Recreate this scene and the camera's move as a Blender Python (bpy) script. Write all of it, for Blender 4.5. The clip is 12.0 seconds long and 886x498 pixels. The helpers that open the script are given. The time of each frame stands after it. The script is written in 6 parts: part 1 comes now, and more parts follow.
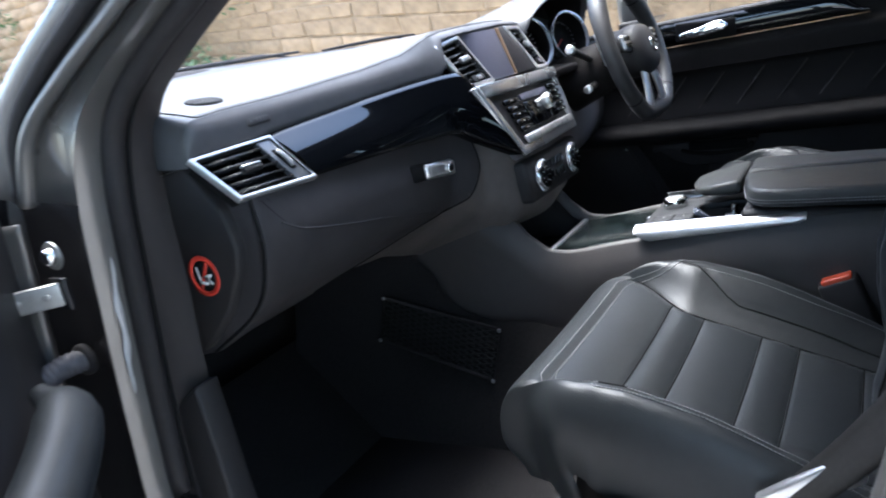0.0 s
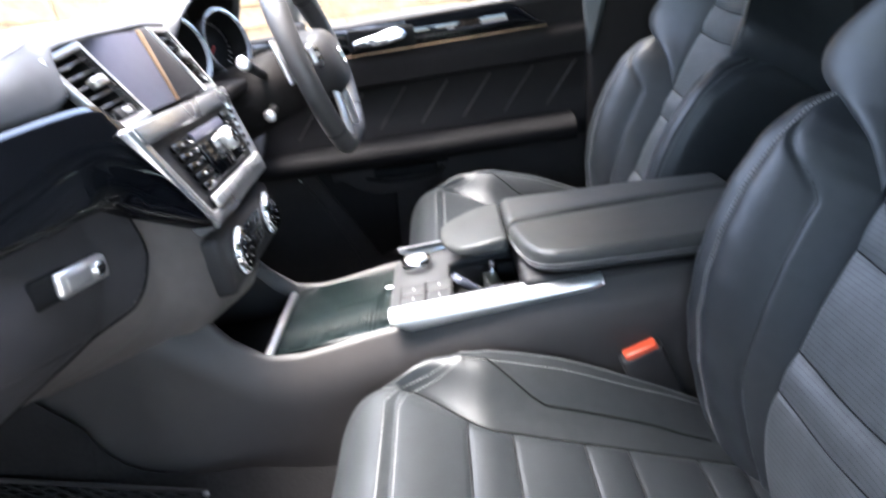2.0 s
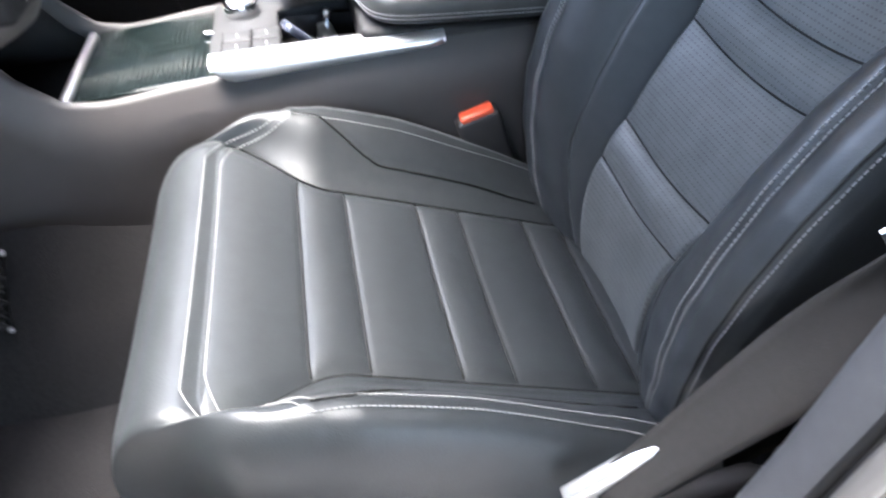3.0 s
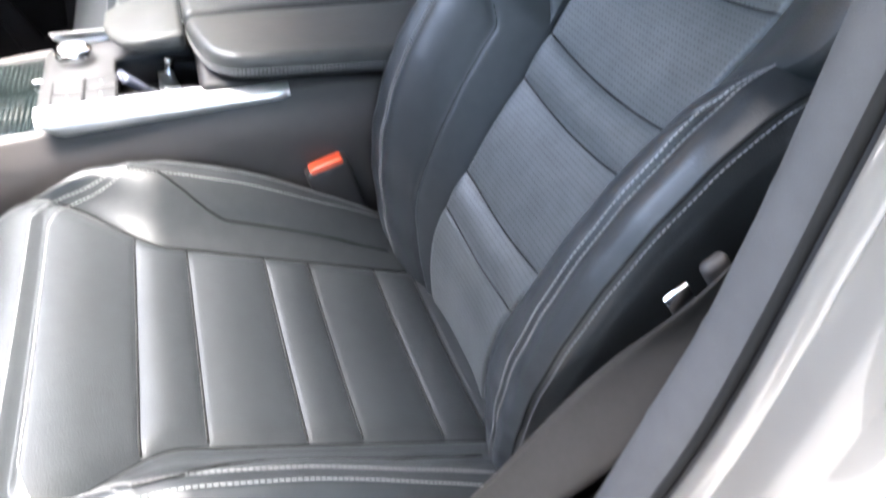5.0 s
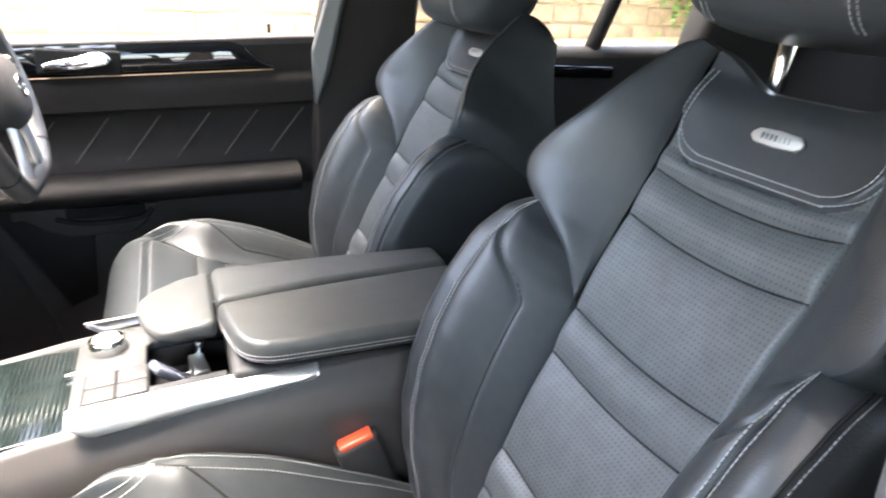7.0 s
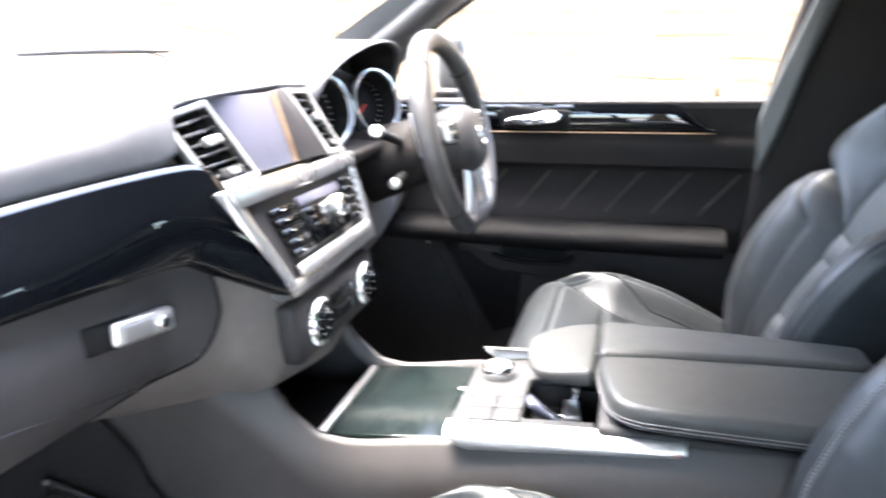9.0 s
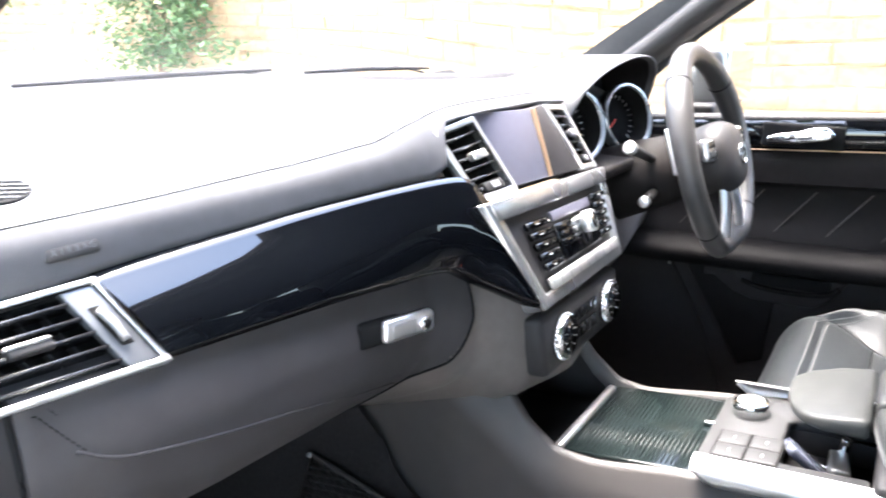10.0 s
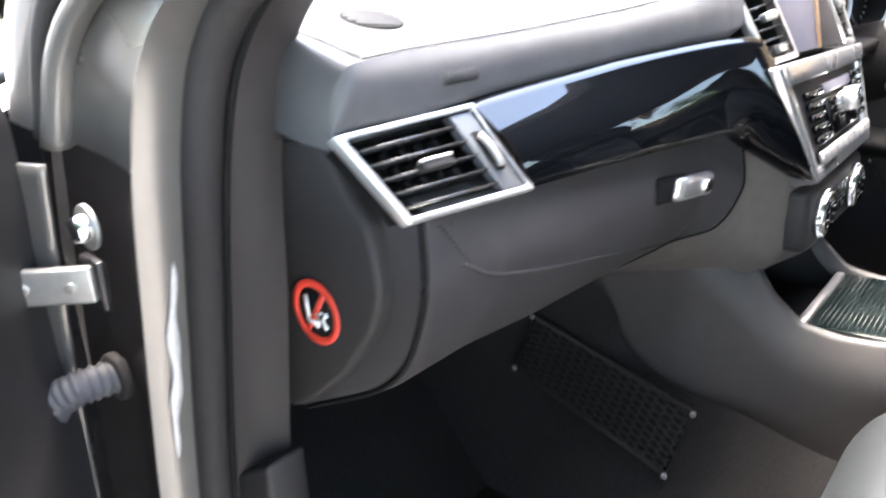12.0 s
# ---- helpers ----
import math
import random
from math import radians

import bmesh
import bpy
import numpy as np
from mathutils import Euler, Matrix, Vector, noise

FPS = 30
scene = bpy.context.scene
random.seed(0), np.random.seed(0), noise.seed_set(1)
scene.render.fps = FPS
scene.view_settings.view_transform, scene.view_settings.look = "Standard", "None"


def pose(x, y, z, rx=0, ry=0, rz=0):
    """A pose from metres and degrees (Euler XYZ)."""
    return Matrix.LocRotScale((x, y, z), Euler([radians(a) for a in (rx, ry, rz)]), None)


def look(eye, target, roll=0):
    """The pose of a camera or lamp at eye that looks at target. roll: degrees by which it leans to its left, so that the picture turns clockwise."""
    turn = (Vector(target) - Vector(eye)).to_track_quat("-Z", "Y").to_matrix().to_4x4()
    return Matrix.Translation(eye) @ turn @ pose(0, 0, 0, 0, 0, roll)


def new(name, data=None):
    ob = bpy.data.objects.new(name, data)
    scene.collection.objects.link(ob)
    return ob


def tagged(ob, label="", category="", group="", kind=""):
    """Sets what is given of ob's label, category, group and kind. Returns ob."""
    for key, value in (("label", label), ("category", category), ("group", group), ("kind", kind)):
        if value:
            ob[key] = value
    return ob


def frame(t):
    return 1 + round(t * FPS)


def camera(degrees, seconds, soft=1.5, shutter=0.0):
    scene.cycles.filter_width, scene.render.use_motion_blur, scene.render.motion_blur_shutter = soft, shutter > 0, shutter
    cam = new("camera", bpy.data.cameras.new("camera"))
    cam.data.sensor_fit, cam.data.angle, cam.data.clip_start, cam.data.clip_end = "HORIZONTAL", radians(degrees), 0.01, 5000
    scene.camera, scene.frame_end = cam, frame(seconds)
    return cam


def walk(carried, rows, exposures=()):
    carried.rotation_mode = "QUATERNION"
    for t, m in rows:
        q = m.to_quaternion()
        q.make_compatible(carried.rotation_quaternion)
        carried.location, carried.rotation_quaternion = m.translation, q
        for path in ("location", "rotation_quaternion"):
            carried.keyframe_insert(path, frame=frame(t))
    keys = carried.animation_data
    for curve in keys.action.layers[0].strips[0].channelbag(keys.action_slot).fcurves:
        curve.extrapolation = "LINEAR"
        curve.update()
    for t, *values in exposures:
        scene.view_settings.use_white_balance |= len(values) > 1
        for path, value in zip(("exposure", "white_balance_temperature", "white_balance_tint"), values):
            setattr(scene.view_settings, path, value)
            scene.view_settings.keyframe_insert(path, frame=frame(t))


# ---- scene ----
cam = camera(63.9, 12.0, soft=1.8, shutter=0.5)
PATH = [
    (0, (-1.300, 0.158, 1.302), (0.304, 1.218, 0.752), -10.5),
    (0.5, (-1.224, 0.281, 1.291), (0.499, 1.107, 0.700), -9.4),
    (1, (-1.103, 0.299, 1.294), (0.680, 0.979, 0.696), -9.0),
    (1.5, (-0.99, 0.306, 1.304), (0.843, 0.787, 0.663), -9.0),
    (2, (-0.932, 0.429, 1.325), (0.936, 0.491, 0.612), -7.8),
    (2.5, (-0.924, 0.44, 1.284), (0.794, 0.308, 0.27), -4.5),
    (3, (-0.908, 0.427, 1.288), (0.6, 0.105, 0.014), 1.4),
    (3.2, (-0.907, 0.446, 1.273), (0.596, -0.011, 0.035), 6.0),
    (4.8, (-0.905, 0.39, 1.319), (0.504, -0.259, 0.056), 7.8),
    (5, (-0.905, 0.384, 1.321), (0.558, -0.252, 0.114), 6.6),
    (5.5, (-0.902, 0.361, 1.322), (0.76, -0.303, 0.429), 4.5),
    (6, (-0.886, 0.36, 1.351), (0.747, -0.553, 0.643), 6.6),
    (6.5, (-0.873, 0.381, 1.367), (0.838, -0.433, 0.727), 6.2),
    (6.7, (-0.857, 0.396, 1.39), (0.859, -0.377, 0.713), 4.1),
    (8.3, (-0.854, 0.34, 1.361), (1.052, 0.29, 0.757), 1.6),
    (8.5, (-0.847, 0.33, 1.362), (1.064, 0.42, 0.776), 1.3),
    (9, (-0.847, 0.345, 1.377), (1.006, 0.841, 0.809), 0.5),
    (9.5, (-0.851, 0.362, 1.379), (0.872, 1.222, 0.839), -0.8),
    (10, (-0.866, 0.377, 1.383), (0.744, 1.437, 0.848), -0.8),
    (10.5, (-0.884, 0.388, 1.378), (0.63, 1.575, 0.83), -0.9),
    (11, (-0.909, 0.414, 1.372), (0.528, 1.669, 0.773), -0.6),
    (11.5, (-0.954, 0.463, 1.357), (0.45, 1.72, 0.685), -0.2),
    (12, (-1.024, 0.532, 1.336), (0.376, 1.727, 0.555), 0.2),
]
walk(
    cam,
    [(t, look(eye, target, roll)) for t, eye, target, roll in PATH],
    exposures=[(0, 3.05, 5850, 7), (0.5, 3.97, 6100, 9), (1.4, 4.36, 6050, 10), (2.2, 4.36, 6350, 10), (3, 4.58, 6300, 10), (5, 4.93, 6500, 10), (5.5, 5.12, 6700, 10), (6.0, 5.32, 7200, 10), (6.5, 5.18, 7200, 10), (9, 5.15, 6650, 10), (10.5, 4.48, 6600, 10), (11.5, 4.42, 6850, 10), (12, 4.56, 6850, 10)],
)


# ---- light and sky ----
world = bpy.data.worlds.new("sky")
scene.world = world
world.use_nodes = True
wn = world.node_tree.nodes
sky = wn.new("ShaderNodeTexSky")
sky.sky_type, sky.sun_disc = "NISHITA", False
sky.sun_elevation, sky.sun_rotation = radians(77), radians(24)
sky.dust_density = 3.0
world.node_tree.links.new(sky.outputs[0], wn["Background"].inputs[0])
wn["Background"].inputs[1].default_value = 0.18
sun = new("sun", bpy.data.lights.new("sun", "SUN"))
sun.data.energy, sun.data.angle, sun.data.color = 0.85, radians(30), (1.0, 0.97, 0.94)
sun.matrix_world = look((0.55, 1.25, 6.0), (0, 0, 0))


# ---- materials ----
def mat(name, col, rough=0.5, metal=0.0, var=0.25, scale=30.0, bump=0.0, bscale=400.0, coat=0.0, spec=0.5, stretch=(1, 1, 1)):
    """A surface with colour that varies at two scales, and fine relief."""
    m = bpy.data.materials.new(name)
    m.use_nodes = True
    n, l = m.node_tree.nodes, m.node_tree.links
    b = n["Principled BSDF"]
    tc, mp = n.new("ShaderNodeTexCoord"), n.new("ShaderNodeMapping")
    mp.inputs["Scale"].default_value = stretch
    l.new(tc.outputs["Object"], mp.inputs[0])
    big, small = n.new("ShaderNodeTexNoise"), n.new("ShaderNodeTexNoise")
    big.inputs["Scale"].default_value, small.inputs["Scale"].default_value = scale * 0.2, scale * 3
    big.inputs["Detail"].default_value = 4
    for t in (big, small):
        l.new(mp.outputs[0], t.inputs["Vector"])
    add = n.new("ShaderNodeMath")
    add.operation = "ADD"
    l.new(big.outputs["Fac"], add.inputs[0])
    l.new(small.outputs["Fac"], add.inputs[1])
    ramp = n.new("ShaderNodeMapRange")
    ramp.inputs[1].default_value, ramp.inputs[2].default_value = 0.6, 1.4
    ramp.inputs[3].default_value, ramp.inputs[4].default_value = 1 - var, 1 + var
    l.new(add.outputs[0], ramp.inputs[0])
    mul = n.new("ShaderNodeVectorMath")
    mul.operation = "SCALE"
    mul.inputs[0].default_value = col
    l.new(ramp.outputs[0], mul.inputs["Scale"])
    l.new(mul.outputs[0], b.inputs["Base Color"])
    rr = n.new("ShaderNodeMapRange")
    rr.inputs[1].default_value, rr.inputs[2].default_value = 0.3, 0.7
    rr.inputs[3].default_value, rr.inputs[4].default_value = rough * 0.88, min(1, rough * 1.12)
    l.new(big.outputs["Fac"], rr.inputs[0])
    l.new(rr.outputs[0], b.inputs["Roughness"])
    b.inputs["Metallic"].default_value = metal
    b.inputs["Coat Weight"].default_value = coat
    b.inputs["Coat Roughness"].default_value = 0.03
    b.inputs["Specular IOR Level"].default_value = spec
    if bump:
        vo, bp = n.new("ShaderNodeTexNoise"), n.new("ShaderNodeBump")
        vo.inputs["Scale"].default_value, vo.inputs["Detail"].default_value = bscale, 3
        l.new(mp.outputs[0], vo.inputs["Vector"])
        l.new(vo.outputs["Fac"], bp.inputs["Height"])
        bp.inputs["Strength"].default_value, bp.inputs["Distance"].default_value = bump, 0.001
        l.new(bp.outputs[0], b.inputs["Normal"])
    return m


LEATHER = mat("black_leather", (0.0124, 0.0142, 0.0155), 0.42, var=0.25, scale=20, bump=0.3, bscale=700, spec=0.34)
DASH = mat("soft_dash", (0.016, 0.0155, 0.016), 0.55, var=0.15, scale=20, bump=0.2, bscale=1200)
PLASTIC = mat("grained_plastic", (0.0150, 0.0138, 0.0140), 0.62, spec=0.35, var=0.15, scale=20, bump=0.25, bscale=1500)
PIANO = mat("piano_black", (0.0015, 0.0018, 0.0024), 0.02, var=0.2, scale=10, spec=0.55)
SILVER = mat("satin_silver", (0.70, 0.69, 0.68), 0.32, 0.9, var=0.06, scale=15)
BRUSHED = mat("brushed_aluminium", (0.72, 0.72, 0.72), 0.36, 0.9, var=0.08, scale=30, stretch=(20, 1, 20))
CHROME = mat("chrome", (0.8, 0.8, 0.8), 0.08, 1.0, var=0.04)
CARPET = mat("black_carpet", (0.0120, 0.0112, 0.0116), 0.95, spec=0.2, var=0.5, scale=60, bump=1.0, bscale=600)
WORN = mat("worn_paint", (0.44, 0.43, 0.41), 0.6, var=0.15, scale=60)
BOOT = mat("boot_rubber", (0.05, 0.05, 0.056), 0.6, var=0.2, scale=25)
DASH_LOW = mat("grained_dash", (0.0245, 0.0225, 0.0235), 0.60, spec=0.4, var=0.15, scale=20, bump=0.25, bscale=1400)
# leather copy darkened: shade at the rear is put into its colour
BENCH_SHADE = mat("rear_bench_leather", (0.004, 0.0043, 0.0046), 0.6, spec=0.12, var=0.25, scale=20, bump=0.2, bscale=900)
SATIN_BADGE = mat("badge_silver", (0.27, 0.26, 0.245), 0.45, 0.6, var=0.06, scale=15)
SATIN_DARK = mat("dark_satin", (0.10, 0.105, 0.115), 0.4, 0.5, var=0.1, scale=15)
FRAME = mat("grey_satin_silver", (0.46, 0.46, 0.465), 0.28, 0.9, var=0.06, scale=15)
LOWER = mat("taupe_plastic", (0.088, 0.075, 0.068), 0.62, var=0.15, scale=20, bump=0.25, bscale=1500)
RUBBER = mat("rubber", (0.018, 0.016, 0.016), 0.75, spec=0.3, var=0.2, scale=25)
PAINT = mat("champagne_grey_paint", (0.147, 0.140, 0.129), 0.36, 0.5, var=0.06, scale=12, coat=0.8)
# body paint in a darker tone that carries the shade inside the doorway
JAMB_SHADE = mat("inner_body_paint", (0.062, 0.057, 0.052), 0.28, 0.3, var=0.1, scale=12, coat=0.5)
LINING = mat("pillar_plastic", (0.021, 0.0180, 0.0175), 0.68, spec=0.3, var=0.15, scale=20, bump=0.25, bscale=1500)
PILLAR = mat("pillar_cloth", (0.030, 0.031, 0.032), 0.85, spec=0.2, var=0.12, scale=30, bump=0.3, bscale=900)
SLAT = mat("glossy_slat", (0.016, 0.016, 0.017), 0.26, spec=0.6, var=0.1, scale=20)
TRAY = mat("smoked_lid", (0.004, 0.0060, 0.0060), 0.13, var=0.2, scale=10, spec=0.18)
SEAM_GREY = mat("grey_thread", (0.09, 0.09, 0.095), 0.8, var=0.2, scale=300)
DASH_TOP = mat("dash_pad_top", (0.055, 0.055, 0.058), 0.5, var=0.15, scale=20, bump=0.2, bscale=1200)
STITCH = mat("pale_thread", (0.17, 0.17, 0.17), 0.8, var=0.2, scale=300)
HEADLINER = mat("headliner", (0.013, 0.013, 0.0135), 0.95, var=0.1, bump=0.3, bscale=800)
DARK = mat("recess_black", (0.006, 0.006, 0.006), 0.9, var=0.2, spec=0.15)
ORANGE = mat("orange_plastic", (0.52, 0.065, 0.025), 0.35, var=0.1)
RED = mat("red_print", (0.62, 0.05, 0.03), 0.4, var=0.08)
WHITE = mat("white_print", (0.75, 0.75, 0.75), 0.5, var=0.05)
# lavender-grey base imitates sky reflected in the glass
SCREEN = mat("display_glass", (0.085, 0.083, 0.105), 0.30, var=0.08)
# unseen ground, kept pale so it throws light up into the cabin
BOUNCE_GROUND = mat("concrete_drive", (0.44, 0.42, 0.39), 0.9, var=0.4, scale=15, bump=0.6, bscale=120)
STONE = mat("sandstone_block", (0.32, 0.220, 0.125), 0.85, var=0.4, scale=6, bump=0.5, bscale=60)
MORTAR = mat("mortar", (0.31, 0.222, 0.135), 0.95, var=0.2, scale=20)
LEAF = mat("leaf_green", (0.05, 0.10, 0.03), 0.6, var=0.5, scale=3)
BARK = mat("bark", (0.12, 0.08, 0.05), 0.9, var=0.4, scale=20)


def glass_material(tint=(0.94, 0.96, 0.95)):
    m = bpy.data.materials.new("car_glass")
    m.use_nodes = True
    b = m.node_tree.nodes["Principled BSDF"]
    b.inputs["Base Color"].default_value = (*tint, 1)
    b.inputs["Roughness"].default_value, b.inputs["Transmission Weight"].default_value, b.inputs["IOR"].default_value = 0.0, 1.0, 1.02
    return m


GLASS = glass_material()
PRIVACY = glass_material((0.22, 0.23, 0.22))


# ---- builders ----
def finish(ob, smooth=True):
    if smooth:
        ob.data.polygons.foreach_set("use_smooth", [True] * len(ob.data.polygons))
    return ob


def part(name, bm, material, parent, label="", smooth=True):
    """Links a bmesh as one mesh object under a thing or a part."""
    me = bpy.data.meshes.new(name)
    bmesh.ops.recalc_face_normals(bm, faces=bm.faces)
    bm.to_mesh(me)
    bm.free()
    me.materials.append(material)
    ob = new(name, me)
    ob.parent = parent
    finish(ob, smooth)
    return tagged(ob, label) if label else ob


def thing(name, label, category, at=None, group="", kind=""):
    ob = new(name)
    ob.empty_display_size = 0.05
    if at is not None:
        ob.matrix_world = at
    return tagged(ob, label, category, group, kind)


def solid(name, bm, material, label, category, group="", kind="", smooth=True):
    """A thing of one mesh."""
    return tagged(part(name, bm, material, None, "", smooth), label, category, group, kind)


def rbox(bm, size, at, r=0.005, seg=3):
    """A box with rounded edges, at the pose at."""
    made = bmesh.ops.create_cube(bm, size=1.0)["verts"]
    for v in made:
        v.co = Vector((v.co.x * size[0], v.co.y * size[1], v.co.z * size[2]))
    es = list({e for v in made for e in v.link_edges})
    r = min(r, min(size) * 0.49)
    if r > 0:
        out = bmesh.ops.bevel(bm, geom=es, offset=r, segments=seg, profile=0.5, affect="EDGES")
        made = list({v for f in out["faces"] for v in f.verts} | {v for v in made if v.is_valid})
    for v in made:
        v.co = at @ v.co
    return bm


def box(size, at, r=0.005, seg=3):
    return rbox(bmesh.new(), size, at, r, seg)


def cyl(bm, r, depth, at, seg=32, r2=None, bevel=0.0):
    made = bmesh.ops.create_cone(bm, cap_ends=True, segments=seg, radius1=r, radius2=r if r2 is None else r2, depth=depth)["verts"]
    if bevel:
        es = [e for e in {e for v in made for e in v.link_edges} if any(len(f.verts) > 4 for f in e.link_faces)]
        out = bmesh.ops.bevel(bm, geom=es, offset=bevel, segments=2, profile=0.5, affect="EDGES")
        made = list({v for f in out["faces"] for v in f.verts} | {v for v in made if v.is_valid})
    for v in made:
        v.co = at @ v.co
    return bm


def sheet(rows, close_u=False, close_v=False, bm=None):
    """A surface through rows of points, all of one length."""
    bm = bm or bmesh.new()
    vs = [[bm.verts.new(p) for p in row] for row in rows]
    nu, nv = len(vs), len(vs[0])
    for i in range(nu if close_u else nu - 1):
        for j in range(nv if close_v else nv - 1):
            a, b, c, d = vs[i][j], vs[(i + 1) % nu][j], vs[(i + 1) % nu][(j + 1) % nv], vs[i][(j + 1) % nv]
            try:
                bm.faces.new((a, b, c, d))
            except ValueError:
                pass
    return bm


def thicken(bm, d):
    """Gives a sheet a thickness d against its normals."""
    bmesh.ops.recalc_face_normals(bm, faces=bm.faces)
    bmesh.ops.solidify(bm, geom=list(bm.faces), thickness=d)
    return bm


def spline(points, n):
    """A smooth line of n points through the given ones."""
    pts = [Vector(p) for p in points]
    ext = [2 * pts[0] - pts[1], *pts, 2 * pts[-1] - pts[-2]]
    out, last = [], len(pts) - 1
    for k in range(n):
        f = k / (n - 1) * last
        i = min(int(f), last - 1)
        t = f - i
        a, b, c, d = ext[i : i + 4]
        out.append(0.5 * (2 * b + (c - a) * t + (2 * a - 5 * b + 4 * c - d) * t * t + (3 * b - a - 3 * c + d) * t**3))
    return out


def tube(points, r, seg=8, closed=False, flat=1.0, bm=None, up=(0, 0, 1)):
    """A round bar along a line; flat squeezes it across."""
    pts = [Vector(p) for p in points]
    rows, n = [], len(pts)
    for i, p in enumerate(pts):
        a = pts[(i - 1) % n] if closed or i else pts[0]
        b = pts[(i + 1) % n] if closed or i < n - 1 else pts[-1]
        d = (b - a).normalized()
        s = d.cross(Vector(up))
        s = s.normalized() if s.length > 1e-4 else d.orthogonal().normalized()
        u = s.cross(d)
        rr = r[i] if isinstance(r, (list, tuple)) else r
        rows.append([p + rr * (math.cos(k * 2 * math.pi / seg) * s + flat * math.sin(k * 2 * math.pi / seg) * u) for k in range(seg)])
    bm = sheet(rows, close_u=closed, close_v=True, bm=bm)
    if not closed:
        bmesh.ops.holes_fill(bm, edges=[e for e in bm.edges if e.is_boundary])
    return bm


def prism(outline, at, depth, bevel=0.0, seg=2):
    """A flat outline (x, y) drawn out to depth along z, set at the pose at."""
    bm = bmesh.new()
    f = bm.faces.new([bm.verts.new((x, y, 0)) for x, y in outline])
    out = bmesh.ops.extrude_face_region(bm, geom=[f])
    top = [v for v in out["geom"] if isinstance(v, bmesh.types.BMVert)]
    bmesh.ops.translate(bm, verts=top, vec=(0, 0, depth))
    if bevel:
        bmesh.ops.bevel(bm, geom=list(bm.edges), offset=bevel, segments=seg, profile=0.5, affect="EDGES")
    bm.transform(at)
    return bm


def quad_pose(o, px, py):
    """A pose with its origin at o, x towards px and y near py."""
    o, x = Vector(o), (Vector(px) - Vector(o)).normalized()
    z = x.cross(Vector(py) - o).normalized()
    y = z.cross(x)
    return Matrix(((x.x, y.x, z.x, o.x), (x.y, y.y, z.y, o.y), (x.z, y.z, z.z, o.z), (0, 0, 0, 1)))


def stitches(lines, gap=0.0046, length=0.0034, r=0.0007, bm=None):
    """Rows of short threads along lines."""
    bm = bm or bmesh.new()
    for line in lines:
        pts = [Vector(p) for p in line]
        seg = [(b - a).length for a, b in zip(pts, pts[1:])]
        total, s = sum(seg), 0.0
        while s + length < total:
            ends = []
            for want in (s, s + length):
                k, acc = 0, 0.0
                while k < len(seg) - 1 and acc + seg[k] < want:
                    acc += seg[k]
                    k += 1
                ends.append(pts[k].lerp(pts[k + 1], (want - acc) / max(seg[k], 1e-9)))
            d = (ends[1] - ends[0]).normalized()
            a = d.orthogonal().normalized()
            b = d.cross(a)
            ring = [[bm.verts.new(e + r * (c * a + q * b)) for c, q in ((1, 0), (0, 1), (-1, 0), (0, -1))] for e in ends]
            for i in range(4):
                bm.faces.new((ring[0][i], ring[0][(i + 1) % 4], ring[1][(i + 1) % 4], ring[1][i]))
            s += gap
    return bm


def smooth01(t):
    t = max(0.0, min(1.0, t))
    return t * t * (3 - 2 * t)


def table(rows, x):
    """Values between the rows (x, a, b, ...) at x."""
    if x <= rows[0][0]:
        return rows[0][1:]
    for p, q in zip(rows, rows[1:]):
        if x <= q[0]:
            t = smooth01((x - p[0]) / (q[0] - p[0])) * 0.35 + (x - p[0]) / (q[0] - p[0]) * 0.65
            return tuple(a + (b - a) * t for a, b in zip(p[1:], q[1:]))
    return rows[-1][1:]


# ---- ground, wall and greenery outside ----
def ground():
    bm = bmesh.new()
    bmesh.ops.create_grid(bm, x_segments=40, y_segments=40, size=60)
    solid("ground", bm, BOUNCE_GROUND, "pale concrete driveway under and around the car", "ground", kind="structure")


WALL_X = 3.0


def garden_wall():
    """A sandstone wall beside the car; its blocks stand proud of the mortar."""
    wall = solid("wall_east", box((0.3, 26, 1.75), pose(WALL_X + 0.160, 6, 0.875), 0.01), MORTAR, "tan sandstone block wall beside the driveway", "wall", kind="structure")
    high = solid("wall_east_high", box((0.3, 19, 1.8), pose(WALL_X + 0.160, 7.3, 2.651), 0.01), MORTAR, "taller stretch of tan sandstone block wall", "wall", kind="structure")
    rng = random.Random(5)
    shapes = []
    for k in range(10):
        w = 0.17 + 0.02 * k
        bm = box((0.05, w, 0.098), pose(0, 0, 0), 0.008, 1)
        for v in bm.verts:
            v.co += Vector((rng.uniform(-0.004, 0.004), rng.uniform(-0.005, 0.005), rng.uniform(-0.004, 0.004)))
        me = bpy.data.meshes.new("block")
        bm.to_mesh(me)
        bm.free()
        me.materials.append(STONE)
        shapes.append((w, me))
    far, near = bmesh.new(), 0
    for row in range(32):
        z = 0.055 + 0.107 * row
        y = -6.8 + rng.random() * 0.2
        stop = 16.5
        while y < stop:
            w, me = shapes[rng.randrange(10)]
            x = WALL_X + 0.026 + rng.uniform(-0.005, 0.005)
            at = Matrix.Translation((x, y + w / 2, z + rng.uniform(-0.004, 0.004)))
            y += w + 0.009
            if z > 1.74 and y < -2.0:
                continue
            if 1.2 < z < 1.9 and -2.9 < y < 6.5 and near < 300:
                ob = new("block", me)
                ob.parent = wall if z < 1.74 else high
                ob.matrix_parent_inverse = Matrix()
                ob.matrix_basis = at
                near += 1
            elif z > 0.9:
                vs = [far.verts.new(at @ v.co) for v in me.vertices]
                for p in me.polygons:
                    far.faces.new([vs[i] for i in p.vertices])
    rest = part("block_rest", far, STONE, wall)
    tagged(rest, kind="stuff")


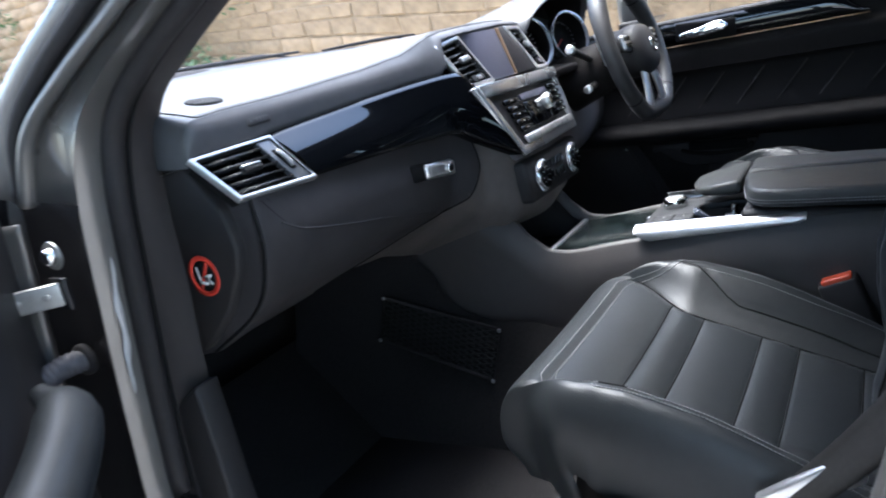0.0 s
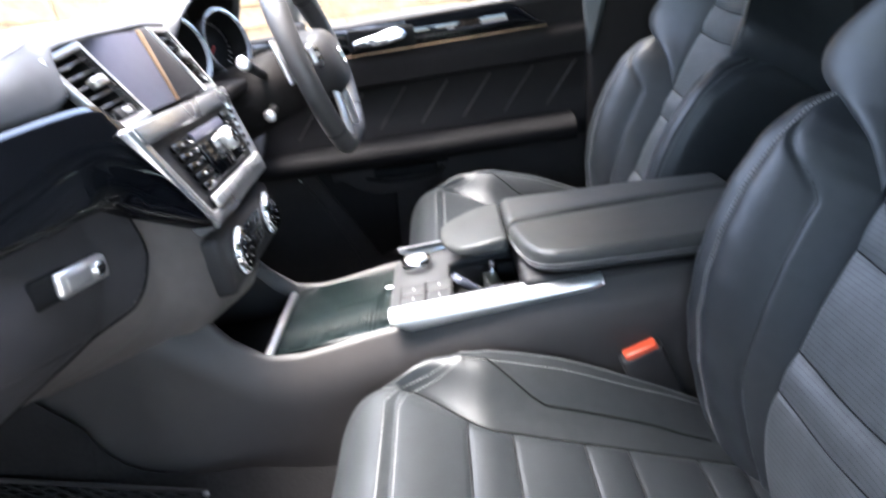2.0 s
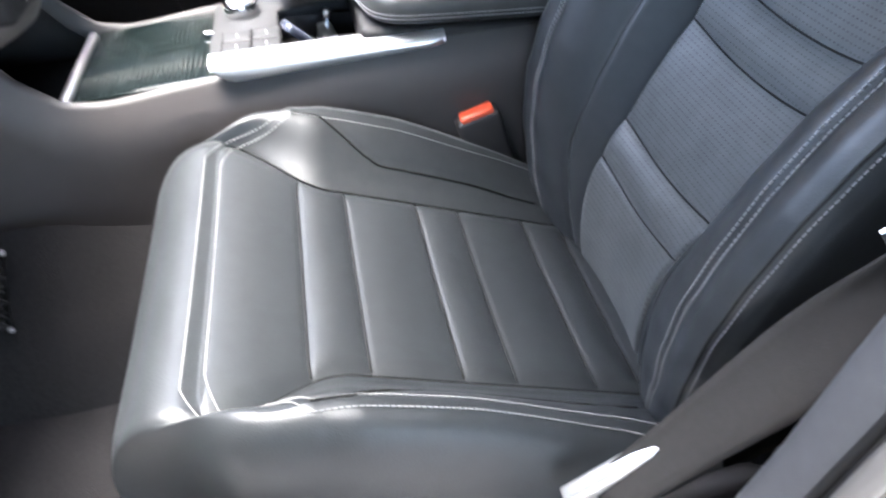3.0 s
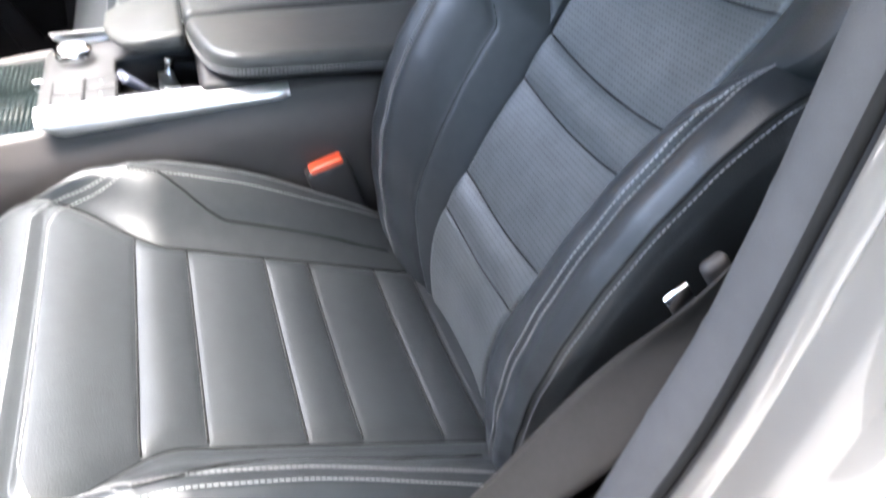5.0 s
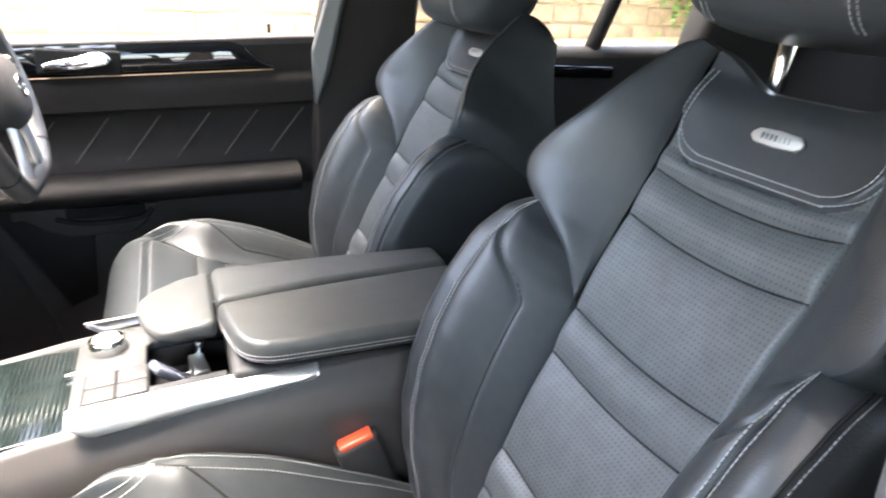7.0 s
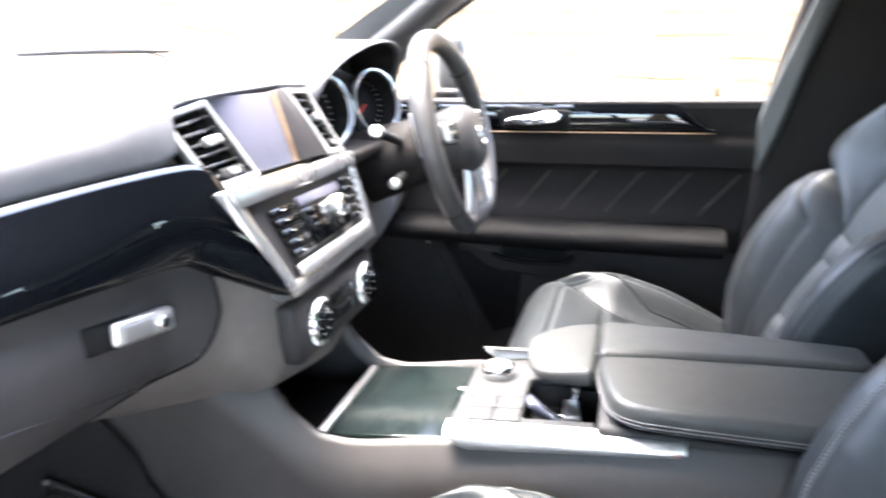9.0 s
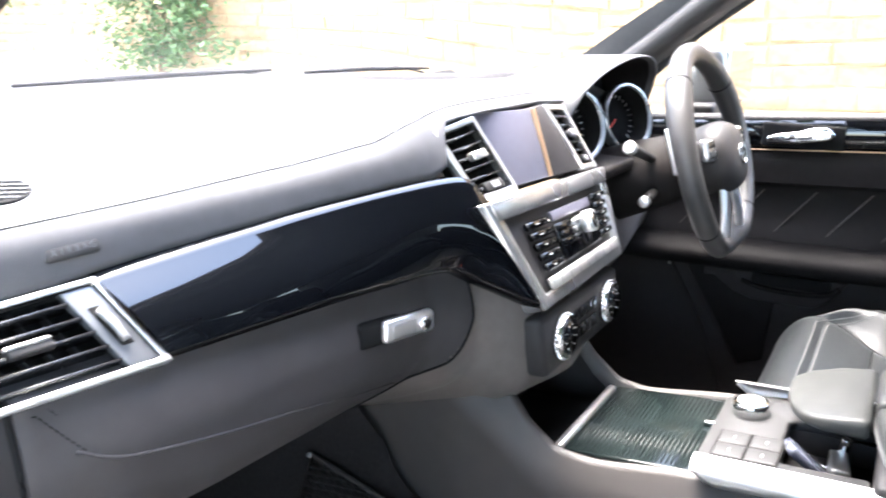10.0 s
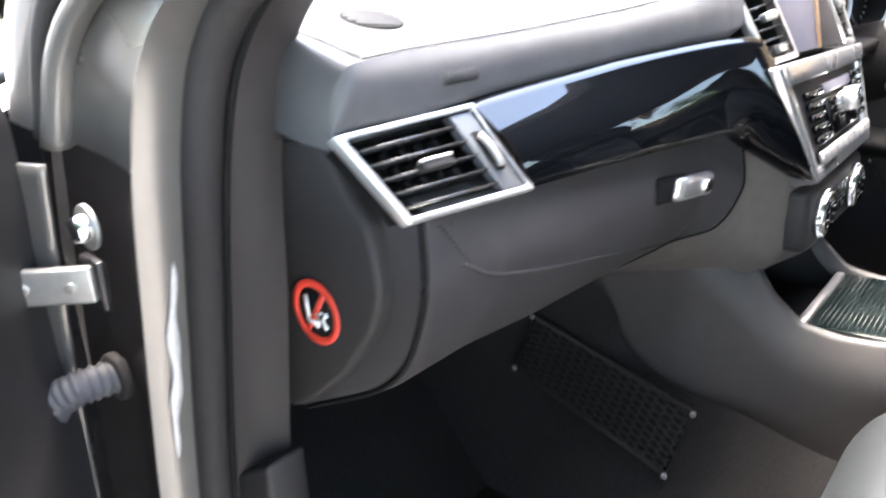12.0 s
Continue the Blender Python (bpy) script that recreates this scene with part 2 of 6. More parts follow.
def bush(name, at, size, n, label, colour, seed):
    """A shrub: short stems and a cloud of single leaves."""
    rng = random.Random(seed)
    root = thing(name, label, "plant", Matrix.Translation(at))
    for k in range(7):
        a = rng.random() * 6.28
        tip = Vector((math.cos(a) * size[0] * 0.5, math.sin(a) * size[1] * 0.5, size[2] * rng.uniform(0.4, 0.9)))
        part("stem", tube(spline([(0, 0, -min(at[2], 1.5)), tip * 0.4 + Vector((0, 0, -0.1)), tip * 0.8], 8), [0.007 - 0.0007 * j for j in range(8)], 6), BARK, root)
    bm = bmesh.new()
    clumps = [Vector((rng.gauss(0, 0.45) * size[0], rng.gauss(0, 0.45) * size[1], rng.uniform(-1.0, 1) * size[2])) for _ in range(40)]
    for _ in range(n):
        c = rng.choice(clumps) + Vector((rng.gauss(0, 0.1), rng.gauss(0, 0.1), rng.gauss(0, 0.09)))
        q = Euler((rng.uniform(-1, 1), rng.uniform(-1, 1), rng.random() * 6.28)).to_matrix()
        s = rng.uniform(0.02, 0.045)
        vs = [bm.verts.new(c + q @ Vector(p) * s) for p in ((-1, 0, 0), (0, -0.45, 0.1), (1.1, 0, 0), (0, 0.45, 0.1))]
        bm.faces.new(vs)
    tagged(part("leaves", bm, colour, root, "", False), kind="stuff")


def greenery():
    bush("shrub", (2.95, -2.75, 1.55), (0.25, 0.5, 0.5), 2600, "bright green shrub on top of the wall", LEAF_LIGHT, 1)
    bush("shrub", (2.8, 5.25, 1.32), (0.22, 0.75, 0.5), 4200, "green shrub in front of the sandstone wall", LEAF, 2)
    bush("shrub", (2.6, 8.4, 1.5), (0.4, 0.9, 0.9), 2600, "tall green shrub in front of the sandstone wall", LEAF, 3)
    bush("shrub", (2.2, 9.6, 0.8), (0.5, 0.8, 0.7), 2200, "dark green shrub beside the driveway", LEAF, 4)


def tree(at, height, seed):
    """An unseen tree added to block sky light: tapered trunk with limbs and a loose crown of leaves."""
    rng = random.Random(seed)
    root = thing("tree", "leafy green street tree beyond the driveway", "tree", Matrix.Translation(at), group="trees across the street")
    part("trunk", tube(spline([(0, 0, 0), (0.05, 0.03, height * 0.3), (-0.03, 0.05, height * 0.6)], 12), [0.16 - 0.008 * k for k in range(12)], 10), BARK, root)
    tips = []
    for k in range(9):
        a, up = rng.random() * 6.28, rng.uniform(0.35, 0.6) * height
        tip = Vector((math.cos(a) * height * 0.28, math.sin(a) * height * 0.28, up + rng.uniform(0.15, 0.4) * height))
        tips.append(tip)
        part("limb", tube(spline([(0, 0, up * 0.8), tip * 0.5 + Vector((0, 0, up * 0.35)), tip], 8), [0.06 - 0.006 * j for j in range(8)], 6), BARK, root)
    bm = bmesh.new()
    for _ in range(6500):
        c = rng.choice(tips) + Vector((rng.gauss(0, 0.11), rng.gauss(0, 0.11), rng.gauss(0, 0.09))) * height
        q = Euler((rng.uniform(-1, 1), rng.uniform(-1, 1), rng.random() * 6.28)).to_matrix()
        s = rng.uniform(0.07, 0.16)
        bm.faces.new([bm.verts.new(c + q @ Vector(p) * s) for p in ((-1, 0, 0), (0, -0.5, 0.1), (1.1, 0, 0), (0, 0.5, 0.1))])
    tagged(part("crown", bm, LEAF, root, "", False), kind="stuff")


# row of added trees, sized and set to cut light on the door side
def shade_trees():
    for k, (x, y, h) in enumerate(((-5.9, -6.2, 7.4), (-5.4, -4.1, 7.0), (-6.0, -2.0, 7.8), (-5.5, 0.1, 7.2), (-5.8, 2.2, 7.6), (-5.4, 4.3, 7.0), (-6.0, 6.4, 7.6), (-5.8, 8.6, 7.2))):
        tree((x, y, 0), h, 20 + k)


LEAF_LIGHT = mat("fresh_leaf", (0.10, 0.20, 0.03), 0.6, var=0.5, scale=3)


# ---- seats ----
def seat(name, cx, label, rest=(0.0, -0.150, 1.446), set_back=(0.0, 0.0, 0.0)):
    """A sports seat: pleated cushion and backrest between bolsters, headrest on two posts."""
    base = Vector((0, 0.33, 0.52))
    root = thing(name, label, "car seat", Matrix.Translation((cx, base.y, base.z)), group="front seats")

    def sp(part_name, bm, material, label="", parent=None):
        bmesh.ops.translate(bm, verts=bm.verts, vec=-base)
        return part(part_name, bm, material, parent or root, label)

    def regions(points, kind_of, names):
        """Splits a grid of points into one part for each kind."""
        made = {}
        for i in range(len(points) - 1):
            for j in range(len(points[0]) - 1):
                k = kind_of(i, j)
                bm, seen = made.setdefault(k, (bmesh.new(), {}))
                vs = []
                for a, b in ((i, j), (i + 1, j), (i + 1, j + 1), (i, j + 1)):
                    if (a, b) not in seen:
                        seen[a, b] = bm.verts.new(points[a][b])
                    vs.append(seen[a, b])
                bm.faces.new(vs)
        for k, (bm, _) in sorted(made.items()):
            sp(names[k[0]], bm, PERFORATED_LIT if k[0] == "q" else LEATHER)

    ps = [-1 + 0.2 * i / 12 for i in range(12)] + [-0.8 + 0.3 * i / 14 for i in range(14)] + [-0.5 + i / 28 for i in range(28)] + [0.5 + 0.3 * i / 14 for i in range(14)] + [0.8 + 0.2 * i / 12 for i in range(13)]

    # cushion
    grooves = (0.452, 0.401, 0.319, 0.268, 0.186, 0.135)
    bolster = [(0, 0.026), (0.2, 0.044), (0.42, 0.058), (0.58, 0.057), (0.70, 0.045), (0.80, 0.027), (0.88, 0.012), (0.95, 0.004), (1, 0.0)]

    def cushion(p, v):
        if v < 0.8:
            y = 0.105 + v / 0.8 * 0.430
            z = 0.7345 + 0.312 * (y - 0.13)
        else:
            a = (v - 0.8) / 0.2
            ang = min(a / 0.72, 1) * math.pi / 2
            y = 0.535 + 0.078 * math.sin(ang) ** 0.95
            z = 0.861 + 0.016 * math.sin(ang) * (1 - a) - 0.092 * (1 - math.cos(ang)) - max(0, a - 0.72) / 0.28 * 0.055
            y -= 0.030 * smooth01((a - 0.72) / 0.28) ** 1.5 * (1 - smooth01((abs(p) - 0.5) / 0.4))
        q, sg = abs(p), (1 if p > 0 else -1)
        h = table(bolster, v)[0]
        nose = smooth01((v - 0.76) / 0.24)
        wi = 0.137 + 0.058 * smooth01((v - 0.58) / 0.22)
        ts = 1.0 - 0.52 * smooth01((0.62 - v) / 0.17) - 0.12 * smooth01((0.3 - v) / 0.3)
        if q <= 0.5:
            u, n = q / 0.5 * wi, 0.004 * (q / 0.5) ** 2
            if v < 0.8:
                fade = 1 - smooth01((q - 0.47) / 0.03)
                a = min([g for g in grooves if g > y], default=0.545)
                b = max([g for g in grooves if g <= y], default=0.06)
                f = (y - b) / (a - b)
                near = min(abs(y - g) for g in grooves)
                n += (0.0058 * math.sin(math.pi * max(0.0, min(1.0, f))) - 0.0022 - 0.0012 * math.exp(-((near / 0.0034) ** 2))) * fade * (1 - 0.5 * (q / 0.5) ** 8)
                n -= 0.005 * math.exp(-(((q - 0.5) / 0.02) ** 2))
        elif q <= 0.8:
            t = (q - 0.5) / 0.3
            u = wi + (0.207 - wi) * t
            n = 0.004 + h * smooth01(t * 0.85 + 0.06 * t * t) - (0.005 * math.exp(-((t / 0.07) ** 2)) + 0.004 * math.exp(-(((t - ts) / 0.05) ** 2))) * (1 - nose)
        else:
            t = (q - 0.8) / 0.2
            u = 0.207 + 0.050 * math.sin(min(1.0, t * 1.25) * math.pi / 2) - 0.014 * t * t - 0.008 * smooth01((t - 0.78) / 0.22)
            n = 0.004 + h * 0.97 - (h + 0.105) * (1 - math.cos(t * math.pi / 2)) ** 1.15 * (1 - 0.3 * nose)
            n += 0.011 * math.sin(math.pi * min(1.0, t / 0.62)) * (1 - 0.5 * nose) * smooth01((v - 0.05) / 0.3)
        n -= 0.0045 * math.exp(-(((v - 0.8) / 0.008) ** 2)) * (1 - smooth01((q - 0.40) / 0.14))
        y -= 0.055 * smooth01((q - 0.42) / 0.45) * smooth01((v - 0.55) / 0.25) * (1 - 0.35 * nose)
        drop = 0.026 * nose * max(0, (q - 0.6) / 0.4) ** 2
        return Vector((sg * u * (1 - 0.07 * nose), y - drop - 0.095 * nose * max(0, (q - 0.56) / 0.44) ** 2, z + n)) + Vector(set_back)

    nv = 300
    vs = [i / nv for i in range(nv + 1)]
    pts = [[cushion(p, v) for p in ps] for v in vs]
    soft = [(i, j) for i in range(1, nv) for j in range(1, len(ps) - 1) if vs[i] > 0.40 and 0.54 < abs(ps[j])]
    for _ in range(30):  # stuffed leather: rounds the front of the bolsters
        was = [list(r) for r in pts]
        for i, j in soft:
            mean = (was[i][j - 1] + was[i][j + 1] + was[i - 1][j] + was[i + 1][j]) / 4
            pts[i][j] = was[i][j].lerp(mean, 0.67 * smooth01((vs[i] - 0.40) / 0.4) ** 2)

    def on_cushion(p, v):
        i = min(nv - 1, int(v * nv))
        j = max(k for k in range(len(ps) - 1) if ps[k] <= p)
        a, c = v * nv - i, (p - ps[j]) / (ps[j + 1] - ps[j])
        return pts[i][j].lerp(pts[i][j + 1], c).lerp(pts[i + 1][j].lerp(pts[i + 1][j + 1], c), a)


    def kind_c(i, j):
        v, p = (vs[i] + vs[i + 1]) / 2, (ps[j] + ps[j + 1]) / 2
        if v > 0.8:
            return ("n",)
        if abs(p) < 0.5:
            y = 0.105 + v / 0.8 * 0.430
            return ("p", sum(y < g for g in grooves))
        return ("b" if abs(p) < 0.8 else "s", p > 0)

    regions(pts, kind_c, {"n": "cushion_nose", "p": "cushion_panel", "b": "cushion_bolster", "s": "cushion_side"})
    for sg in (1, -1):
        seam = []
        for k in range(60):
            v = 0.10 + 0.60 * k / 59
            ts = 1.0 - 0.52 * smooth01((0.62 - v) / 0.17) - 0.12 * smooth01((0.3 - v) / 0.3)
            seam.append(on_cushion(sg * (0.5 + 0.3 * min(ts, 0.97)), v) + Vector((0, 0, 0.0006)))
        sp("cushion_seam", tube(seam, 0.0013, 6), DARK)
        sp("cushion_seam", tube([on_cushion(sg * 0.503, 0.06 + 0.72 * k / 59) + Vector((0, 0, 0.0004)) for k in range(60)], 0.0013, 6), DARK)
    for g in grooves:
        v = (g - 0.105) / 0.430 * 0.8
        sp("pleat_seam", tube([on_cushion(-0.485 + 0.97 * k / 30, v) + Vector((0, 0, 0.0004)) for k in range(31)], 0.0011, 6), DARK)
    for q, v in ((0.785, 0.79), (0.825, 0.812)):
        rear = [(q, 0.02 + (v - 0.115) * k / 40) for k in range(41)]
        turn = [(q - 0.40 * t, v - 0.095 + 0.095 * t**0.75) for t in [k / 14 for k in range(1, 14)]]
        front = [((q - 0.40) * (1 - 2 * k / 40), v) for k in range(41)]
        way = rear + turn + front + [(-a, b) for a, b in reversed(rear + turn)]
        sp("cushion_stitching", stitches([[on_cushion(a, b) + Vector((0, 0, 0.0008)) for a, b in way]]), STITCH, "pale grey stitching")

    # backrest: s runs up it, n stands off it towards the cabin
    d, nn, o = Vector((0, -0.49, 0.872)), Vector((0, 0.872, 0.49)), Vector((0, 0.155, 0.745))
    bg = (0.128, 0.175, 0.294, 0.347, 0.463, 0.517)
    insert = [(0.0, 0.086), (0.12, 0.094), (0.18, 0.102), (0.29, 0.113), (0.35, 0.119), (0.40, 0.122), (0.52, 0.124), (0.57, 0.127), (0.65, 0.132)]

    def at(u, s, n):
        return Vector((u, 0, 0)) + o + d * s + nn * n

    def thick(s):
        return 0.10 - 0.070 * smooth01((s - 0.46) / 0.2)

    def tuck(s):
        """How far the foot of the backrest curves in behind the cushion."""
        return 0.068 * max(0.0, (0.125 - s) / 0.125) ** 1.6

    def panel_foot(u):
        """Lower edge of the badge panel at u."""
        k = min(1.0, max(0.0, (abs(u) - 0.075) / 0.048))
        return 0.531 + 0.060 * (1 - math.sqrt(1 - k * k))

    def back(p, s):
        """The pleated insert and the badge panel above it, p from edge to edge."""
        wi = table(insert, s)[0]
        u, q = p * wi, abs(p)
        n = 0.018 + 0.012 * q**3 - 0.007 * math.exp(-(((q - 1) / 0.03) ** 2))
        raised = s - panel_foot(u)
        if raised < 0:
            se = s + 0.010 * (1 - p * p)
            low = max([g for g in bg if g <= se], default=-0.05)
            high = min([g for g in bg if g > se], default=0.545)
            f = (se - low) / (high - low)
            near = min(abs(se - g) for g in bg)
            n += 0.0058 * math.sin(math.pi * max(0.0, min(1.0, f))) * (1 - 0.7 * q**8) - 0.0022 - 0.0012 * math.exp(-((near / 0.0034) ** 2)) * (1 - q**12)
        else:
            n += 0.006 * smooth01(raised / 0.006) - 0.002
        n -= 0.014 * smooth01((s - 0.585) / 0.05) ** 2 * (1 - 0.6 * q**3) + tuck(s)
        return at(u, s, n)

    def crest(p):
        return 0.622 + 0.030 * smooth01((abs(p) - 0.35) / 0.65)

    pp = [-1 + 2 * i / 88 for i in range(89)]
    ns = 340
    pts = [[back(p, -0.03 + (crest(p) + 0.03) * i / ns) for p in pp] for i in range(ns + 1)]

    def kind_b(i, j):
        p = (pp[j] + pp[j + 1]) / 2
        s = -0.03 + (crest(p) + 0.03) * (i + 0.5) / ns
        if s > panel_foot(p * table(insert, s)[0]):
            return ("h",)
        return ("q", sum(s + 0.010 * (1 - p * p) > g for g in bg))

    regions(pts, kind_b, {"h": "badge_panel", "q": "backrest_panel"})
    for g in bg:
        line = [(-0.97 + 1.94 * k / 40) for k in range(41)]
        sp("pleat_seam", tube([back(p, g - 0.010 * (1 - p * p)) + nn * 0.0002 for p in line], 0.0011, 6), DARK)

    # shoulder wings: the outer edge from the tip at the insert round the shoulder to the top
    rim = [(0.119, 0.340, 0.020), (0.130, 0.368, 0.036), (0.148, 0.394, 0.053), (0.178, 0.414, 0.071), (0.206, 0.428, 0.085), (0.222, 0.441, 0.094), (0.229, 0.457, 0.099), (0.227, 0.475, 0.101), (0.209, 0.503, 0.101), (0.183, 0.542, 0.094), (0.166, 0.587, 0.080), (0.151, 0.633, 0.060), (0.142, 0.653, 0.046)]
    rim = spline(rim, 110)
    for sg in (1, -1):
        face, flank = [], []
        for r in rim:
            wi = table(insert, r.y)[0]
            row = []
            for k in range(31):
                t = k / 30
                bulge = math.sin(t * math.pi / 2) ** 1.1
                dip = 0.004 * math.exp(-((t / 0.05) ** 2))
                row.append(at(sg * (wi + (r.x - wi) * t), r.y, 0.030 + (r.z - 0.030) * bulge - dip))
            face.append(row)
            back_n = -thick(r.y)
            side = [(0.0, 0.0), (0.0035, -0.0025), (0.006, -0.008), (0.008, -0.018)]
            rest_n = r.z - 0.018
            flank.append([at(sg * (r.x + a), r.y, r.z + b) for a, b in side] + [at(sg * (r.x + 0.008 + 0.008 * math.sin(math.pi * 0.75 * k / 12)), r.y - 0.012 * k / 12, rest_n + (back_n - rest_n) * k / 12) for k in range(1, 13)])
        sp("shoulder_wing", sheet(face), LEATHER)
        sp("wing_side", sheet(flank), LEATHER)
        edge_line = [at(sg * (r.x + 0.004), r.y, r.z - 0.0018) for r in rim[52:-2]]
        sp("wing_seam", tube(edge_line, 0.0010, 6), DARK)
        sp("insert_seam", tube([back(sg * 0.998, 0.02 + 0.60 * k / 60) + nn * 0.001 for k in range(61)], 0.0012, 6), DARK)

    # side bolsters below the wings; the ridge carries the double stitching
    ridge = [(-0.03, 0.150, 0.000), (0.0, 0.166, 0.018), (0.05, 0.181, 0.043), (0.10, 0.188, 0.068), (0.15, 0.193, 0.091), (0.20, 0.197, 0.106), (0.25, 0.199, 0.114), (0.30, 0.200, 0.116), (0.35, 0.200, 0.111), (0.40, 0.198, 0.099), (0.43, 0.196, 0.087), (0.455, 0.192, 0.074)]
    brink = [(-0.03, 0.080, 0.018), (0.12, 0.091, 0.018), (0.29, 0.110, 0.020), (0.345, 0.116, 0.019), (0.368, 0.127, 0.030), (0.394, 0.144, 0.047), (0.414, 0.172, 0.064), (0.430, 0.186, 0.074), (0.455, 0.188, 0.070)]

    def seam_place(s):
        return 0.36 + 0.58 * smooth01((s - 0.315) / 0.075) - 0.12 * smooth01((0.12 - s) / 0.15)

    def cap(s):
        k = min(1.0, max(0.0, (s - 0.398) / 0.048))
        return 0.040 * (1 - math.sqrt(1 - k * k))

    def bolster_in(sg, f, s):
        ui, ni = table(brink, s)
        w, h = table(ridge, s)
        fs = seam_place(s)
        n = ni + (h - ni) * math.sin(f * math.pi / 2) ** 1.05
        g = f / fs if f < fs else (f - fs) / (1 - fs)
        fall = 1 - smooth01((s - 0.37) / 0.05)
        n += 0.006 * max(0.0, 4 * g * (1 - g)) ** 0.5 * fall
        n -= 0.003 * math.exp(-(((f - fs) / 0.03) ** 2)) * fall + tuck(s) * (1 - 0.6 * f) + cap(s)
        return at(sg * (ui + (w - ui) * f), s, n)

    def bolster_out(sg, f, s):
        w, h = table(ridge, s)
        k = smooth01((s - 0.36) / 0.085)
        low = smooth01((0.10 - s) / 0.12)
        form = [(0, 0), (0.008, 0.0055 - 0.004 * k), (0.022 - 0.006 * k, 0.009 - 0.010 * k), (0.034 - 0.006 * k, 0.005 - 0.013 * k), (0.0365 - 0.006 * k, 0.0025 - 0.015 * k), (0.043 - 0.006 * k, -0.010 - 0.015 * k), (0.047, -0.035 - 0.01 * k)]
        run = [Vector((w + a * (1 - 0.35 * low), h + b * (1 - 0.3 * low), 0)) for a, b in form] + [Vector((w + 0.043, (h - 0.105) * 0.45 - 0.03, 0)), Vector((w + 0.030, -0.105, 0))]
        p = spline(run, 57)[min(56, int(round(f * 56)))]
        return at(sg * (p.x - 0.5 * cap(s)), s, p.y - cap(s) - 0.4 * tuck(s))

    levels = [-0.03 + 0.476 * k / 110 for k in range(111)]
    for sg in (1, -1):
        inner = [[bolster_in(sg, m / 36, s) for m in range(37)] for s in levels]
        outer = [[bolster_out(sg, m / 56, s) for m in range(57)] for s in levels]
        top_in = [p - nn * 0.02 + d * 0.004 for p in inner[-1]]
        top_out = [p - nn * 0.02 + d * 0.004 for p in outer[-1]]
        sp("backrest_bolster", sheet(inner + [top_in]), LEATHER)
        sp("backrest_side", sheet(outer + [top_out]), LEATHER)
        way = [0.01 + 0.372 * k / 60 for k in range(61)]
        sp("bolster_seam", tube([bolster_in(sg, seam_place(s), s) + nn * 0.0008 for s in way], 0.0012, 6), DARK)
        sp("ridge_seam", tube([bolster_in(sg, 1.0, s) + nn * 0.0002 for s in levels], 0.0009, 6), DARK)
        sp("overlock_seam", tube([bolster_out(sg, 4 / 8, s) + nn * 0.0002 for s in levels[4:]], 0.0009, 6), DARK)
        for m in (0, 2):
            line = [(bolster_in(sg, 0.955, s) if m == 0 else bolster_out(sg, 3 / 56, s)) + nn * 0.0010 for s in levels[3:-4]]
            sp("bolster_stitching", stitches([line]), STITCH, "pale grey stitching")
        line = [bolster_out(sg, 31 / 56, s) + nn * 0.0004 + Vector((sg * 0.0008, 0, 0)) for s in levels[4:-3]]
        sp("side_stitching", stitches([line], length=0.0034), SEAM_GREY, "grey overlock seam")

    shell_form = [(0.0, 0.195), (0.1, 0.216), (0.2, 0.226), (0.4, 0.228), (0.43, 0.230), (0.47, 0.236), (0.51, 0.212), (0.55, 0.188), (0.6, 0.170), (0.652, 0.150)]

    def rear(p, s):
        n = -thick(s) - 0.035 * math.cos(p * math.pi / 2) * (1 - 0.4 * smooth01((s - 0.5) / 0.15))
        return at(table(shell_form, s)[0] * p, s - 0.012, n)

    cols = [-1 + 2 * i / 40 for i in range(41)]
    sp("back_shell", sheet([[rear(p, (0.622 + 0.03 * smooth01((abs(p) - 0.35) / 0.65)) * m / 30) for p in cols] for m in range(31)]), PLASTIC, "black plastic seat back")
    edge = [at(-rim[-1].x, rim[-1].y, rim[-1].z)] + pts[-1] + [at(rim[-1].x, rim[-1].y, rim[-1].z)]
    rolls = []
    for a in edge:
        p = max(-1.0, min(1.0, a.x / rim[-1].x))
        c = rear(p, 0.622 + 0.03 * smooth01((abs(p) - 0.35) / 0.65))
        rolls.append([a.lerp(c, t) + d * 0.012 * math.sin(math.pi * t) ** 0.7 for t in [k / 10 for k in range(11)]])
    sp("top_roll", sheet(rolls), LEATHER)
    for off in (0.0, 0.007):
        half = [(0.1215 - off * 0.9, 0.640 - 0.062 * k / 16) for k in range(17)]
        bow = [(0.1215 - 0.9 * off - 0.050 * (1 - math.cos(a)), 0.577 - (0.041 - off) * math.sin(a)) for a in [math.pi / 2 * k / 16 for k in range(1, 17)]]
        right = half + bow
        way = right + [(-u, s) for u, s in reversed(right)]
        line = [back(v.x / table(insert, v.y)[0], min(v.y, 0.632)) + nn * 0.0014 for v in spline([(u, s, 0) for u, s in way], 160)]
        sp("panel_stitching", stitches([line], 0.0052, 0.0040), STITCH, "pale grey stitching")
    badge_at = Matrix.Translation(at(-0.003 if cx < 0 else 0.003, 0.579, 0.0245)) @ Matrix(((1, 0, 0, 0), (0, d.y, nn.y, 0), (0, d.z, nn.z, 0), (0, 0, 0, 1)))
    badge = sp("badge", prism([(-0.0300, 0.0020), (-0.0240, 0.0068), (0.0, 0.0082), (0.0240, 0.0068), (0.0300, 0.0020), (0.0300, -0.0020), (0.0240, -0.0068), (0.0, -0.0082), (-0.0240, -0.0068), (-0.0300, -0.0020)], badge_at @ pose(0, 0, -0.0025), 0.005, 0.0016, 3), SATIN_BADGE, "small silver metal badge")
    bars = bmesh.new()
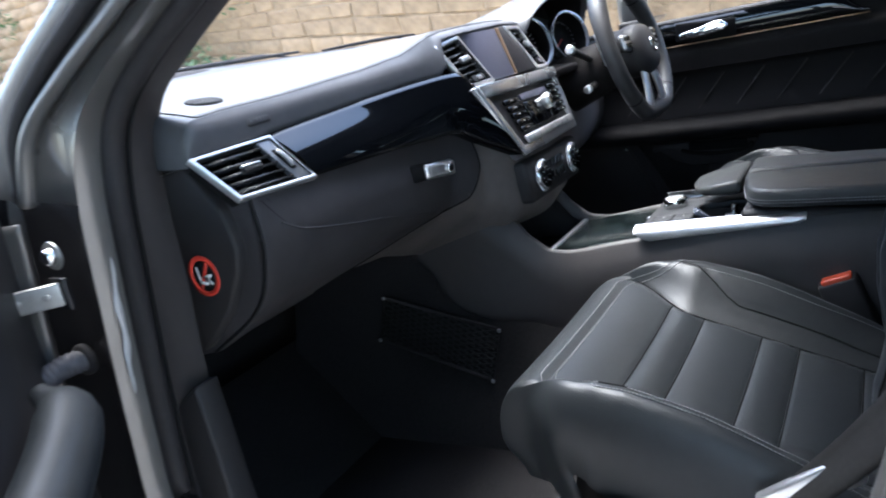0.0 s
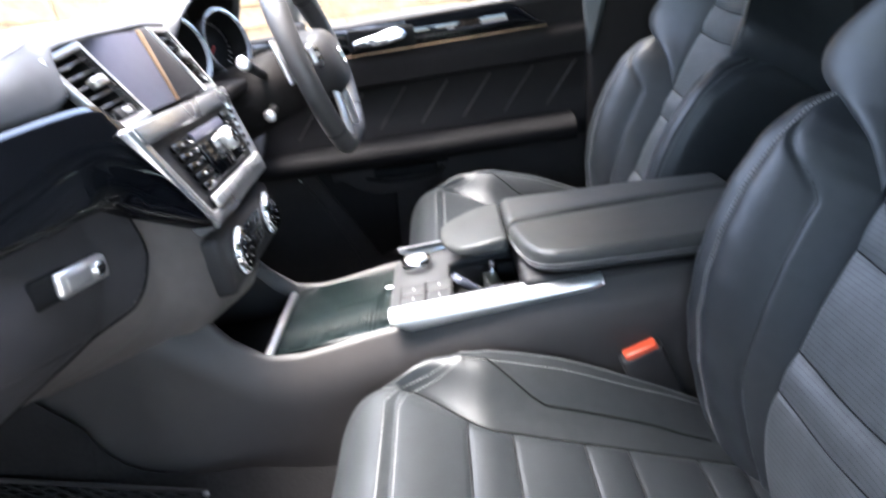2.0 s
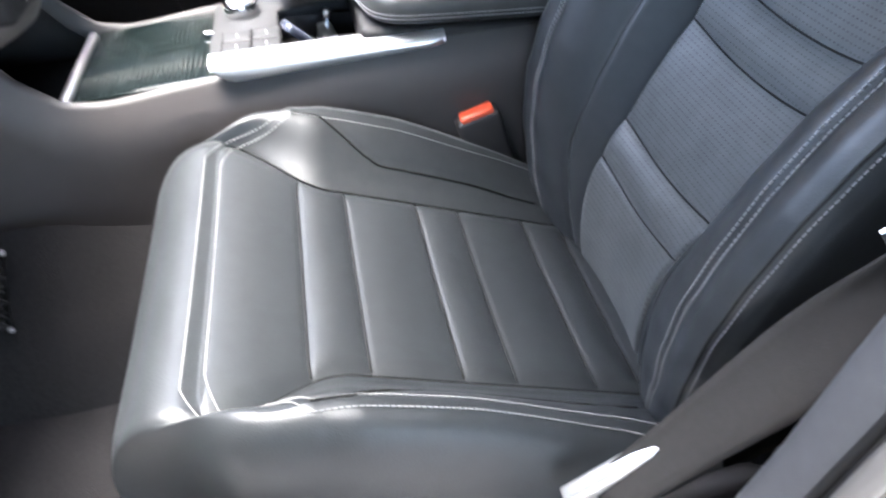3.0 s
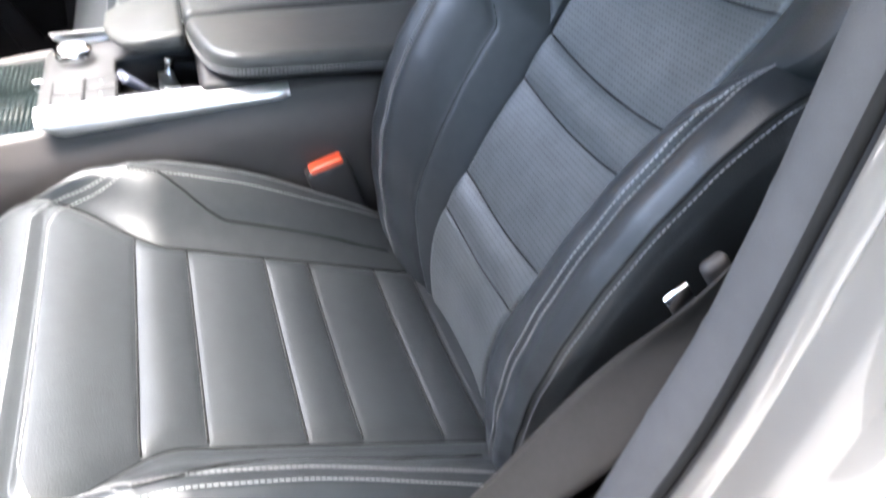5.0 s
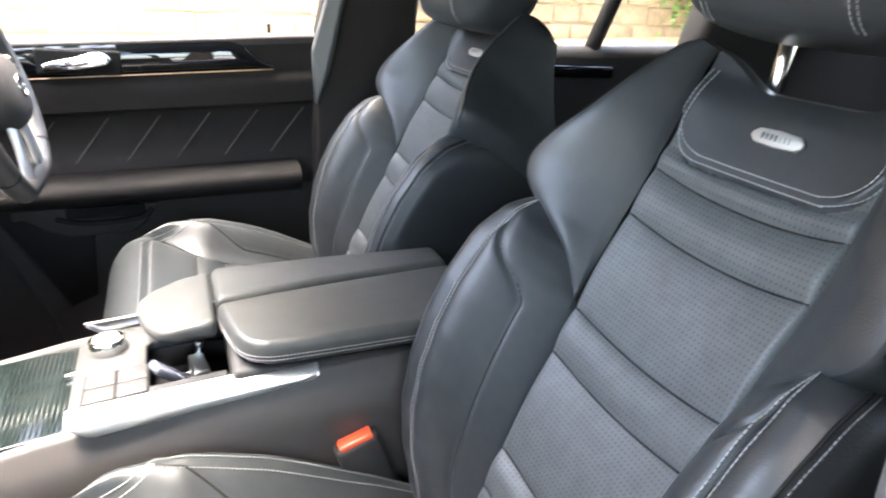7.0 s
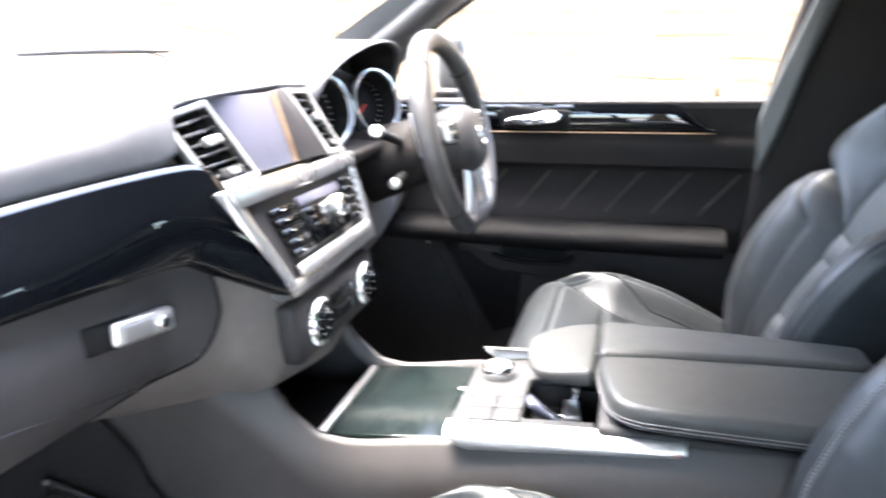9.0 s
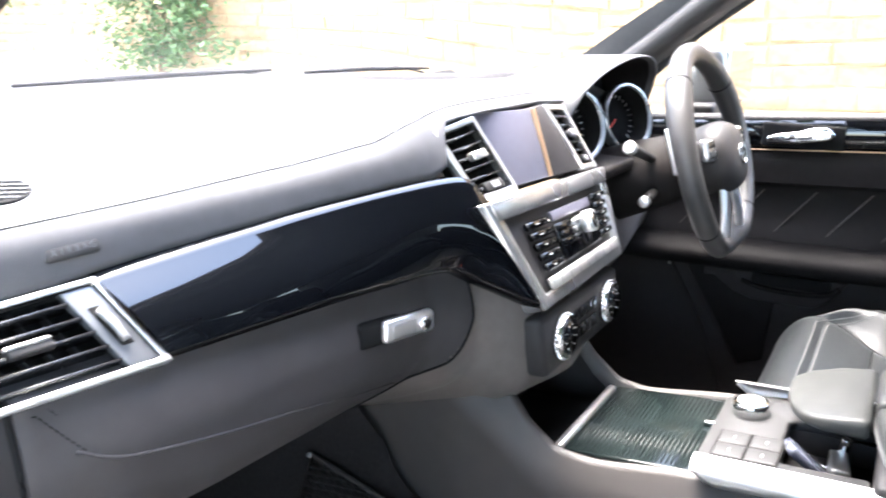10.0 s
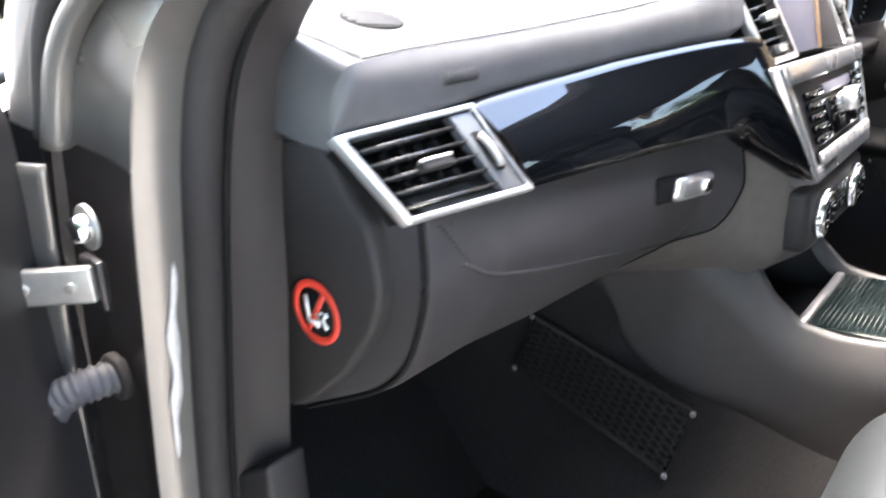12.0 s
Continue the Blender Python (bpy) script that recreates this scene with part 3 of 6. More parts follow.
    for k in range(7):
        rbox(bars, (0.0034 if k > 2 else 0.0010, 0.0058, 0.0005), badge_at @ pose(-0.0150 + 0.0052 * k, 0, 0.0026, 0, 0, -14), 0)
    sp("badge_marks", bars, SATIN_DARK, "dark embossed marks", badge)

    # headrest
    hp = Matrix.Translation(rest) @ pose(0, 0, 0, 14, 0, 0)
    rows = []
    for i in range(25):
        a = math.pi * (i / 24) - math.pi / 2
        z = 0.105 * math.sin(a)
        w = 0.158 * max(0.02, math.cos(a)) ** 0.35
        dd = 0.078 * max(0.02, math.cos(a)) ** 0.5
        rows.append([hp @ Vector((w * math.copysign(abs(math.cos(t)) ** 0.45, math.cos(t)), dd * math.copysign(abs(math.sin(t)) ** 0.7, math.sin(t)), z)) for t in [2 * math.pi * k / 40 for k in range(40)]])
    hb = sheet(rows, close_v=True)
    bmesh.ops.holes_fill(hb, edges=[e for e in hb.edges if e.is_boundary])
    sp("headrest", hb, LEATHER)
    for x in (-0.085, -0.078, 0.078, 0.085):
        sp("headrest_stitching", stitches([[hp @ Vector((x, 0.0795 * max(0.02, math.cos(a)) ** 0.5 , 0.105 * math.sin(a))) for a in [-1.3 + 2.6 * k / 30 for k in range(31)]]]), STITCH, "pale grey stitching")
    for x in (-0.075, 0.075):
        foot, head = o + d * 0.58 + nn * -0.040 + Vector((x, 0, 0)), hp @ Vector((x, -0.048, -0.05))
        sp("headrest_post", tube([foot, foot.lerp(head, 0.5), head], 0.0078, 14), CHROME, "chrome post")

    # base and outer trim
    sp("seat_base", box((0.40, 0.40, 0.18), pose(0, 0.325, 0.655, 15), 0.04), PLASTIC)
    for x in (-0.2, 0.2):
        sp("seat_rail", box((0.05, 0.62, 0.05), pose(x, 0.32, 0.5425), 0.008), DARK)
    sg = -1 if cx < 0 else 1
    side = [(0.02, 0.72), (0.09, 0.76), (0.2, 0.735), (0.42, 0.755), (0.49, 0.735), (0.49, 0.64), (0.06, 0.58), (0.0, 0.64)]
    sp("side_valance", prism(side, Matrix(((0, 0, sg, sg * 0.235), (1, 0, 0, 0), (0, 1, 0, 0), (0, 0, 0, 1))), 0.022, 0.008), PLASTIC)
    if cx < 0:
        sp("adjuster_lever", prism([(0.175, 0.842), (0.262, 0.792), (0.275, 0.806), (0.195, 0.868), (0.172, 0.862)], Matrix(((0, 0, sg, sg * 0.259), (1, 0, 0, 0), (0, 1, 0, 0), (0, 0, 0, 1))), 0.014, 0.004), SILVER, "satin silver adjuster lever")
    return root


def perforated():
    # lighter than the plain leather: windscreen light on the inserts is in the colour
    m = mat("perforated_leather", (0.0450, 0.0485, 0.0490), 0.47, spec=0.46, var=0.2, scale=20)
    n, l = m.node_tree.nodes, m.node_tree.links
    b = n["Principled BSDF"]
    tc = n.new("ShaderNodeTexCoord")
    fr = n.new("ShaderNodeVectorMath")
    fr.operation = "MULTIPLY_ADD"
    fr.inputs[1].default_value, fr.inputs[2].default_value = (180, 180, 180), (0.25, 0.5, 0.5)
    l.new(tc.outputs["Object"], fr.inputs[0])
    sep = n.new("ShaderNodeSeparateXYZ")
    l.new(fr.outputs[0], sep.inputs[0])
    sq = []
    for ax, other in (("X", None), ("Z", "Y")):
        src = sep.outputs[ax]
        if other:
            ad = n.new("ShaderNodeMath")
            ad.operation = "SUBTRACT"
            l.new(sep.outputs["Z"], ad.inputs[0])
            l.new(sep.outputs["Y"], ad.inputs[1])
            sc = n.new("ShaderNodeMath")
            sc.operation = "MULTIPLY"
            sc.inputs[1].default_value = 0.75
            l.new(ad.outputs[0], sc.inputs[0])
            src = sc.outputs[0]
        f = n.new("ShaderNodeMath")
        f.operation = "FRACT"
        l.new(src, f.inputs[0])
        s = n.new("ShaderNodeMath")
        s.operation = "SUBTRACT"
        s.inputs[1].default_value = 0.5
        l.new(f.outputs[0], s.inputs[0])
        p = n.new("ShaderNodeMath")
        p.operation = "POWER"
        p.inputs[1].default_value = 2
        ab = n.new("ShaderNodeMath")
        ab.operation = "ABSOLUTE"
        l.new(s.outputs[0], ab.inputs[0])
        l.new(ab.outputs[0], p.inputs[0])
        sq.append(p.outputs[0])
    su = n.new("ShaderNodeMath")
    l.new(sq[0], su.inputs[0])
    l.new(sq[1], su.inputs[1])
    hole = n.new("ShaderNodeMapRange")
    hole.inputs[1].default_value, hole.inputs[2].default_value = 0.014, 0.040
    hole.inputs[3].default_value, hole.inputs[4].default_value = 0.5, 1.0
    l.new(su.outputs[0], hole.inputs[0])
    old = b.inputs["Base Color"].links[0].from_socket
    mu = n.new("ShaderNodeVectorMath")
    mu.operation = "SCALE"
    l.new(old, mu.inputs[0])
    l.new(hole.outputs[0], mu.inputs["Scale"])
    l.new(mu.outputs[0], b.inputs["Base Color"])
    gloss = n.new("ShaderNodeMath")
    gloss.operation = "MULTIPLY"
    gloss.inputs[1].default_value = 0.26
    l.new(hole.outputs[0], gloss.inputs[0])
    l.new(gloss.outputs[0], b.inputs["Specular IOR Level"])
    bp = n.new("ShaderNodeBump")
    bp.inputs["Distance"].default_value, bp.inputs["Strength"].default_value = 0.0006, 0.25
    l.new(hole.outputs[0], bp.inputs["Height"])
    l.new(bp.outputs[0], b.inputs["Normal"])
    return m


PERFORATED_LIT = perforated()


# ---- dashboard ----
TRIM_TOP = [(-0.720, 0.890, 1.2185), (-0.585, 0.879, 1.224), (-0.449, 0.858, 1.235), (-0.389, 0.845, 1.239), (-0.29, 0.818, 1.245), (-0.20, 0.792, 1.247), (-0.17, 0.786, 1.235)]
TRIM_BOT = [(-0.690, 0.850, 1.160), (-0.558, 0.835, 1.157), (-0.43, 0.816, 1.156), (-0.33, 0.802, 1.153), (-0.235, 0.785, 1.147), (-0.19, 0.762, 1.122), (-0.13, 0.722, 1.083)]


def dashboard():
    root = thing("dashboard", "black soft-touch dashboard with gloss black trim band and stitched top", "dashboard", Matrix.Translation((0, 1.0, 0.9)))
    off = Vector((0, 1.0, 0.9))

    def dp(name, bm, material, label="", parent=None):
        bmesh.ops.translate(bm, verts=bm.verts, vec=-off)
        return part(name, bm, material, parent or root, label)

    # top pad: cowl, middle, seam, lower edge of the pad
    rows = []
    passenger = [  # x, cowl y z, mid y z, seam y z, edge y z
        (-0.690, 1.22, 1.302, 1.06, 1.287, 0.893, 1.265, 0.890, 1.222),
        (-0.640, 1.27, 1.312, 1.08, 1.292, 0.890, 1.268, 0.885, 1.223),
        (-0.541, 1.33, 1.318, 1.10, 1.295, 0.886, 1.270, 0.879, 1.229),
        (-0.385, 1.38, 1.322, 1.12, 1.302, 0.864, 1.280, 0.851, 1.241),
        (-0.290, 1.40, 1.325, 1.13, 1.308, 0.843, 1.291, 0.827, 1.248),
        (-0.220, 1.41, 1.326, 1.13, 1.310, 0.834, 1.309, 0.813, 1.249),
        (-0.202, 1.42, 1.327, 1.13, 1.312, 0.833, 1.314, 0.806, 1.260),
        (-0.190, 1.42, 1.327, 1.13, 1.312, 0.833, 1.316, 0.818, 1.306),
        (-0.160, 1.42, 1.328, 1.13, 1.315, 0.836, 1.319, 0.816, 1.310),
        (-0.100, 1.42, 1.328, 1.13, 1.318, 0.836, 1.322, 0.814, 1.313),
    ]
    driver = [
        (0.030, 1.42, 1.328, 1.13, 1.321, 0.832, 1.324, 0.808, 1.316),
        (0.110, 1.42, 1.328, 1.13, 1.322, 0.832, 1.322, 0.806, 1.312),
        (0.160, 1.41, 1.328, 1.12, 1.324, 0.860, 1.322, 0.835, 1.300),
        (0.230, 1.40, 1.328, 1.12, 1.330, 0.930, 1.330, 0.900, 1.318),
        (0.440, 1.36, 1.322, 1.08, 1.330, 0.930, 1.330, 0.900, 1.318),
        (0.510, 1.33, 1.318, 1.06, 1.320, 0.930, 1.318, 0.890, 1.300),
        (0.570, 1.30, 1.314, 1.05, 1.300, 0.920, 1.280, 0.880, 1.245),
        (0.720, 1.18, 1.300, 1.03, 1.285, 0.950, 1.262, 0.895, 1.225),
    ]
    prof = passenger + driver
    for x in [-0.686 + 1.406 * i / 180 for i in range(181)]:
        c = table(prof, x)
        cowl, mid, seam, edge = (Vector((x, c[k], c[k + 1])) for k in (0, 2, 4, 6))
        fall = Vector((x, edge.y + 0.02, edge.z - 0.012))
        row = [cowl.lerp(mid, k / 8) for k in range(8)] + [mid.lerp(seam, k / 10) + Vector((0, 0, 0.003 * math.sin(math.pi * k / 10))) for k in range(10)]
        out = Vector((0, -0.8, 0.8)).normalized()
        row += [seam.lerp(edge, k / 10) + out * (0.0065 - 0.004 * smooth01((x + 0.24) / 0.06)) * math.sin(math.pi * k / 10) for k in range(11)]
        row += [fall, fall + Vector((0, 0.06, -0.01))]
        rows.append(row)
    rounds = []
    for k in range(14, 0, -1):  # the rounded outer end, leaning in towards the windscreen
        a = math.pi / 2 * k / 14
        turned = []
        for p in rows[0]:
            deep = smooth01((p.y - 0.90) / 0.12)
            turned.append(Vector((p.x - (0.029 - 0.018 * deep) * math.sin(a) ** 0.8, p.y + 0.010 * (1 - math.cos(a)) * (1 - deep), p.z - max(0.0, p.z - 1.208) * (1 - math.cos(a)) ** 1.2)))
        rounds.append(turned)
    rows = rounds + rows
    dp("top_pad", sheet([r[:19] for r in rows]), DASH_TOP, "grey-black grained top pad")
    dp("front_roll", sheet([r[18:] for r in rows]), DASH_TOP, "grey-black stitched front roll")
    seamline = []
    for k in range(111):
        x = -0.684 + 0.784 * k / 110
        c = table(prof, x)
        seamline.append(Vector((x, c[4] + 0.004, c[5] + 0.0030)))
    first = seamline[0]
    seamline = [Vector((-0.668, 1.12, 1.2985)), Vector((-0.676, 1.02, 1.2870)), Vector((-0.683, 0.93, 1.2745)), first + Vector((-0.0005, 0.012, 0.002))] + seamline
    dp("top_stitching", stitches([seamline, [p + Vector((0.001, 0.006, 0.0008)) for p in seamline]], 0.006, 0.004, 0.0006), STITCH)
    dp("top_seam", tube([p + Vector((0, -0.003, -0.0015)) for p in seamline], 0.0008, 6), DARK)

    # gloss black band
    rows = []
    for i in range(61):
        t = i / 60
        a, b = spline(TRIM_TOP[1:], 61)[i], spline(TRIM_BOT[1:], 61)[i]
        out = Vector((0.1, -1, 0.25)).normalized()
        rows.append([a + Vector((0, 0.02, 0))] + [a.lerp(b, k / 12) + out * (0.0085 * math.sin(math.pi * (k / 12) ** 1.15)) for k in range(13)] + [b + Vector((0, 0.025, 0))])
    dp("gloss_band", sheet(rows), PIANO, "piano black band")

    # glovebox and lower panels
    low_left = [  # x, y z of top, belly, low edge, underside
        (-0.700, 0.862, 1.160, 0.862, 1.080, 0.905, 1.000, 1.010, 0.925),
        (-0.660, 0.850, 1.160, 0.848, 1.080, 0.885, 1.000, 1.000, 0.925),
        (-0.600, 0.845, 1.158, 0.836, 1.090, 0.868, 1.015, 1.000, 0.930),
        (-0.490, 0.838, 1.160, 0.826, 1.090, 0.860, 1.010, 1.000, 0.930),
        (-0.350, 0.826, 1.158, 0.815, 1.090, 0.850, 1.010, 1.000, 0.935),
        (-0.250, 0.815, 1.155, 0.806, 1.090, 0.840, 1.010, 1.000, 0.925),
        (-0.180, 0.790, 1.135, 0.782, 1.065, 0.815, 0.985, 0.980, 0.905),
        (-0.120, 0.745, 1.100, 0.740, 1.030, 0.765, 0.950, 0.950, 0.885),
    ]
    low_right = [
        (0.000, 0.735, 1.095, 0.728, 1.020, 0.750, 0.940, 0.950, 0.880),
        (0.120, 0.745, 1.100, 0.740, 1.030, 0.765, 0.950, 0.950, 0.885),
        (0.200, 0.800, 1.140, 0.790, 1.070, 0.815, 0.980, 0.980, 0.905),
        (0.400, 0.830, 1.170, 0.800, 1.080, 0.830, 0.980, 0.980, 0.905),
        (0.720, 0.870, 1.190, 0.850, 1.080, 0.880, 0.980, 1.000, 0.905),
    ]

    low = low_left + low_right

    def low_row(x):
        c = table(low, x)
        a, b, e, f = (Vector((x, c[k], c[k + 1])) for k in (0, 2, 4, 6))
        return [a + Vector((0, 0.03, 0.012))] + spline([a, b, e, f], 28) + [f + Vector((0, 0.25, 0.02))]

    hem = [(-0.668, 0.80), (-0.56, 0.82), (-0.52, 0.91), (-0.45, 0.950), (-0.36, 0.990), (-0.27, 1.012), (-0.225, 1.020), (-0.200, 1.042), (-0.188, 1.072), (-0.186, 1.30)]

    def fine_row(x):
        c = table(low, x)
        a, b, e, f = (Vector((x, c[k], c[k + 1])) for k in (0, 2, 4, 6))
        return [a + Vector((0, 0.03, 0.012))] + spline([a, b, e, f], 64) + [f + Vector((0, 0.25, 0.02))]

    close = [p + Vector((-0.008, 0.030, -0.004)) for p in fine_row(-0.668)]
    xs = [-0.668 + 0.50 * k / 125 for k in range(126)] + [-0.160 + 0.88 * k / 60 for k in range(61)]
    grid = [fine_row(x) for x in xs]
    lid, rest_ = bmesh.new(), bmesh.new()
    sheet([[p + Vector((0.004, 0.06, 0)) for p in close], close, grid[0]], bm=lid)
    made = ({}, {})
    for i in range(len(grid) - 1):
        for j in range(len(grid[0]) - 1):
            mid = (grid[i][j] + grid[i + 1][j + 1]) / 2
            k = 0 if mid.x < -0.186 and mid.z > table(hem, mid.x)[0] else 1
            vs = []
            for a, b in ((i, j), (i + 1, j), (i + 1, j + 1), (i, j + 1)):
                if (a, b) not in made[k]:
                    made[k][a, b] = (lid, rest_)[k].verts.new(grid[a][b])
                vs.append(made[k][a, b])
            (lid, rest_)[k].faces.new(vs)
    dp("glovebox_lid", lid, DASH_LOW, "black glovebox lid")
    dp("lower_panel", rest_, LOWER, "taupe-grey plastic lower panel")

    def on_low(x, z):
        row = fine_row(x)[1:-1]
        return min(row, key=lambda p: abs(p.z - z))

    dp("panel_gap", tube([p + Vector((-0.003, 0.003, 0)) for p in low_row(-0.668)[1:-1]], 0.0022, 6), DARK)
    rim = spline([(-0.47, 0, 0.942)] + [(x, 0, z) for x, z in hem[4:-1]] + [(-0.1865, 0, 1.10), (-0.188, 0, 1.125)], 90)
    gap = spline([on_low(p.x, p.z) for p in rim[::4]], 90)
    dp("glovebox_gap", tube(gap, 0.0020, 6), DARK)
    crease = spline([on_low(x, z) for x, z in ((-0.636, 1.112), (-0.60, 1.092), (-0.51, 1.072), (-0.43, 1.056), (-0.35, 1.036), (-0.28, 1.022))], 60)
    dp("lid_crease", tube([p + Vector((0, 0.0004, 0)) for p in crease], 0.0018, 6), DASH_LOW)
    dart = [on_low(-0.664 + 0.030 * k / 12, 1.150 - 0.040 * k / 12) + Vector((0.006, -0.0008, 0)) for k in range(13)]
    dp("lid_stitching", stitches([dart, [p + Vector((0.0085, 0, 0.002)) for p in dart]], 0.005, 0.0036, 0.0007), DARK)

    # outboard end cap with its rounded nose
    cap = [(0.950, 1.224), (0.911, 1.168), (0.890, 1.148), (0.882, 1.117), (0.878, 1.090), (0.889, 1.057), (0.925, 1.003), (0.972, 0.957), (1.005, 0.934), (1.007, 0.954), (1.003, 1.036), (0.999, 1.088), (1.015, 1.112), (1.049, 1.120), (1.058, 1.224)]
    dp("end_cap", prism(cap, Matrix(((0, 0, 1, -0.692), (1, 0, 0, 0), (0, 1, 0, 0), (0, 0, 0, 1))), 0.04, 0.006), PLASTIC, "black end panel")
    return root, dp


def quad_frame(corners, width, depth, bevel=0.0015):
    """A four-sided frame through outer corners (tl, tr, br, bl), width wide, depth deep."""
    c = [Vector(p) for p in corners]
    n = (c[1] - c[0]).cross(c[3] - c[0]).normalized()
    inner = []
    for i in range(4):
        a, b = (c[(i + 1) % 4] - c[i]).normalized(), (c[i - 1] - c[i]).normalized()
        inner.append(c[i] + (a + b) * (width / max(0.3, a.cross(b).length)))
    bm = bmesh.new()
    rings = [[bm.verts.new(p + n * z) for p in ps_] for ps_, z in ((c, 0), (inner, 0), (inner, depth), (c, depth))]
    for k in range(4):
        for i in range(4):
            bm.faces.new((rings[k][i], rings[k][(i + 1) % 4], rings[(k + 1) % 4][(i + 1) % 4], rings[(k + 1) % 4][i]))
    if bevel:
        bmesh.ops.bevel(bm, geom=list(bm.edges), offset=bevel, segments=2, profile=0.5, affect="EDGES")
    return bm, inner, n


def air_vent(dp, corners, width, slats, horizontal, column):
    """A framed air vent with slats across it."""
    bm, inner, n = quad_frame(corners, width, 0.012)
    if n.y < 0:
        n = -n
    vent = dp("air_vent_frame", bm, SILVER, "satin silver air vent")
    tl, tr, br, bl = inner
    back = [p + n * 0.03 for p in inner]
    bx = bmesh.new()
    v0, v1 = [bx.verts.new(p) for p in inner], [bx.verts.new(p) for p in back]
    for i in range(4):
        bx.faces.new((v0[i], v0[(i + 1) % 4], v1[(i + 1) % 4], v1[i]))
    bx.faces.new(v1)
    dp("vent_recess", bx, DARK, "", None)
    end = 1.0 - column
    for k in range(slats):
        t = (k + 0.7) / (slats + 0.3)
        a, b = tl.lerp(bl, t), tr.lerp(br, t)
        b = a.lerp(b, end)
        s = bmesh.new()
        dz = Vector((0, 0, -0.0015))
        q = [a + n * 0.002, b + n * 0.002, b + n * 0.014 + dz * 2, a + n * 0.014 + dz * 2]
        lo, hi = [s.verts.new(p + dz) for p in q], [s.verts.new(p - dz * 0.5) for p in q]
        s.faces.new(lo), s.faces.new(hi)
        for i in range(4):
            s.faces.new((lo[i], lo[(i + 1) % 4], hi[(i + 1) % 4], hi[i]))
        dp("vent_slat", s, SLAT, "")
    return vent, inner, n


def sub(dp, name, bm, material, parent, label=""):
    """A part one level deeper, under a part made by dp."""
    return dp(name, bm, material, label, parent)


def in_quad(c, u, v, n=0.0):
    """A place in a four-sided face (tl, tr, br, bl), u across, v down, n off it towards the cabin."""
    tl, tr, br, bl = (Vector(p) for p in c)
    nn = (tr - tl).cross(bl - tl).normalized()
    if nn.y > 0:
        nn = -nn
    return tl.lerp(tr, u).lerp(bl.lerp(br, u), v) + nn * n


def quad_plate(c, u0, v0, u1, v1, n0, n1, bevel=0.0015):
    """A raised plate over a part of a four-sided face."""
    bm = bmesh.new()
    lo = [bm.verts.new(in_quad(c, u, v, n0)) for u, v in ((u0, v0), (u1, v0), (u1, v1), (u0, v1))]
    hi = [bm.verts.new(in_quad(c, u, v, n1)) for u, v in ((u0, v0), (u1, v0), (u1, v1), (u0, v1))]
    bm.faces.new(lo), bm.faces.new(hi)
    for i in range(4):
        bm.faces.new((lo[i], lo[(i + 1) % 4], hi[(i + 1) % 4], hi[i]))
    if bevel:
        bmesh.ops.bevel(bm, geom=list(bm.edges), offset=bevel, segments=2, profile=0.5, affect="EDGES")
    return bm


def face_pose(c, u, v, n=0.0):
    """A pose on a four-sided face with z out of it."""
    o, a, b = in_quad(c, u, v, n), in_quad(c, u + 0.1, v, n), in_quad(c, u, v - 0.1, n)
    return quad_pose(o, a, b)


def side_vent(dp):
    c = [(-0.718, 0.889, 1.2205), (-0.583, 0.878, 1.2245), (-0.556, 0.832, 1.156), (-0.688, 0.848, 1.159)]
    vent, inner, n = air_vent(dp, c, 0.0055, 5, True, 0.20)
    cc = [tuple(p) for p in inner]
    dp("vent_side_plate", quad_plate(cc, 0.80, 0.0, 1.0, 1.0, -0.012, -0.002), SATIN_DARK, "dark satin side plate", None)
    # black plate in place of the shaded slot around the wheel
    dp("wheel_slot", quad_plate(cc, 0.855, 0.24, 0.945, 0.76, -0.006, -0.0012, 0.002), DARK, "", None)
    dp("vent_thumbwheel", tube([in_quad(cc, 0.90, 0.30 + 0.05 * k, 0.001 + 0.003 * math.sin(math.pi * k / 8)) for k in range(9)], 0.0032, 8), SATIN, "ribbed thumbwheel", None)
    tab = dp("vent_tab", quad_plate(cc, 0.30, 0.45, 0.55, 0.56, -0.006, 0.006, 0.002), PLASTIC, "", None)
    dp("tab_cap", quad_plate(cc, 0.30, 0.42, 0.55, 0.47, 0.0, 0.0075, 0.0015), SILVER, "", None)
    for k in range(5):
        u = 0.12 + 0.14 * k
        dp("vent_blade", quad_plate(cc, u, 0.02, u + 0.008, 0.98, -0.028, -0.016, 0), PLASTIC, "", None)


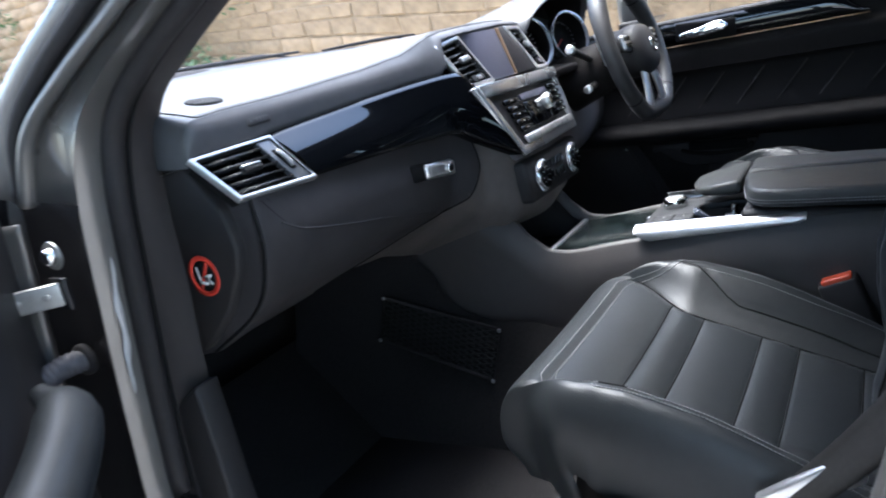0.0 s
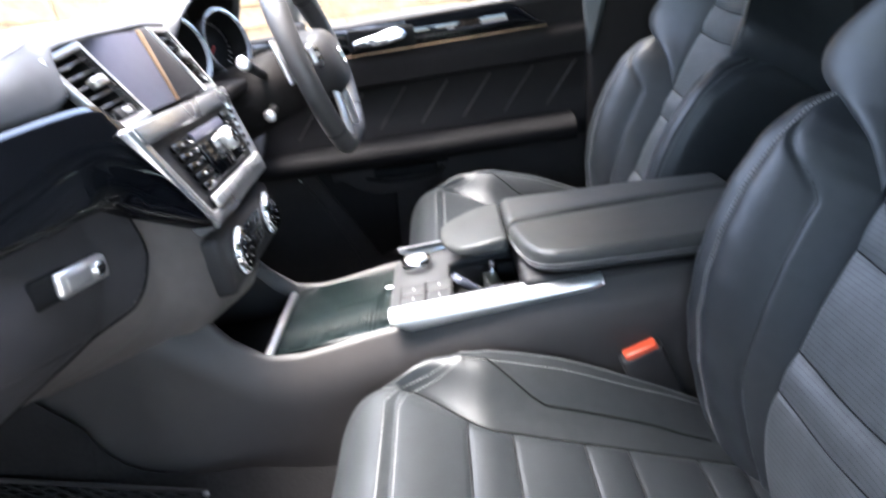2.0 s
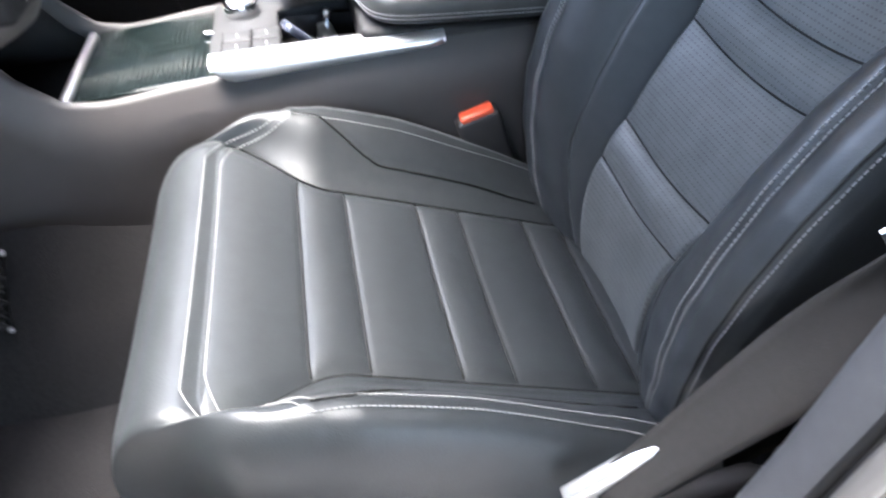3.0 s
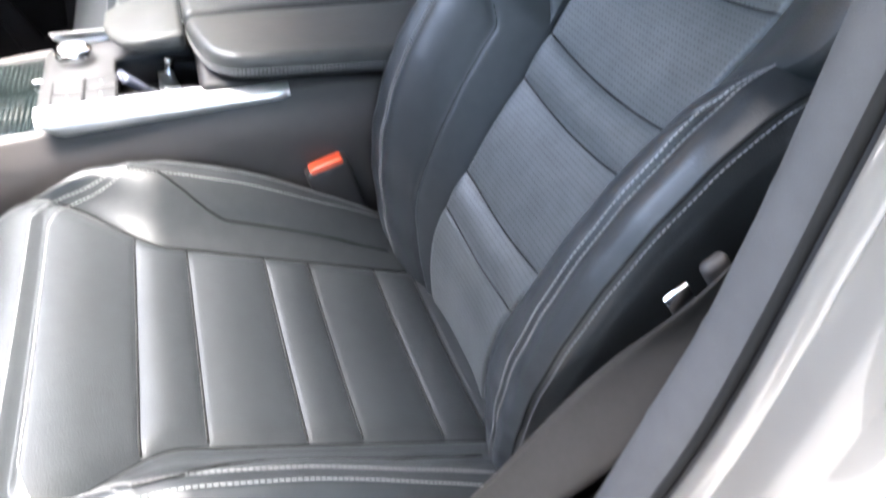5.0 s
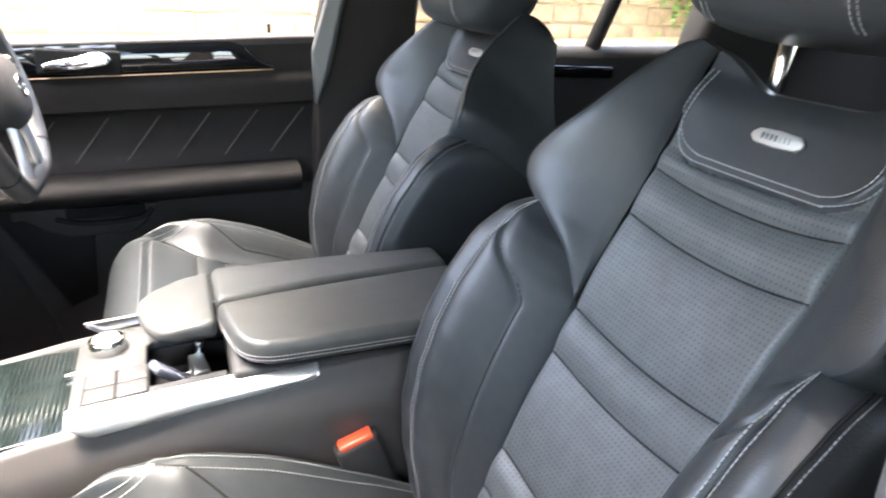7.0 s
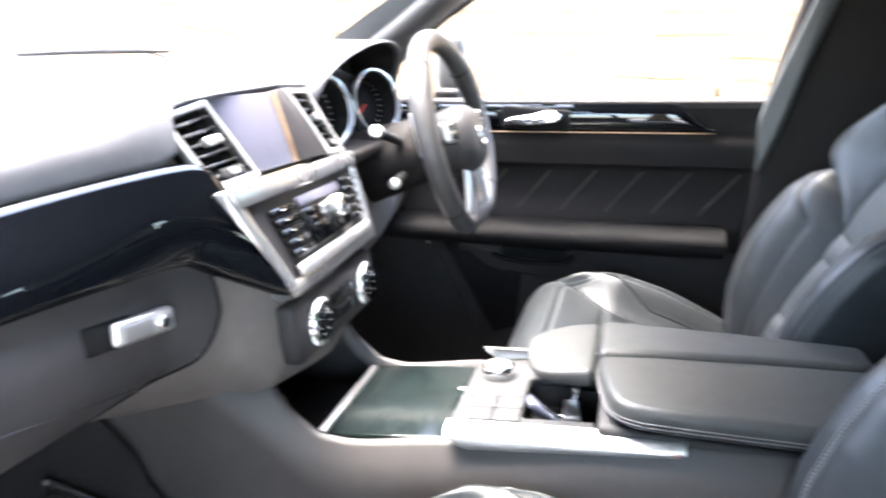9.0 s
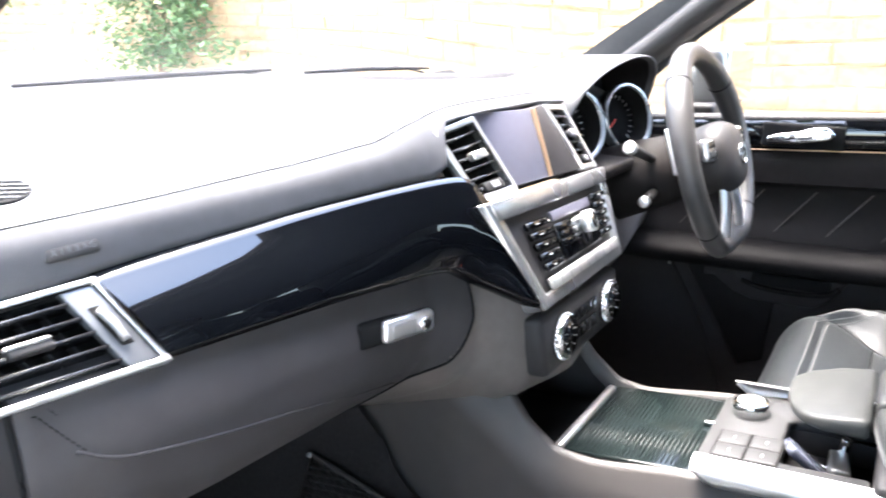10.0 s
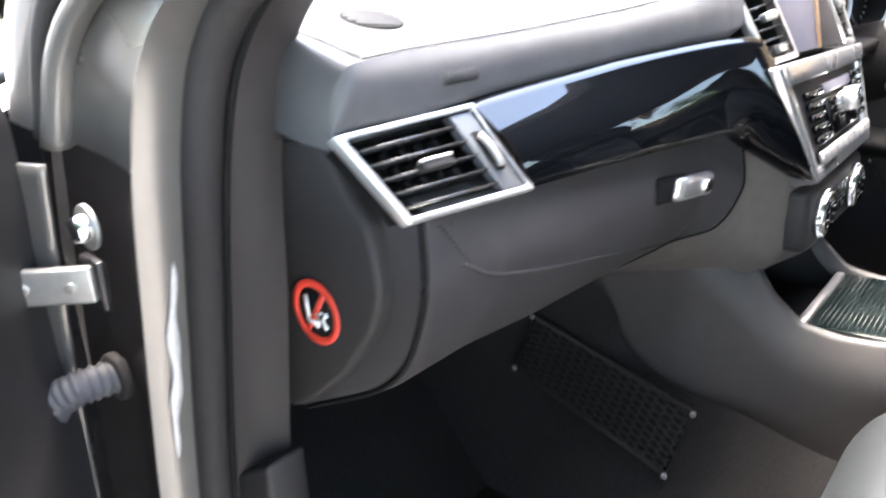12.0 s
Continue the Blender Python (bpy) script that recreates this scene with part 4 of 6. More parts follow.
def centre_stack(dp):
    left = [(-0.207, 0.822, 1.298), (-0.131, 0.815, 1.310), (-0.093, 0.772, 1.219), (-0.179, 0.778, 1.217)]
    right = [(0.040, 0.805, 1.312), (0.098, 0.800, 1.308), (0.146, 0.764, 1.215), (0.092, 0.764, 1.219)]
    upper = [(-0.131, 0.822, 1.311), (0.043, 0.812, 1.313), (0.094, 0.770, 1.218), (-0.094, 0.778, 1.218)]
    radio = [(-0.190, 0.765, 1.2185), (0.165, 0.762, 1.2125), (0.147, 0.718, 1.085), (-0.125, 0.716, 1.080)]
    for c in (left, right):
        vent, inner, n = air_vent(dp, c, 0.0075, 6, True, 0.0)
        cc = [tuple(p) for p in inner]
        dp("vent_tab", quad_plate(cc, 0.35, 0.38, 0.75, 0.50, -0.004, 0.007, 0.002), SILVER, "satin silver tab", None)
        dp("vent_wheel", quad_plate(cc, 0.25, 0.84, 0.8, 0.98, -0.006, 0.001, 0.001), PLASTIC, "", None)
        dp("wheel_mark", quad_plate(cc, 0.45, 0.87, 0.65, 0.95, 0.0, 0.003, 0.001), SILVER, "", None)
    # the display sits back under the pad
    dp("display_surround", quad_plate(upper, -0.02, -0.02, 1.02, 1.0, -0.035, -0.030, 0), PLASTIC)
    glass = [(-0.130, 0.829, 1.310), (-0.008, 0.798, 1.310), (0.010, 0.777, 1.219), (-0.094, 0.788, 1.219)]
    blank = [(-0.004, 0.798, 1.3115), (0.041, 0.806, 1.3125), (0.093, 0.766, 1.2185), (0.015, 0.776, 1.2185)]
    dp("display_screen", quad_plate(glass, 0.02, 0.0, 0.965, 1.0, -0.008, 0.0, 0.001), SCREEN, "dark glossy display screen")
    dp("display_edge", quad_plate(glass, 0.968, 0.0, 1.03, 1.0, -0.010, 0.002, 0.001), COPPER, "warm lit edge strip")
    dp("display_blank", quad_plate(blank, 0.0, 0.0, 1.0, 1.0, -0.03, -0.001, 0.002), LINING, "dark blank panel beside the display")
    # radio with its silver frame
    bm, inner, n = quad_frame(radio, 0.018, 0.03, 0.003)
    dp("radio_frame", bm, FRAME, "satin silver frame")
    dp("radio_head_bar", quad_plate(radio, 0.02, 0.0, 0.98, 0.17, -0.01, 0.004, 0.003), FRAME, "satin silver bar")
    dp("radio_face", quad_plate(radio, 0.085, 0.16, 0.955, 0.93, -0.02, -0.006, 0.001), PLASTIC, "black radio panel")
    for k in range(5):
        v = 0.265 + 0.097 * k
        for u0, u1, w in ((0.17, 0.345, v), (0.79, 0.92, v - 0.03)):
            btn = dp("radio_button", quad_plate(radio, u0, w, u1, w + 0.070, -0.006, 0.003, 0.003), PIANO)
            sub(dp, "button_mark", quad_plate(radio, u0 + 0.055, w + 0.030, u0 + 0.080, w + 0.039, 0.003, 0.0034, 0), PALE_MARK, btn)
    dp("radio_window", quad_plate(radio, 0.38, 0.25, 0.75, 0.34, -0.004, 0.001, 0.001), SCREEN)
    dp("radio_key_plate", quad_plate(radio, 0.37, 0.37, 0.77, 0.72, -0.004, 0.002, 0.002), PIANO)
    for k in range(3):
        dp("radio_key", quad_plate(radio, 0.385, 0.385 + 0.072 * k, 0.54, 0.447 + 0.072 * k, 0.0, 0.005, 0.001), PIANO)
    at = face_pose(radio, 0.645, 0.47, 0.008)
    knob = dp("volume_knob", cyl(bmesh.new(), 0.0155, 0.016, at, 28, bevel=0.002), SILVER, "silver volume knob")
    sub(dp, "knob_cap", cyl(bmesh.new(), 0.0115, 0.002, at @ pose(0, 0, 0.0085), 24, bevel=0.0006), CHROME, knob)
    dp("switch_bar", quad_plate(radio, 0.14, 0.775, 0.94, 0.885, -0.004, 0.005, 0.003), SILVER, "silver switch bar")
    for k in range(7):
        dp("switch_gap", quad_plate(radio, 0.22 + 0.1 * k, 0.785, 0.2225 + 0.1 * k, 0.875, 0.004, 0.0053, 0), SATIN)
    # climate panel
    clim = [(-0.125, 0.722, 1.068), (0.135, 0.722, 1.068), (0.125, 0.716, 0.985), (-0.115, 0.716, 0.985)]
    dp("climate_panel", quad_plate(clim, -0.02, 0.0, 1.02, 1.0, -0.05, 0.0, 0.01), PLASTIC, "black climate panel")
    for x in (0.19, 0.815):
        at = face_pose(clim, x, 0.47, 0.008)
        ring = dp("climate_knob", cyl(bmesh.new(), 0.029, 0.015, at @ pose(0, 0, -0.0025), 40, bevel=0.003), CHROME, "knurled chrome knob")
        teeth = bmesh.new()
        for k in range(36):
            rbox(teeth, (0.0016, 0.0035, 0.009), at @ pose(0, 0, -0.003) @ pose(0, 0, 0, 0, 0, 10 * k) @ pose(0, 0.0288, 0), 0)
        sub(dp, "knob_knurl", teeth, CHROME, ring)
        sub(dp, "knob_face", cyl(bmesh.new(), 0.0235, 0.003, at @ pose(0, 0, 0.0045), 32), PIANO, ring, "black dial face")
        marks = bmesh.new()
        for k in range(8):
            rbox(marks, (0.0008, 0.0022, 0.0008), at @ pose(0, 0, 0.0062, 0, 0, 40 * k - 140) @ pose(0, 0.0165, 0), 0)
        sub(dp, "dial_marks", marks, PALE_MARK, ring)
    for k in range(4):
        dp("climate_button", quad_plate(clim, 0.36 + 0.075 * k, 0.22, 0.42 + 0.075 * k, 0.42, 0.0, 0.004, 0.0015), PIANO)
        dp("climate_button", quad_plate(clim, 0.36 + 0.075 * k, 0.50, 0.42 + 0.075 * k, 0.72, 0.0, 0.004, 0.0015), PIANO)


def dash_details(dp):
    # glovebox handle; a black plate stands in for its shaded recess
    h = [(-0.372, 0.8135, 1.126), (-0.245, 0.8025, 1.114), (-0.242, 0.8045, 1.072), (-0.370, 0.8155, 1.086)]
    dp("handle_recess", quad_plate(h, 0.10, 0.10, 0.60, 0.86, -0.012, 0.0018, 0.006), DARK)
    dp("glovebox_handle", quad_plate(h, 0.34, 0.14, 0.97, 0.80, -0.004, 0.009, 0.006), SILVER, "satin silver glovebox handle")
    dp("handle_inlay", quad_plate(h, 0.42, 0.27, 0.72, 0.68, 0.006, 0.0096, 0.0015), FRAME)
    dp("handle_lock", cyl(bmesh.new(), 0.008, 0.006, face_pose(h, 0.83, 0.47, 0.009), 24, bevel=0.001), CHROME, "round key lock")
    dp("keyhole", cyl(bmesh.new(), 0.005, 0.002, face_pose(h, 0.83, 0.47, 0.0125), 20), DARK)
    # raised safety wording on the pad, and the oval speaker grille
    a = [(-0.616, 0.8845, 1.2525), (-0.574, 0.8820, 1.2533), (-0.574, 0.8785, 1.2410), (-0.616, 0.8812, 1.2402)]
    plate = dp("airbag_plate", quad_plate(a, 0.0, 0.0, 1.0, 1.0, -0.006, 0.0022, 0.003), DASH)
    for k, ch in enumerate("AIRBAG"):
        t = bpy.data.curves.new("airbag_letter", "FONT")
        t.body, t.size, t.extrude, t.align_x, t.align_y = ch, 0.0068, 0.0005, "CENTER", "CENTER"
        ob = new("airbag_letter", t)
        dg = bpy.context.evaluated_depsgraph_get()
        me = bpy.data.meshes.new_from_object(ob.evaluated_get(dg))
        bpy.data.objects.remove(ob)
        me.transform(face_pose(a, 0.16 + 0.137 * k, 0.5, 0.0021))
        me.transform(Matrix.Translation((0, -1.0, -0.9)))
        me.materials.append(SATIN_DARK)
        lo = new("airbag_letter", me)
        lo.parent = plate
    sp_at = quad_pose((-0.600, 0.972, 1.2804), (-0.550, 1.059, 1.2919), (-0.688, 1.019, 1.2864))
    oval = [(0.036 * math.cos(t), 0.026 * math.sin(t)) for t in [2 * math.pi * k / 40 for k in range(40)]]
    grille = dp("speaker_grille", prism(oval, sp_at, 0.003, 0.001), DARK, "oval slotted speaker grille")
    for k in range(5):
        x = -0.0240 + 0.0120 * k
        w = 0.026 * math.sqrt(1 - (x / 0.037) ** 2)
        sub(dp, "grille_bar", box((0.0020, 2 * w - 0.003, 0.0016), sp_at @ pose(x, 0, 0.0036), 0.0006), DASH_TOP, grille)
    # child seat warning roundel on the end panel
    st = quad_pose((-0.6935, 0.953, 1.056), (-0.6935, 0.91, 1.056), (-0.6935, 0.953, 1.10))
    disc = dp("warning_sticker", cyl(bmesh.new(), 0.026, 0.0008, st, 40), DARK, "round warning sticker with red ring")
    ringb = bmesh.new()
    rows = [[st @ Vector((r * math.cos(t), r * math.sin(t), z)) for t in [2 * math.pi * k / 48 for k in range(48)]] for r, z in ((0.0295, 0.0), (0.0295, 0.0012), (0.0225, 0.0012), (0.0225, 0.0))]
    sub(dp, "sticker_ring", sheet(rows, close_u=True, close_v=True, bm=ringb), RED, disc, "red printed ring")
    sub(dp, "sticker_bar", box((0.006, 0.048, 0.0009), st @ pose(0, 0, 0.0007, 0, 0, -30), 0), RED, disc)
    pict = bmesh.new()
    for sx, sy, x, y, a_ in ((0.004, 0.022, -0.010, 0.002, 8), (0.016, 0.0045, -0.003, -0.010, -8), (0.009, 0.009, 0.006, -0.003, 20), (0.012, 0.004, 0.010, -0.001, 30), (0.010, 0.0035, 0.011, -0.008, -40)):
        rbox(pict, (sx, sy, 0.0008), st @ pose(x, y, 0.0011, 0, 0, a_), 0)
    sub(dp, "sticker_print", pict, WHITE, disc, "white printed shapes")


def instruments(dp):
    dp("binnacle_back", box((0.34, 0.02, 0.135), pose(0.345, 0.915, 1.255, -14), 0.01), DARK)
    dp("binnacle_floor", box((0.36, 0.15, 0.02), pose(0.345, 0.84, 1.195), 0.006), ARM)
    arch = spline([(x, 0, z) for x, z in ((0.150, 1.195), (0.154, 1.260), (0.170, 1.313), (0.214, 1.343), (0.28, 1.362), (0.35, 1.372), (0.42, 1.373), (0.482, 1.361), (0.522, 1.328), (0.536, 1.26), (0.536, 1.195))], 60)
    shade, lining = [], []
    for q in arch:
        x, z = q.x - 0.345, q.z - 1.235
        front = 0.782 + (1.372 - q.z) * 0.38

        def ring(f, y):
            return Vector((0.345 + x * f, y, 1.235 + z * f))

        shade.append([ring(0.955, front + 0.014), ring(0.962, front + 0.004), ring(0.978, front), ring(0.992, front + 0.003), ring(1.0, front + 0.012), ring(1.0, front + 0.05), ring(1.0, max(0.90, front + 0.06)), Vector((0.345 + x * 1.06, 1.03, min(q.z - 0.015, 1.326)))])
        lining.append([ring(0.955, front + 0.014), ring(0.93, front + 0.05), ring(0.90, 0.90)])
    dp("instrument_hood", sheet(shade), DASH_TOP, "grey-black hood over the instruments")
    dp("hood_lining", sheet(lining), ARM, "black lining under the hood")
    for x, y in ((0.250, 0.862), (0.428, 0.838)):
        at = Matrix.Translation((x, y, 1.257)) @ pose(0, 0, 0, 0, 0, -20) @ pose(0, 0, 0, 78, 0, 0)
        turn = [2 * math.pi * k / 48 for k in range(48)]
        ring = [[at @ Vector((r * math.cos(t), r * math.sin(t), z)) for t in turn] for r, z in ((0.060, 0.004), (0.064, 0.026), (0.061, 0.032), (0.0555, 0.027))]
        g = dp("gauge_bezel", sheet(ring, close_v=True), FRAME, "silver ringed round gauge")
        well = [[at @ Vector((r * math.cos(t), r * math.sin(t), z)) for t in turn] for r, z in ((0.0565, 0.028), (0.053, 0.015), (0.052, -0.012))]
        sub(dp, "gauge_well", sheet(well, close_v=True), DARK, g)
        sub(dp, "gauge_face", cyl(bmesh.new(), 0.054, 0.004, at @ pose(0, 0, -0.008), 40), DARK, g)
        marks = bmesh.new()
        for k in range(21):
            rbox(marks, (0.0012, 0.005 + 0.003 * (k % 2 == 0), 0.0006), at @ pose(0, 0, -0.0056, 0, 0, 13.5 * k - 135) @ pose(0, 0.045, 0), 0)
        sub(dp, "gauge_marks", marks, WHITE, g)
        sub(dp, "gauge_needle", box((0.002, 0.045, 0.001), at @ pose(0, 0, -0.004, 0, 0, 128) @ pose(0, 0.02, 0), 0), RED, g)


def steering_wheel():
    c = Vector((0.37, 0.648, 1.217))
    m = Matrix.Translation(c) @ pose(0, 0, 0, 74, 0, 0)
    root = thing("steering_wheel", "grey and black leather steering wheel with silver spokes", "steering wheel", m)
    n, R = 96, 0.176
    rim = []
    for k in range(n):
        a = 2 * math.pi * k / n
        x, y = R * math.cos(a), 0.940 * R * math.sin(a)
        if y < -0.146:
            y = -0.146 - 0.25 * (-0.146 - y)
        rim.append(Vector((x, y, 0.004 * math.cos(2 * a))))
    radius = [0.0175 + 0.003 * math.exp(-(((k / n - 0.10) / 0.05) ** 2)) + 0.003 * math.exp(-(((k / n - 0.40) / 0.05) ** 2)) for k in range(n)]
    part("rim", tube(rim, radius, 16, closed=True, up=(0, 0, 1)), WHEEL_LEATHER, root, "grey leather rim")
    for a in (42, 138, 222, 318):
        k = int(a / 360 * n)
        part("rim_seam", cyl(bmesh.new(), radius[k] + 0.0006, 0.0025, Matrix.Translation(rim[k]) @ (rim[(k + 1) % n] - rim[k - 1]).to_track_quat("Z", "Y").to_matrix().to_4x4(), 20), DARK, root)
    hub = bmesh.new()
    rows = []
    for i in range(10):
        t = i / 9
        s = math.cos(t * math.pi / 2) ** 0.5
        rows.append([Vector((0.072 * s * math.copysign(abs(math.cos(a)) ** 0.75, math.cos(a)), -0.012 + 0.060 * s * math.copysign(abs(math.sin(a)) ** 0.8, math.sin(a)), 0.005 + 0.038 * math.sin(t * math.pi / 2))) for a in [2 * math.pi * k / 40 for k in range(40)]])
    rows.insert(0, [Vector((p.x * 0.9, p.y * 0.9, -0.03)) for p in rows[0]])
    part("airbag_cover", sheet(rows, close_v=True, bm=hub), PLASTIC, root, "black airbag cover")
    e = bmesh.new()
    rows = [[Vector((r * math.cos(a), -0.012 + r * math.sin(a), z)) for a in [2 * math.pi * k / 32 for k in range(32)]] for r, z in ((0.0175, 0.042), (0.0175, 0.0455), (0.0145, 0.0455), (0.0145, 0.042))]
    part("emblem_ring", sheet(rows, close_u=True, close_v=True, bm=e), CHROME, root, "round silver emblem ring")
    for sg in (1, -1):
        spoke = [Vector((sg * x, y, z)) for x, y, z in ((0.05, 0.004, 0.012), (0.10, 0.010, 0.010), (0.165, 0.012, 0.002))]
        part("spoke", tube(spline(spoke, 10), [0.022 - 0.0008 * k for k in range(10)], 12, flat=0.45, up=(0, 0, 1)), PLASTIC, root)
        pad = part("switch_pad", box((0.045, 0.034, 0.012), pose(sg * 0.103, 0.010, 0.017, 0, 0, sg * 6), 0.005), SILVER, root, "silver switch pad")
        for k in range(4):
            part("switch", box((0.014, 0.011, 0.004), pose(sg * (0.093 + 0.02 * (k % 2)), 0.003 + 0.015 * (k // 2), 0.0245), 0.002), PIANO, pad)
        low = [Vector((sg * x, y, z)) for x, y, z in ((0.030, -0.055, 0.012), (0.045, -0.10, 0.010), (0.062, -0.152, 0.002))]
        part("lower_spoke", tube(spline(low, 10), 0.021, 12, flat=0.3, up=(0, 0, 1)), SILVER, root, "satin silver lower spoke")
    return root


def column():
    root = thing("steering_column", "black steering column cover with stalks", "steering column", Matrix.Translation((0.37, 0.76, 1.15)))
    o = Vector((0.37, 0.76, 1.15))
    a = Vector((0.37, 0.70, 1.19))
    b = Vector((0.37, 0.87, 1.13))
    bm = tube([a, a.lerp(b, 0.3), b], [0.056, 0.062, 0.07], 24)
    bmesh.ops.translate(bm, verts=bm.verts, vec=-o)
    part("column_cover", bm, ARM, root)
    for p, q, tip in (((0.32, 0.735, 1.205), (0.195, 0.732, 1.238), 0.0095), ((0.33, 0.73, 1.15), (0.25, 0.722, 1.146), 0.0085)):
        bm = tube([Vector(p) - o, Vector(p).lerp(Vector(q), 0.6) - o, Vector(q) - o], [0.007, 0.008, 0.0095], 14)
        st = part("stalk", bm, PLASTIC, root)
        d = (Vector(q) - Vector(p)).normalized()
        bm = cyl(bmesh.new(), tip + 0.001, 0.014, Matrix.Translation(Vector(q) - o) @ d.to_track_quat("Z", "Y").to_matrix().to_4x4(), 24, bevel=0.003)
        part("stalk_tip", bm, SILVER, st, "chrome stalk tip")
    bm = box((0.045, 0.008, 0.075), pose(0.288 - o.x, 0.690 - o.y, 1.225 - o.z, -16), 0.003)
    part("paddle", bm, SILVER, root, "silver shift paddle")
    return root


# ---- centre console ----
def console():
    root = thing("centre_console", "black centre console with gloss tray lid and silver side trim", "console", Matrix.Translation((0, 0.5, 0.52)))
    off = Vector((0, 0.5, 0.52))

    def cp(name, bm, material, label="", parent=None):
        bmesh.ops.translate(bm, verts=bm.verts, vec=-off)
        return part(name, bm, material, parent or root, label)

    # body: cross-sections along y; x half-width at top and foot, top height
    rows = []
    shape = [  # y, top z, half top, half mid, half foot
        (-0.06, 0.955, 0.112, 0.122, 0.130),
        (0.10, 0.957, 0.115, 0.124, 0.132),
        (0.36, 0.945, 0.118, 0.126, 0.134),
        (0.53, 0.912, 0.120, 0.128, 0.138),
        (0.66, 0.890, 0.122, 0.130, 0.145),
        (0.70, 0.893, 0.124, 0.132, 0.150),
        (0.735, 0.918, 0.126, 0.136, 0.158),
        (0.775, 0.965, 0.124, 0.142, 0.168),
        (0.85, 1.02, 0.120, 0.150, 0.185),
        (1.05, 1.02, 0.120, 0.160, 0.20),
    ]
    ys = [-0.06 + 1.11 * k / 90 for k in range(91)]
    for side in (-1, 1):
        rows = []
        for y in ys:
            zt, ht, hm, hf = table(shape, y)
            p = [Vector((side * (ht - 0.016), y, zt - 0.03)), Vector((side * (ht - 0.014), y, zt)), Vector((side * (ht - 0.006), y, zt + 0.003)), Vector((side * ht, y, zt - 0.004)), Vector((side * (ht + 0.002), y, zt - 0.02))]
            p += [Vector((side * (hm + (hf - hm) * (k / 8) ** 2), y, zt - 0.03 - (zt - 0.03 - 0.53) * k / 8)) for k in range(9)]
            rows.append(p)
        cp("console_side", sheet(rows), CONSOLE, "dark grey console flank")
    cp("console_deck", box((0.21, 0.60, 0.02), pose(0, 0.18, 0.878, 0), 0.004), DARK)
    # tray well, its lid with fine lengthwise ribs, and the lip in front
    cp("tray_well", box((0.218, 0.30, 0.02), pose(0, 0.70, 0.845, -4), 0.004), DARK)
    lid = cp("tray_lid", box((0.208, 0.165, 0.012), pose(0, 0.617, 0.893, -7), 0.004), TRAY, "smoked black tray lid with fine ribs")
    ribs = bmesh.new()
    for k in range(25):
        rbox(ribs, (0.194, 0.0022, 0.0010), pose(0, 0.617, 0.893, -7) @ pose(0, -0.072 + 0.006 * k, 0.0058), 0)
    tagged(cp("lid_ribs", ribs, TRAY, "", lid), kind="stuff")
    cp("lid_lip", box((0.2, 0.012, 0.014), pose(0, 0.706, 0.884, -7), 0.004), SILVER, "satin silver lip")
    cp("lid_catch", box((0.012, 0.03, 0.008), pose(0.02, 0.538, 0.912, -7), 0.003), CHROME)
    # control deck
    deck_form = [(-0.108, -0.085), (-0.064, -0.085), (-0.064, 0.000), (-0.056, 0.008), (0.040, 0.008), (0.048, 0.000), (0.048, -0.085), (0.108, -0.085), (0.108, 0.066), (0.101, 0.083), (0.084, 0.092), (-0.084, 0.092), (-0.101, 0.083), (-0.108, 0.066)]
    deck = cp("control_deck", prism(deck_form, pose(0, 0.447, 0.915, -5), 0.014, 0.003), DECK, "satin grey control deck")

    def deck_z(y):
        return 0.929 + (0.447 - y) * 0.0875

    at = pose(0.050, 0.503, deck_z(0.503) + 0.008, -5)
    knob = cp("rotary_controller", cyl(bmesh.new(), 0.0225, 0.018, at, 40, bevel=0.003), CHROME, "chrome rotary controller")
    cp("controller_cap", cyl(bmesh.new(), 0.017, 0.003, at @ pose(0, 0, 0.0095), 32, bevel=0.001), SILVER, "", knob)
    cp("button_bed", box((0.068, 0.074, 0.003), pose(-0.0435, 0.489, deck_z(0.489) - 0.0009, -5), 0.001), DARK)
    for k in range(4):
        x, y = -0.060 + 0.033 * (k % 2), 0.507 - 0.036 * (k // 2)
        bt = cp("deck_button", box((0.031, 0.034, 0.006), pose(x, y, deck_z(y) - 0.0012, -5), 0.002), DECK, "grey push button")
        cp("button_mark", box((0.008, 0.0015, 0.0006), pose(x, y, deck_z(y) + 0.0019, -5), 0), PALE_MARK, "", bt)
    # cubby with a key and small things
    for sx, sy, x, y in ((0.116, 0.004, -0.008, 0.4575), (0.004, 0.10, -0.0665, 0.409), (0.004, 0.10, 0.0505, 0.409)):
        cp("cubby_wall", box((sx, sy, 0.032), pose(x, y, 0.902, 0), 0.001), PLASTIC)
    # silver side blades
    for side in (-1, 1):
        out = []
        for k in range(31):
            t = k / 30
            y = 0.535 - 0.272 * t
            w = (0.027 - 0.011 * t) * min(1, t * 8 + 0.35) * (1 - 0.5 * smooth01((t - 0.96) / 0.04))
            zt = 0.937 + 0.020 * t
            out.append([Vector((side * (0.106 - 0.004 * t), y, zt)), Vector((side * (0.117 - 0.004 * t), y, zt - 0.002)), Vector((side * (0.127 - 0.003 * t), y, zt - 0.007)), Vector((side * (0.1295 - 0.003 * t), y, zt - 0.012)), Vector((side * (0.1290 - 0.003 * t), y, zt - w)), Vector((side * (0.122 - 0.003 * t), y, zt - w - 0.002))])
        cp("side_blade", sheet(out), BRUSHED, "brushed aluminium side trim")
    return root


